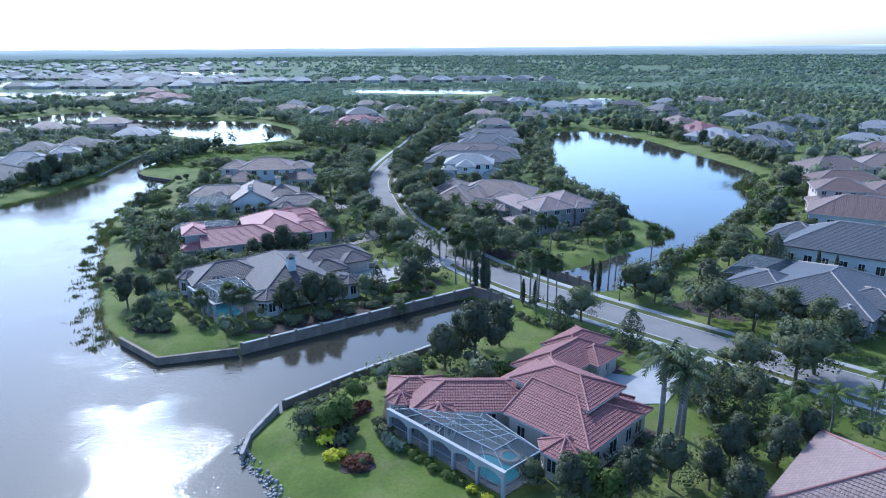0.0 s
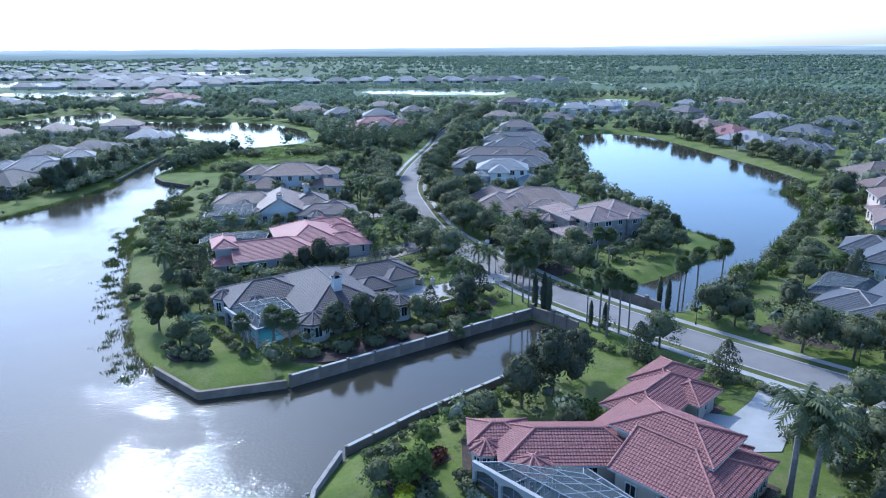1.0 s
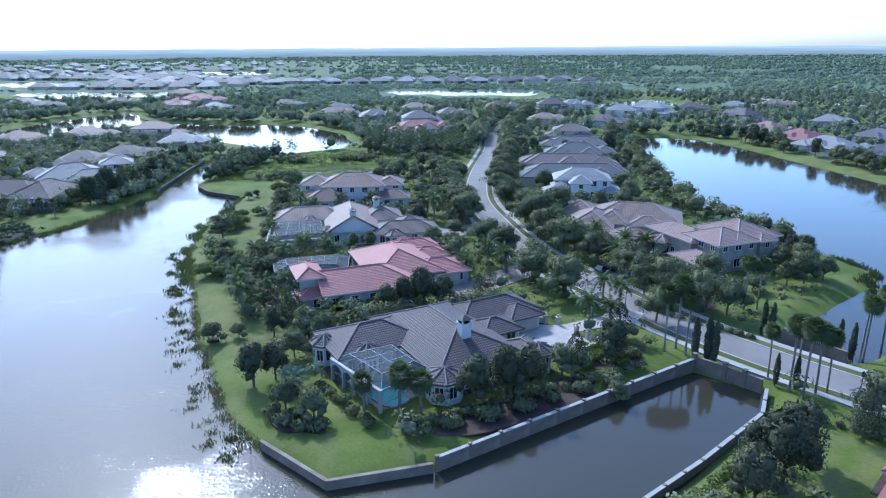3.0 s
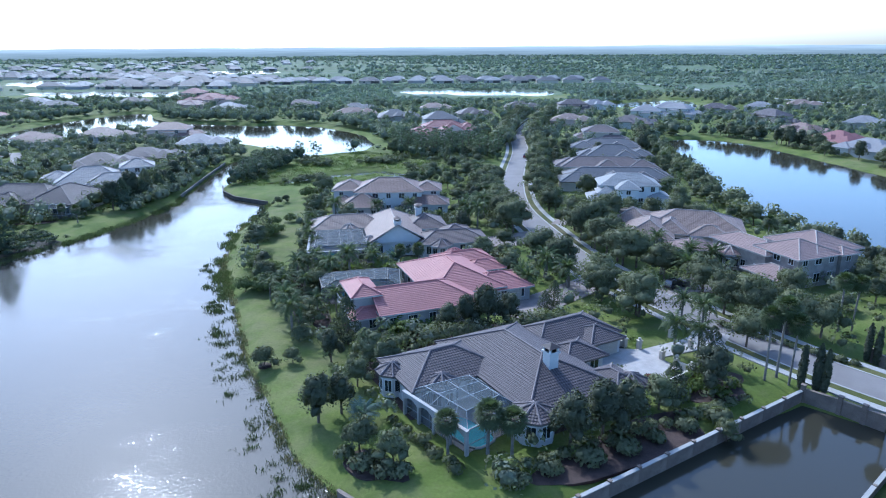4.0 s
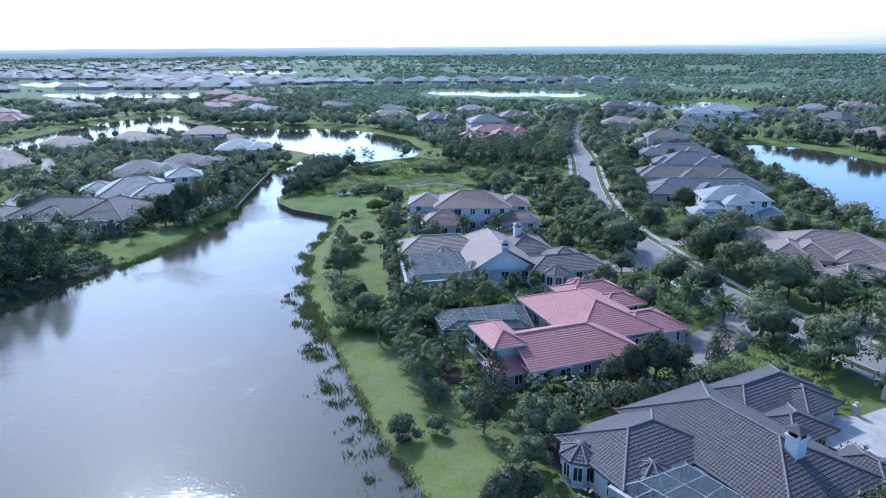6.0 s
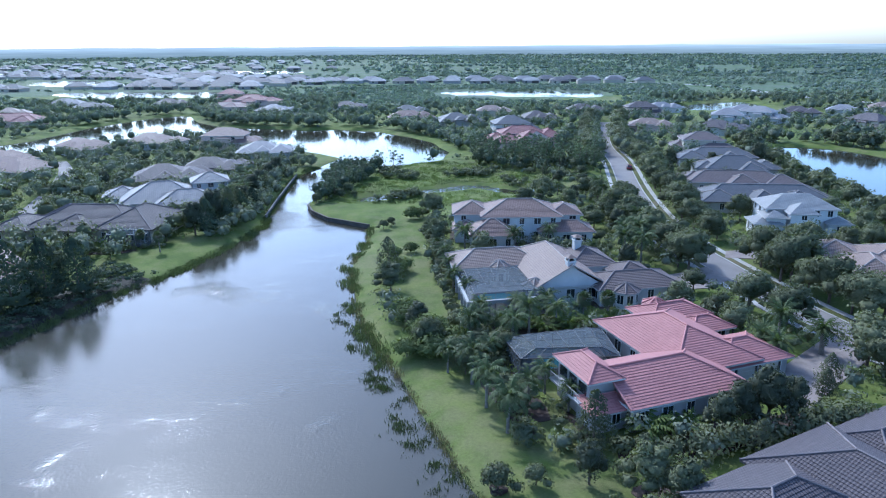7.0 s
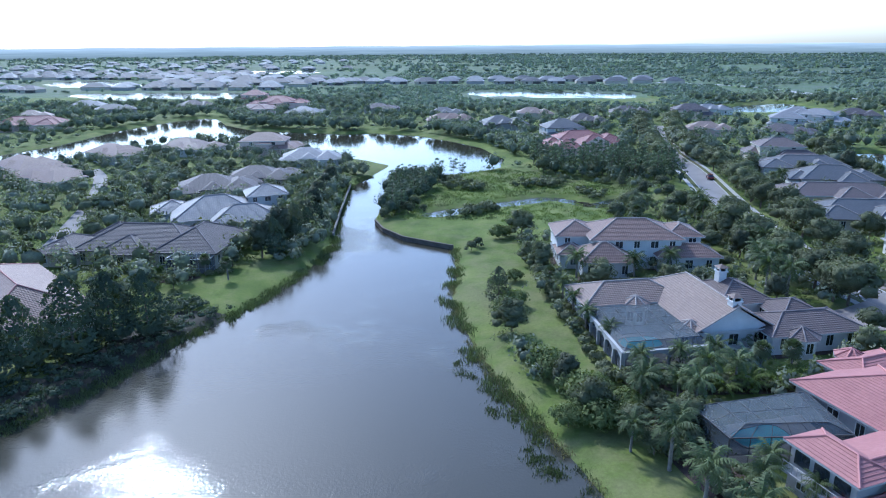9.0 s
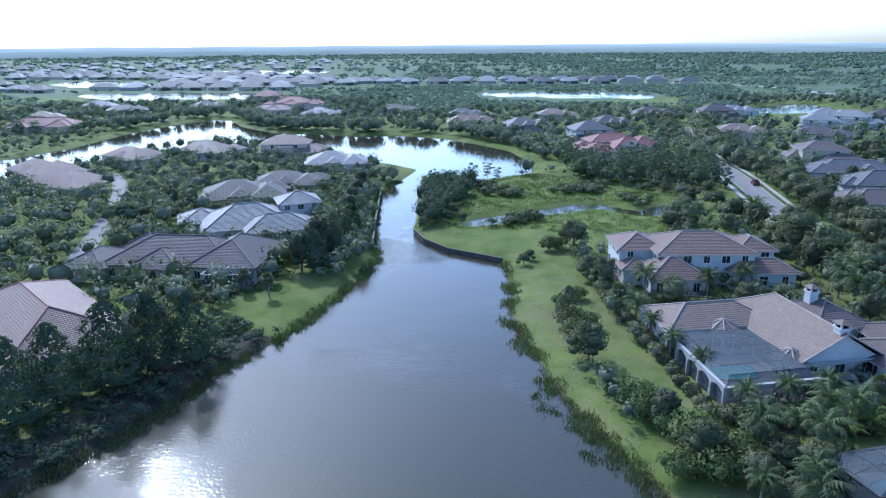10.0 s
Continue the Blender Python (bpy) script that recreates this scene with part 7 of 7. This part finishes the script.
# ---- walls along the canal, bridge, paths ----
def sea_wall(points, top, label, panel=4.5, post=0.35, rise=0.25, mat=None, cap=0.08):
    wall = root("sea_wall", pose(points[0][0], points[0][1], 0), label, "wall")
    ox, oy = points[0]
    for (ax, ay), (bx, by) in zip(points[:-1], points[1:]):
        d = Vector((bx - ax, by - ay, 0))
        n = max(1, int(d.length / panel))
        turn = math.degrees(math.atan2(d.y, d.x))
        w = d.length / n
        for i in range(n):
            p = Vector((ax - ox, ay - oy, 0)) + d * (i / n)
            g = Geo()
            g.box(post / 2, w - post / 2, -0.16, 0.16, -1.2, top)
            ob = g.object("panel", mat or SEAWALL, wall)
            ob.matrix_basis = pose(p.x, p.y, 0, 0, 0, turn)
            g = Geo()
            g.box(post / 2, w - post / 2, -0.24, 0.24, top + 0.002, top + cap)
            ob = g.object("coping", CONCRETE if cap > 0.1 else (mat or SEAWALL), wall)
            ob.matrix_basis = pose(p.x, p.y, 0, 0, 0, turn)
            g = Geo()
            g.box(-post / 2, post / 2, -post / 2, post / 2, -1.2, top + rise)
            g.box(-post / 2 - 0.05, post / 2 + 0.05, -post / 2 - 0.05, post / 2 + 0.05, top + rise, top + rise + 0.08)
            ob = g.object("post", mat or SEAWALL, wall)
            ob.matrix_basis = pose(p.x, p.y, 0, 0, 0, turn)
    return wall


sea_wall([(-31.5, 94.6), (5.5, 119.4)], 1.75, "tall weathered grey-brown retaining wall along the canal", 4.4, 0.35, 0.25, None, 0.12)
sea_wall([(-52.2, 98.6), (-43.2, 91.2), (-31.8, 94.4)], 1.15, "low weathered seawall round the lawn point", 6.0, 0.3, 0.02)
sea_wall([(-21.3, 78.2), (-13, 86.2), (-2, 95.2), (9, 105.2), (12.4, 111.6)], 1.12, "retaining wall with a pale coping beside the garden", 3.0, 0.26, 0.12, None, 0.12)
sea_wall([(-23.4, 66.5), (-23.6, 70.5), (-21.8, 77.6)], 1.05, "short pale stone edge of the lawn", 3.0, 0.25, 0.02, STUCCO_STONE)
sea_wall([(-96.8, 233.6), (-109, 240.8), (-115, 248.6), (-118.2, 257)], 1.05, "dark timber bulkhead round the lawn point", 3.0, 0.25, 0.05, plain("dark_timber", (0.09, 0.075, 0.06), 0.9, 0.3, 3))
sea_wall([(-133.2, 304), (-129.2, 265), (-126.6, 243)], 1.0, "dark low bulkhead of the western bank", 4.0, 0.25, 0.05, plain("old_concrete", (0.14, 0.13, 0.115), 0.9, 0.3, 3))
sea_wall([(5.3, 119.2), (8.5, 116.2), (12.2, 112)], 2.1, "bridge headwall over the canal with stone posts", 2.4, 0.55, 0.5)
sea_wall([(20.6, 130.4), (24.4, 126), (28.4, 120.8)], 2.0, "bridge headwall over the lake inlet with stone posts", 2.4, 0.55, 0.5)
for i, (k, ring) in enumerate(DRIVES.items()):
    g = Geo()
    g.prism(ring, G - 0.3, G + 0.12)
    tagged(g.object("driveway", (CONCRETE, PAVER)[i] if i < 2 else PAVER_BROWN), ("pale" if i < 2 else "brownish") + " paved driveway beside the house", "driveway", kind="structure")


def bed(cx, cy, rx, ry, turn=0.0, mat=None, words="dark mulched planting bed", z=0.05):
    g = Geo()
    n = 22
    ring = []
    for i in range(n):
        a = 2 * math.pi * i / n
        k = 1 + 0.12 * math.sin(3 * a + cx) + 0.07 * math.sin(5 * a + cy)
        u, v = rx * k * math.cos(a), ry * k * math.sin(a)
        c, s = math.cos(radians(turn)), math.sin(radians(turn))
        ring.append((cx + u * c - v * s, cy + u * s + v * c))
    g.prism(ring, G - 0.3, G + z)
    tagged(g.object("planting_bed", mat or MULCH), words, "planting bed", kind="structure")


for b in [(-13.6, 71.5, 2.4, 4.6, 10), (-9.8, 64.2, 1.9, 1.7), (-11.2, 76, 1.8, 1.6), (-49, 103, 4.0, 2.2, -30), (-20, 107.5, 13, 3.6, 33), (-50, 126, 4, 3), (-6, 121.5, 6, 4, 30), (-68, 127.3, 0.9, 0.8),
          (-42, 137.5, 14, 3.0, 20), (-66.5, 150, 3, 13, 20), (-57, 169.5, 13, 3.0, 5), (-152, 208.6, 6, 1.6, 15), (46, 109, 6, 3, -45), (12, 143, 6, 4, 30)]:
    bed(*b)
for i, (fx, fy, a, b, turn) in enumerate(footprints[:34]):
    if i in cages:
        continue
    c, s = math.cos(radians(turn)), math.sin(radians(turn))
    g = Geo()
    ring = [(fx + u * c - v * s, fy + u * s + v * c) for u, v in ((-a - 1.1, -b - 1.1), (a + 1.1, -b - 1.1), (a + 1.1, b + 1.1), (-a - 1.1, b + 1.1))]
    g.prism(ring, G - 0.3, G + 0.012 + 0.001 * (len(scene.objects) % 20))
    tagged(g.object("planting_bed", MULCH), "dark mulched planting strip along a house", "planting bed", kind="structure")

rocks = []
rf = []
for x, y in along([(-16, 56), (-18, 60), (-22, 65), (-25, 69), (-24.5, 71.5)], 260, -1.2, 1.3, -2):
    r = rs.uniform(0.12, 0.38)
    z = float(height_at(np.array([x]), np.array([y]))[0])
    k = len(rocks)
    ring = [(r * rs.uniform(0.7, 1.2) * math.cos(i * 1.2566), r * rs.uniform(0.7, 1.2) * math.sin(i * 1.2566)) for i in range(5)]
    rocks += [(x + a, y + b, z - 0.15) for a, b in ring] + [(x + a * 0.6, y + b * 0.6, z + r * 0.6) for a, b in ring]
    rf += [(k + i, k + (i + 1) % 5, k + 5 + (i + 1) % 5, k + 5 + i) for i in range(5)] + [tuple(range(k + 5, k + 10))]
tagged(mesh_object("shore_rocks", rocks, rf, ROCK), "grey broken rock lining the shore", "rocks", kind="stuff")


# ---- gate pillars, lamps, cars, mast ----
def pillar(x, y, turn, h=1.35):
    e = root("gate_pillar", pose(x, y, G, 0, 0, turn), "pale stone gate pillar with a cap", "pillar", "gate pillars of the drive")
    g = Geo()
    g.box(-0.3, 0.3, -0.3, 0.3, -0.2, h)
    g.object("shaft", STUCCO_CREAM, e)
    g = Geo()
    g.box(-0.38, 0.38, -0.38, 0.38, h, h + 0.12)
    g.object("cap", STUCCO_CREAM, e)
    g = Geo()
    g.lathe([(0.1, h + 0.14), (0.28, h + 0.3), (0.24, h + 0.48), (0.05, h + 0.6)], 8)
    g.object("finial", STUCCO_CREAM, e)


for x, y in [(-12.4, 133.2), (-10.0, 129.6), (-14.4, 134.0), (-8.6, 127.4), (-7.2, 125.2), (-6.4, 137.4), (-4.6, 133.4)]:
    pillar(x, y, 30)


def low_wall(p0, p1, h, label):
    d = Vector((p1[0] - p0[0], p1[1] - p0[1], 0))
    e = root("garden_wall", pose(p0[0], p0[1], G, 0, 0, math.degrees(math.atan2(d.y, d.x))), label, "wall")
    g = Geo()
    g.box(0, d.length, -0.14, 0.14, -0.2, h)
    g.object("wall_body", STUCCO_CREAM, e)
    g = Geo()
    g.box(-0.03, d.length + 0.03, -0.2, 0.2, h, h + 0.1)
    g.object("coping", STUCCO_CREAM, e)


low_wall((-14.2, 134.1), (-18.5, 134.6), 0.9, "low cream garden wall beside the gate")
low_wall((-8.4, 127.1), (-7.3, 125.5), 0.9, "low cream garden wall beside the gate")
low_wall((-7.0, 125), (-12.4, 121), 0.9, "low cream garden wall beside the court")


def street_lamp(x, y):
    e = root("street_lamp", pose(x, y, G), "dark post-top street lamp", "street lamp", "street lamps")
    g = Geo()
    g.lathe([(0.16, -0.2), (0.14, 0.5), (0.06, 0.6), (0.05, 3.6)], 8)
    g.object("pole", IRON, e)
    g = Geo()
    g.lathe([(0.08, 3.6), (0.2, 3.75), (0.22, 4.2), (0.05, 4.45)], 8)
    g.object("lantern", GLASS, e)


for x, y in [(22.6, 108.2), (31.8, 113.6), (0.4, 140.2), (-9.5, 186), (-30, 226), (48.6, 96.6)]:
    street_lamp(x, y)


def build_car(x, y, turn, paint, label):
    e = root("car", pose(x, y, G + 0.13, 0, 0, turn), label, "car")
    g = Geo()
    prof = [(-2.3, 0.35), (2.25, 0.35), (2.3, 0.75), (1.3, 0.98), (-2.2, 1.0), (-2.35, 0.7)]
    for sgn in (-1, 1):
        g.face(*[(px, sgn * 0.92, pz) for px, pz in (prof if sgn < 0 else reversed(prof))])
    for (ax, az), (bx, bz) in zip(prof, prof[1:] + prof[:1]):
        g.face((ax, 0.92, az), (bx, 0.92, bz), (bx, -0.92, bz), (ax, -0.92, az))
    g.object("body", paint, e)
    g = Geo()
    base, top = [(-2.1, -0.85), (1.2, -0.85), (1.2, 0.85), (-2.1, 0.85)], [(-1.7, -0.68), (0.4, -0.68), (0.4, 0.68), (-1.7, 0.68)]
    lo, hi = [(*p, 0.99) for p in base], [(*p, 1.55) for p in top]
    for i in range(4):
        g.face(lo[i], lo[(i + 1) % 4], hi[(i + 1) % 4], hi[i])
    g.object("glazing", GLASS, e, "dark tinted glazing")
    g = Geo()
    g.box(-1.7, 0.4, -0.68, 0.68, 1.55, 1.6)
    g.object("roof_panel", paint, e)
    for px in (-1.45, 1.45):
        for py in (-0.85, 0.85):
            g = Geo()
            g.bar((px, py - 0.1, 0.2), (px, py + 0.1, 0.2), 0.34, 14)
            g.object("wheel", TYRE, e)
    return e


PAINT_DARK = plain("dark_car_paint", (0.03, 0.032, 0.036), 0.25, 0.05, spec=0.6, bump=0.0)
build_car(1.4, 160.4, 32, PAINT_DARK, "dark parked car on a paved driveway")
PAINT_RED = plain("dark_red_car_paint", (0.16, 0.025, 0.025), 0.25, 0.05, spec=0.6, bump=0.0)
build_car(-12.1, 314.4, 81, PAINT_RED, "dark red car parked along the street")
mast = root("radio_mast", pose(-1850, 3650, G + 4), "thin distant red and white lattice mast", "mast")
for i in range(7):
    g = Geo()
    for a in (0, 2.094, 4.189):
        g.bar((1.4 * math.cos(a), 1.4 * math.sin(a), i * 11), (1.4 * math.cos(a), 1.4 * math.sin(a), i * 11 + 10.9), 0.35)
        g.bar((1.4 * math.cos(a), 1.4 * math.sin(a), i * 11), (1.4 * math.cos(a + 2.094), 1.4 * math.sin(a + 2.094), i * 11 + 10.9), 0.2)
    g.object("lattice_section", plain("mast_paint", (0.5, 0.12, 0.1) if i % 2 == 0 else (0.6, 0.6, 0.6), 0.6), mast)
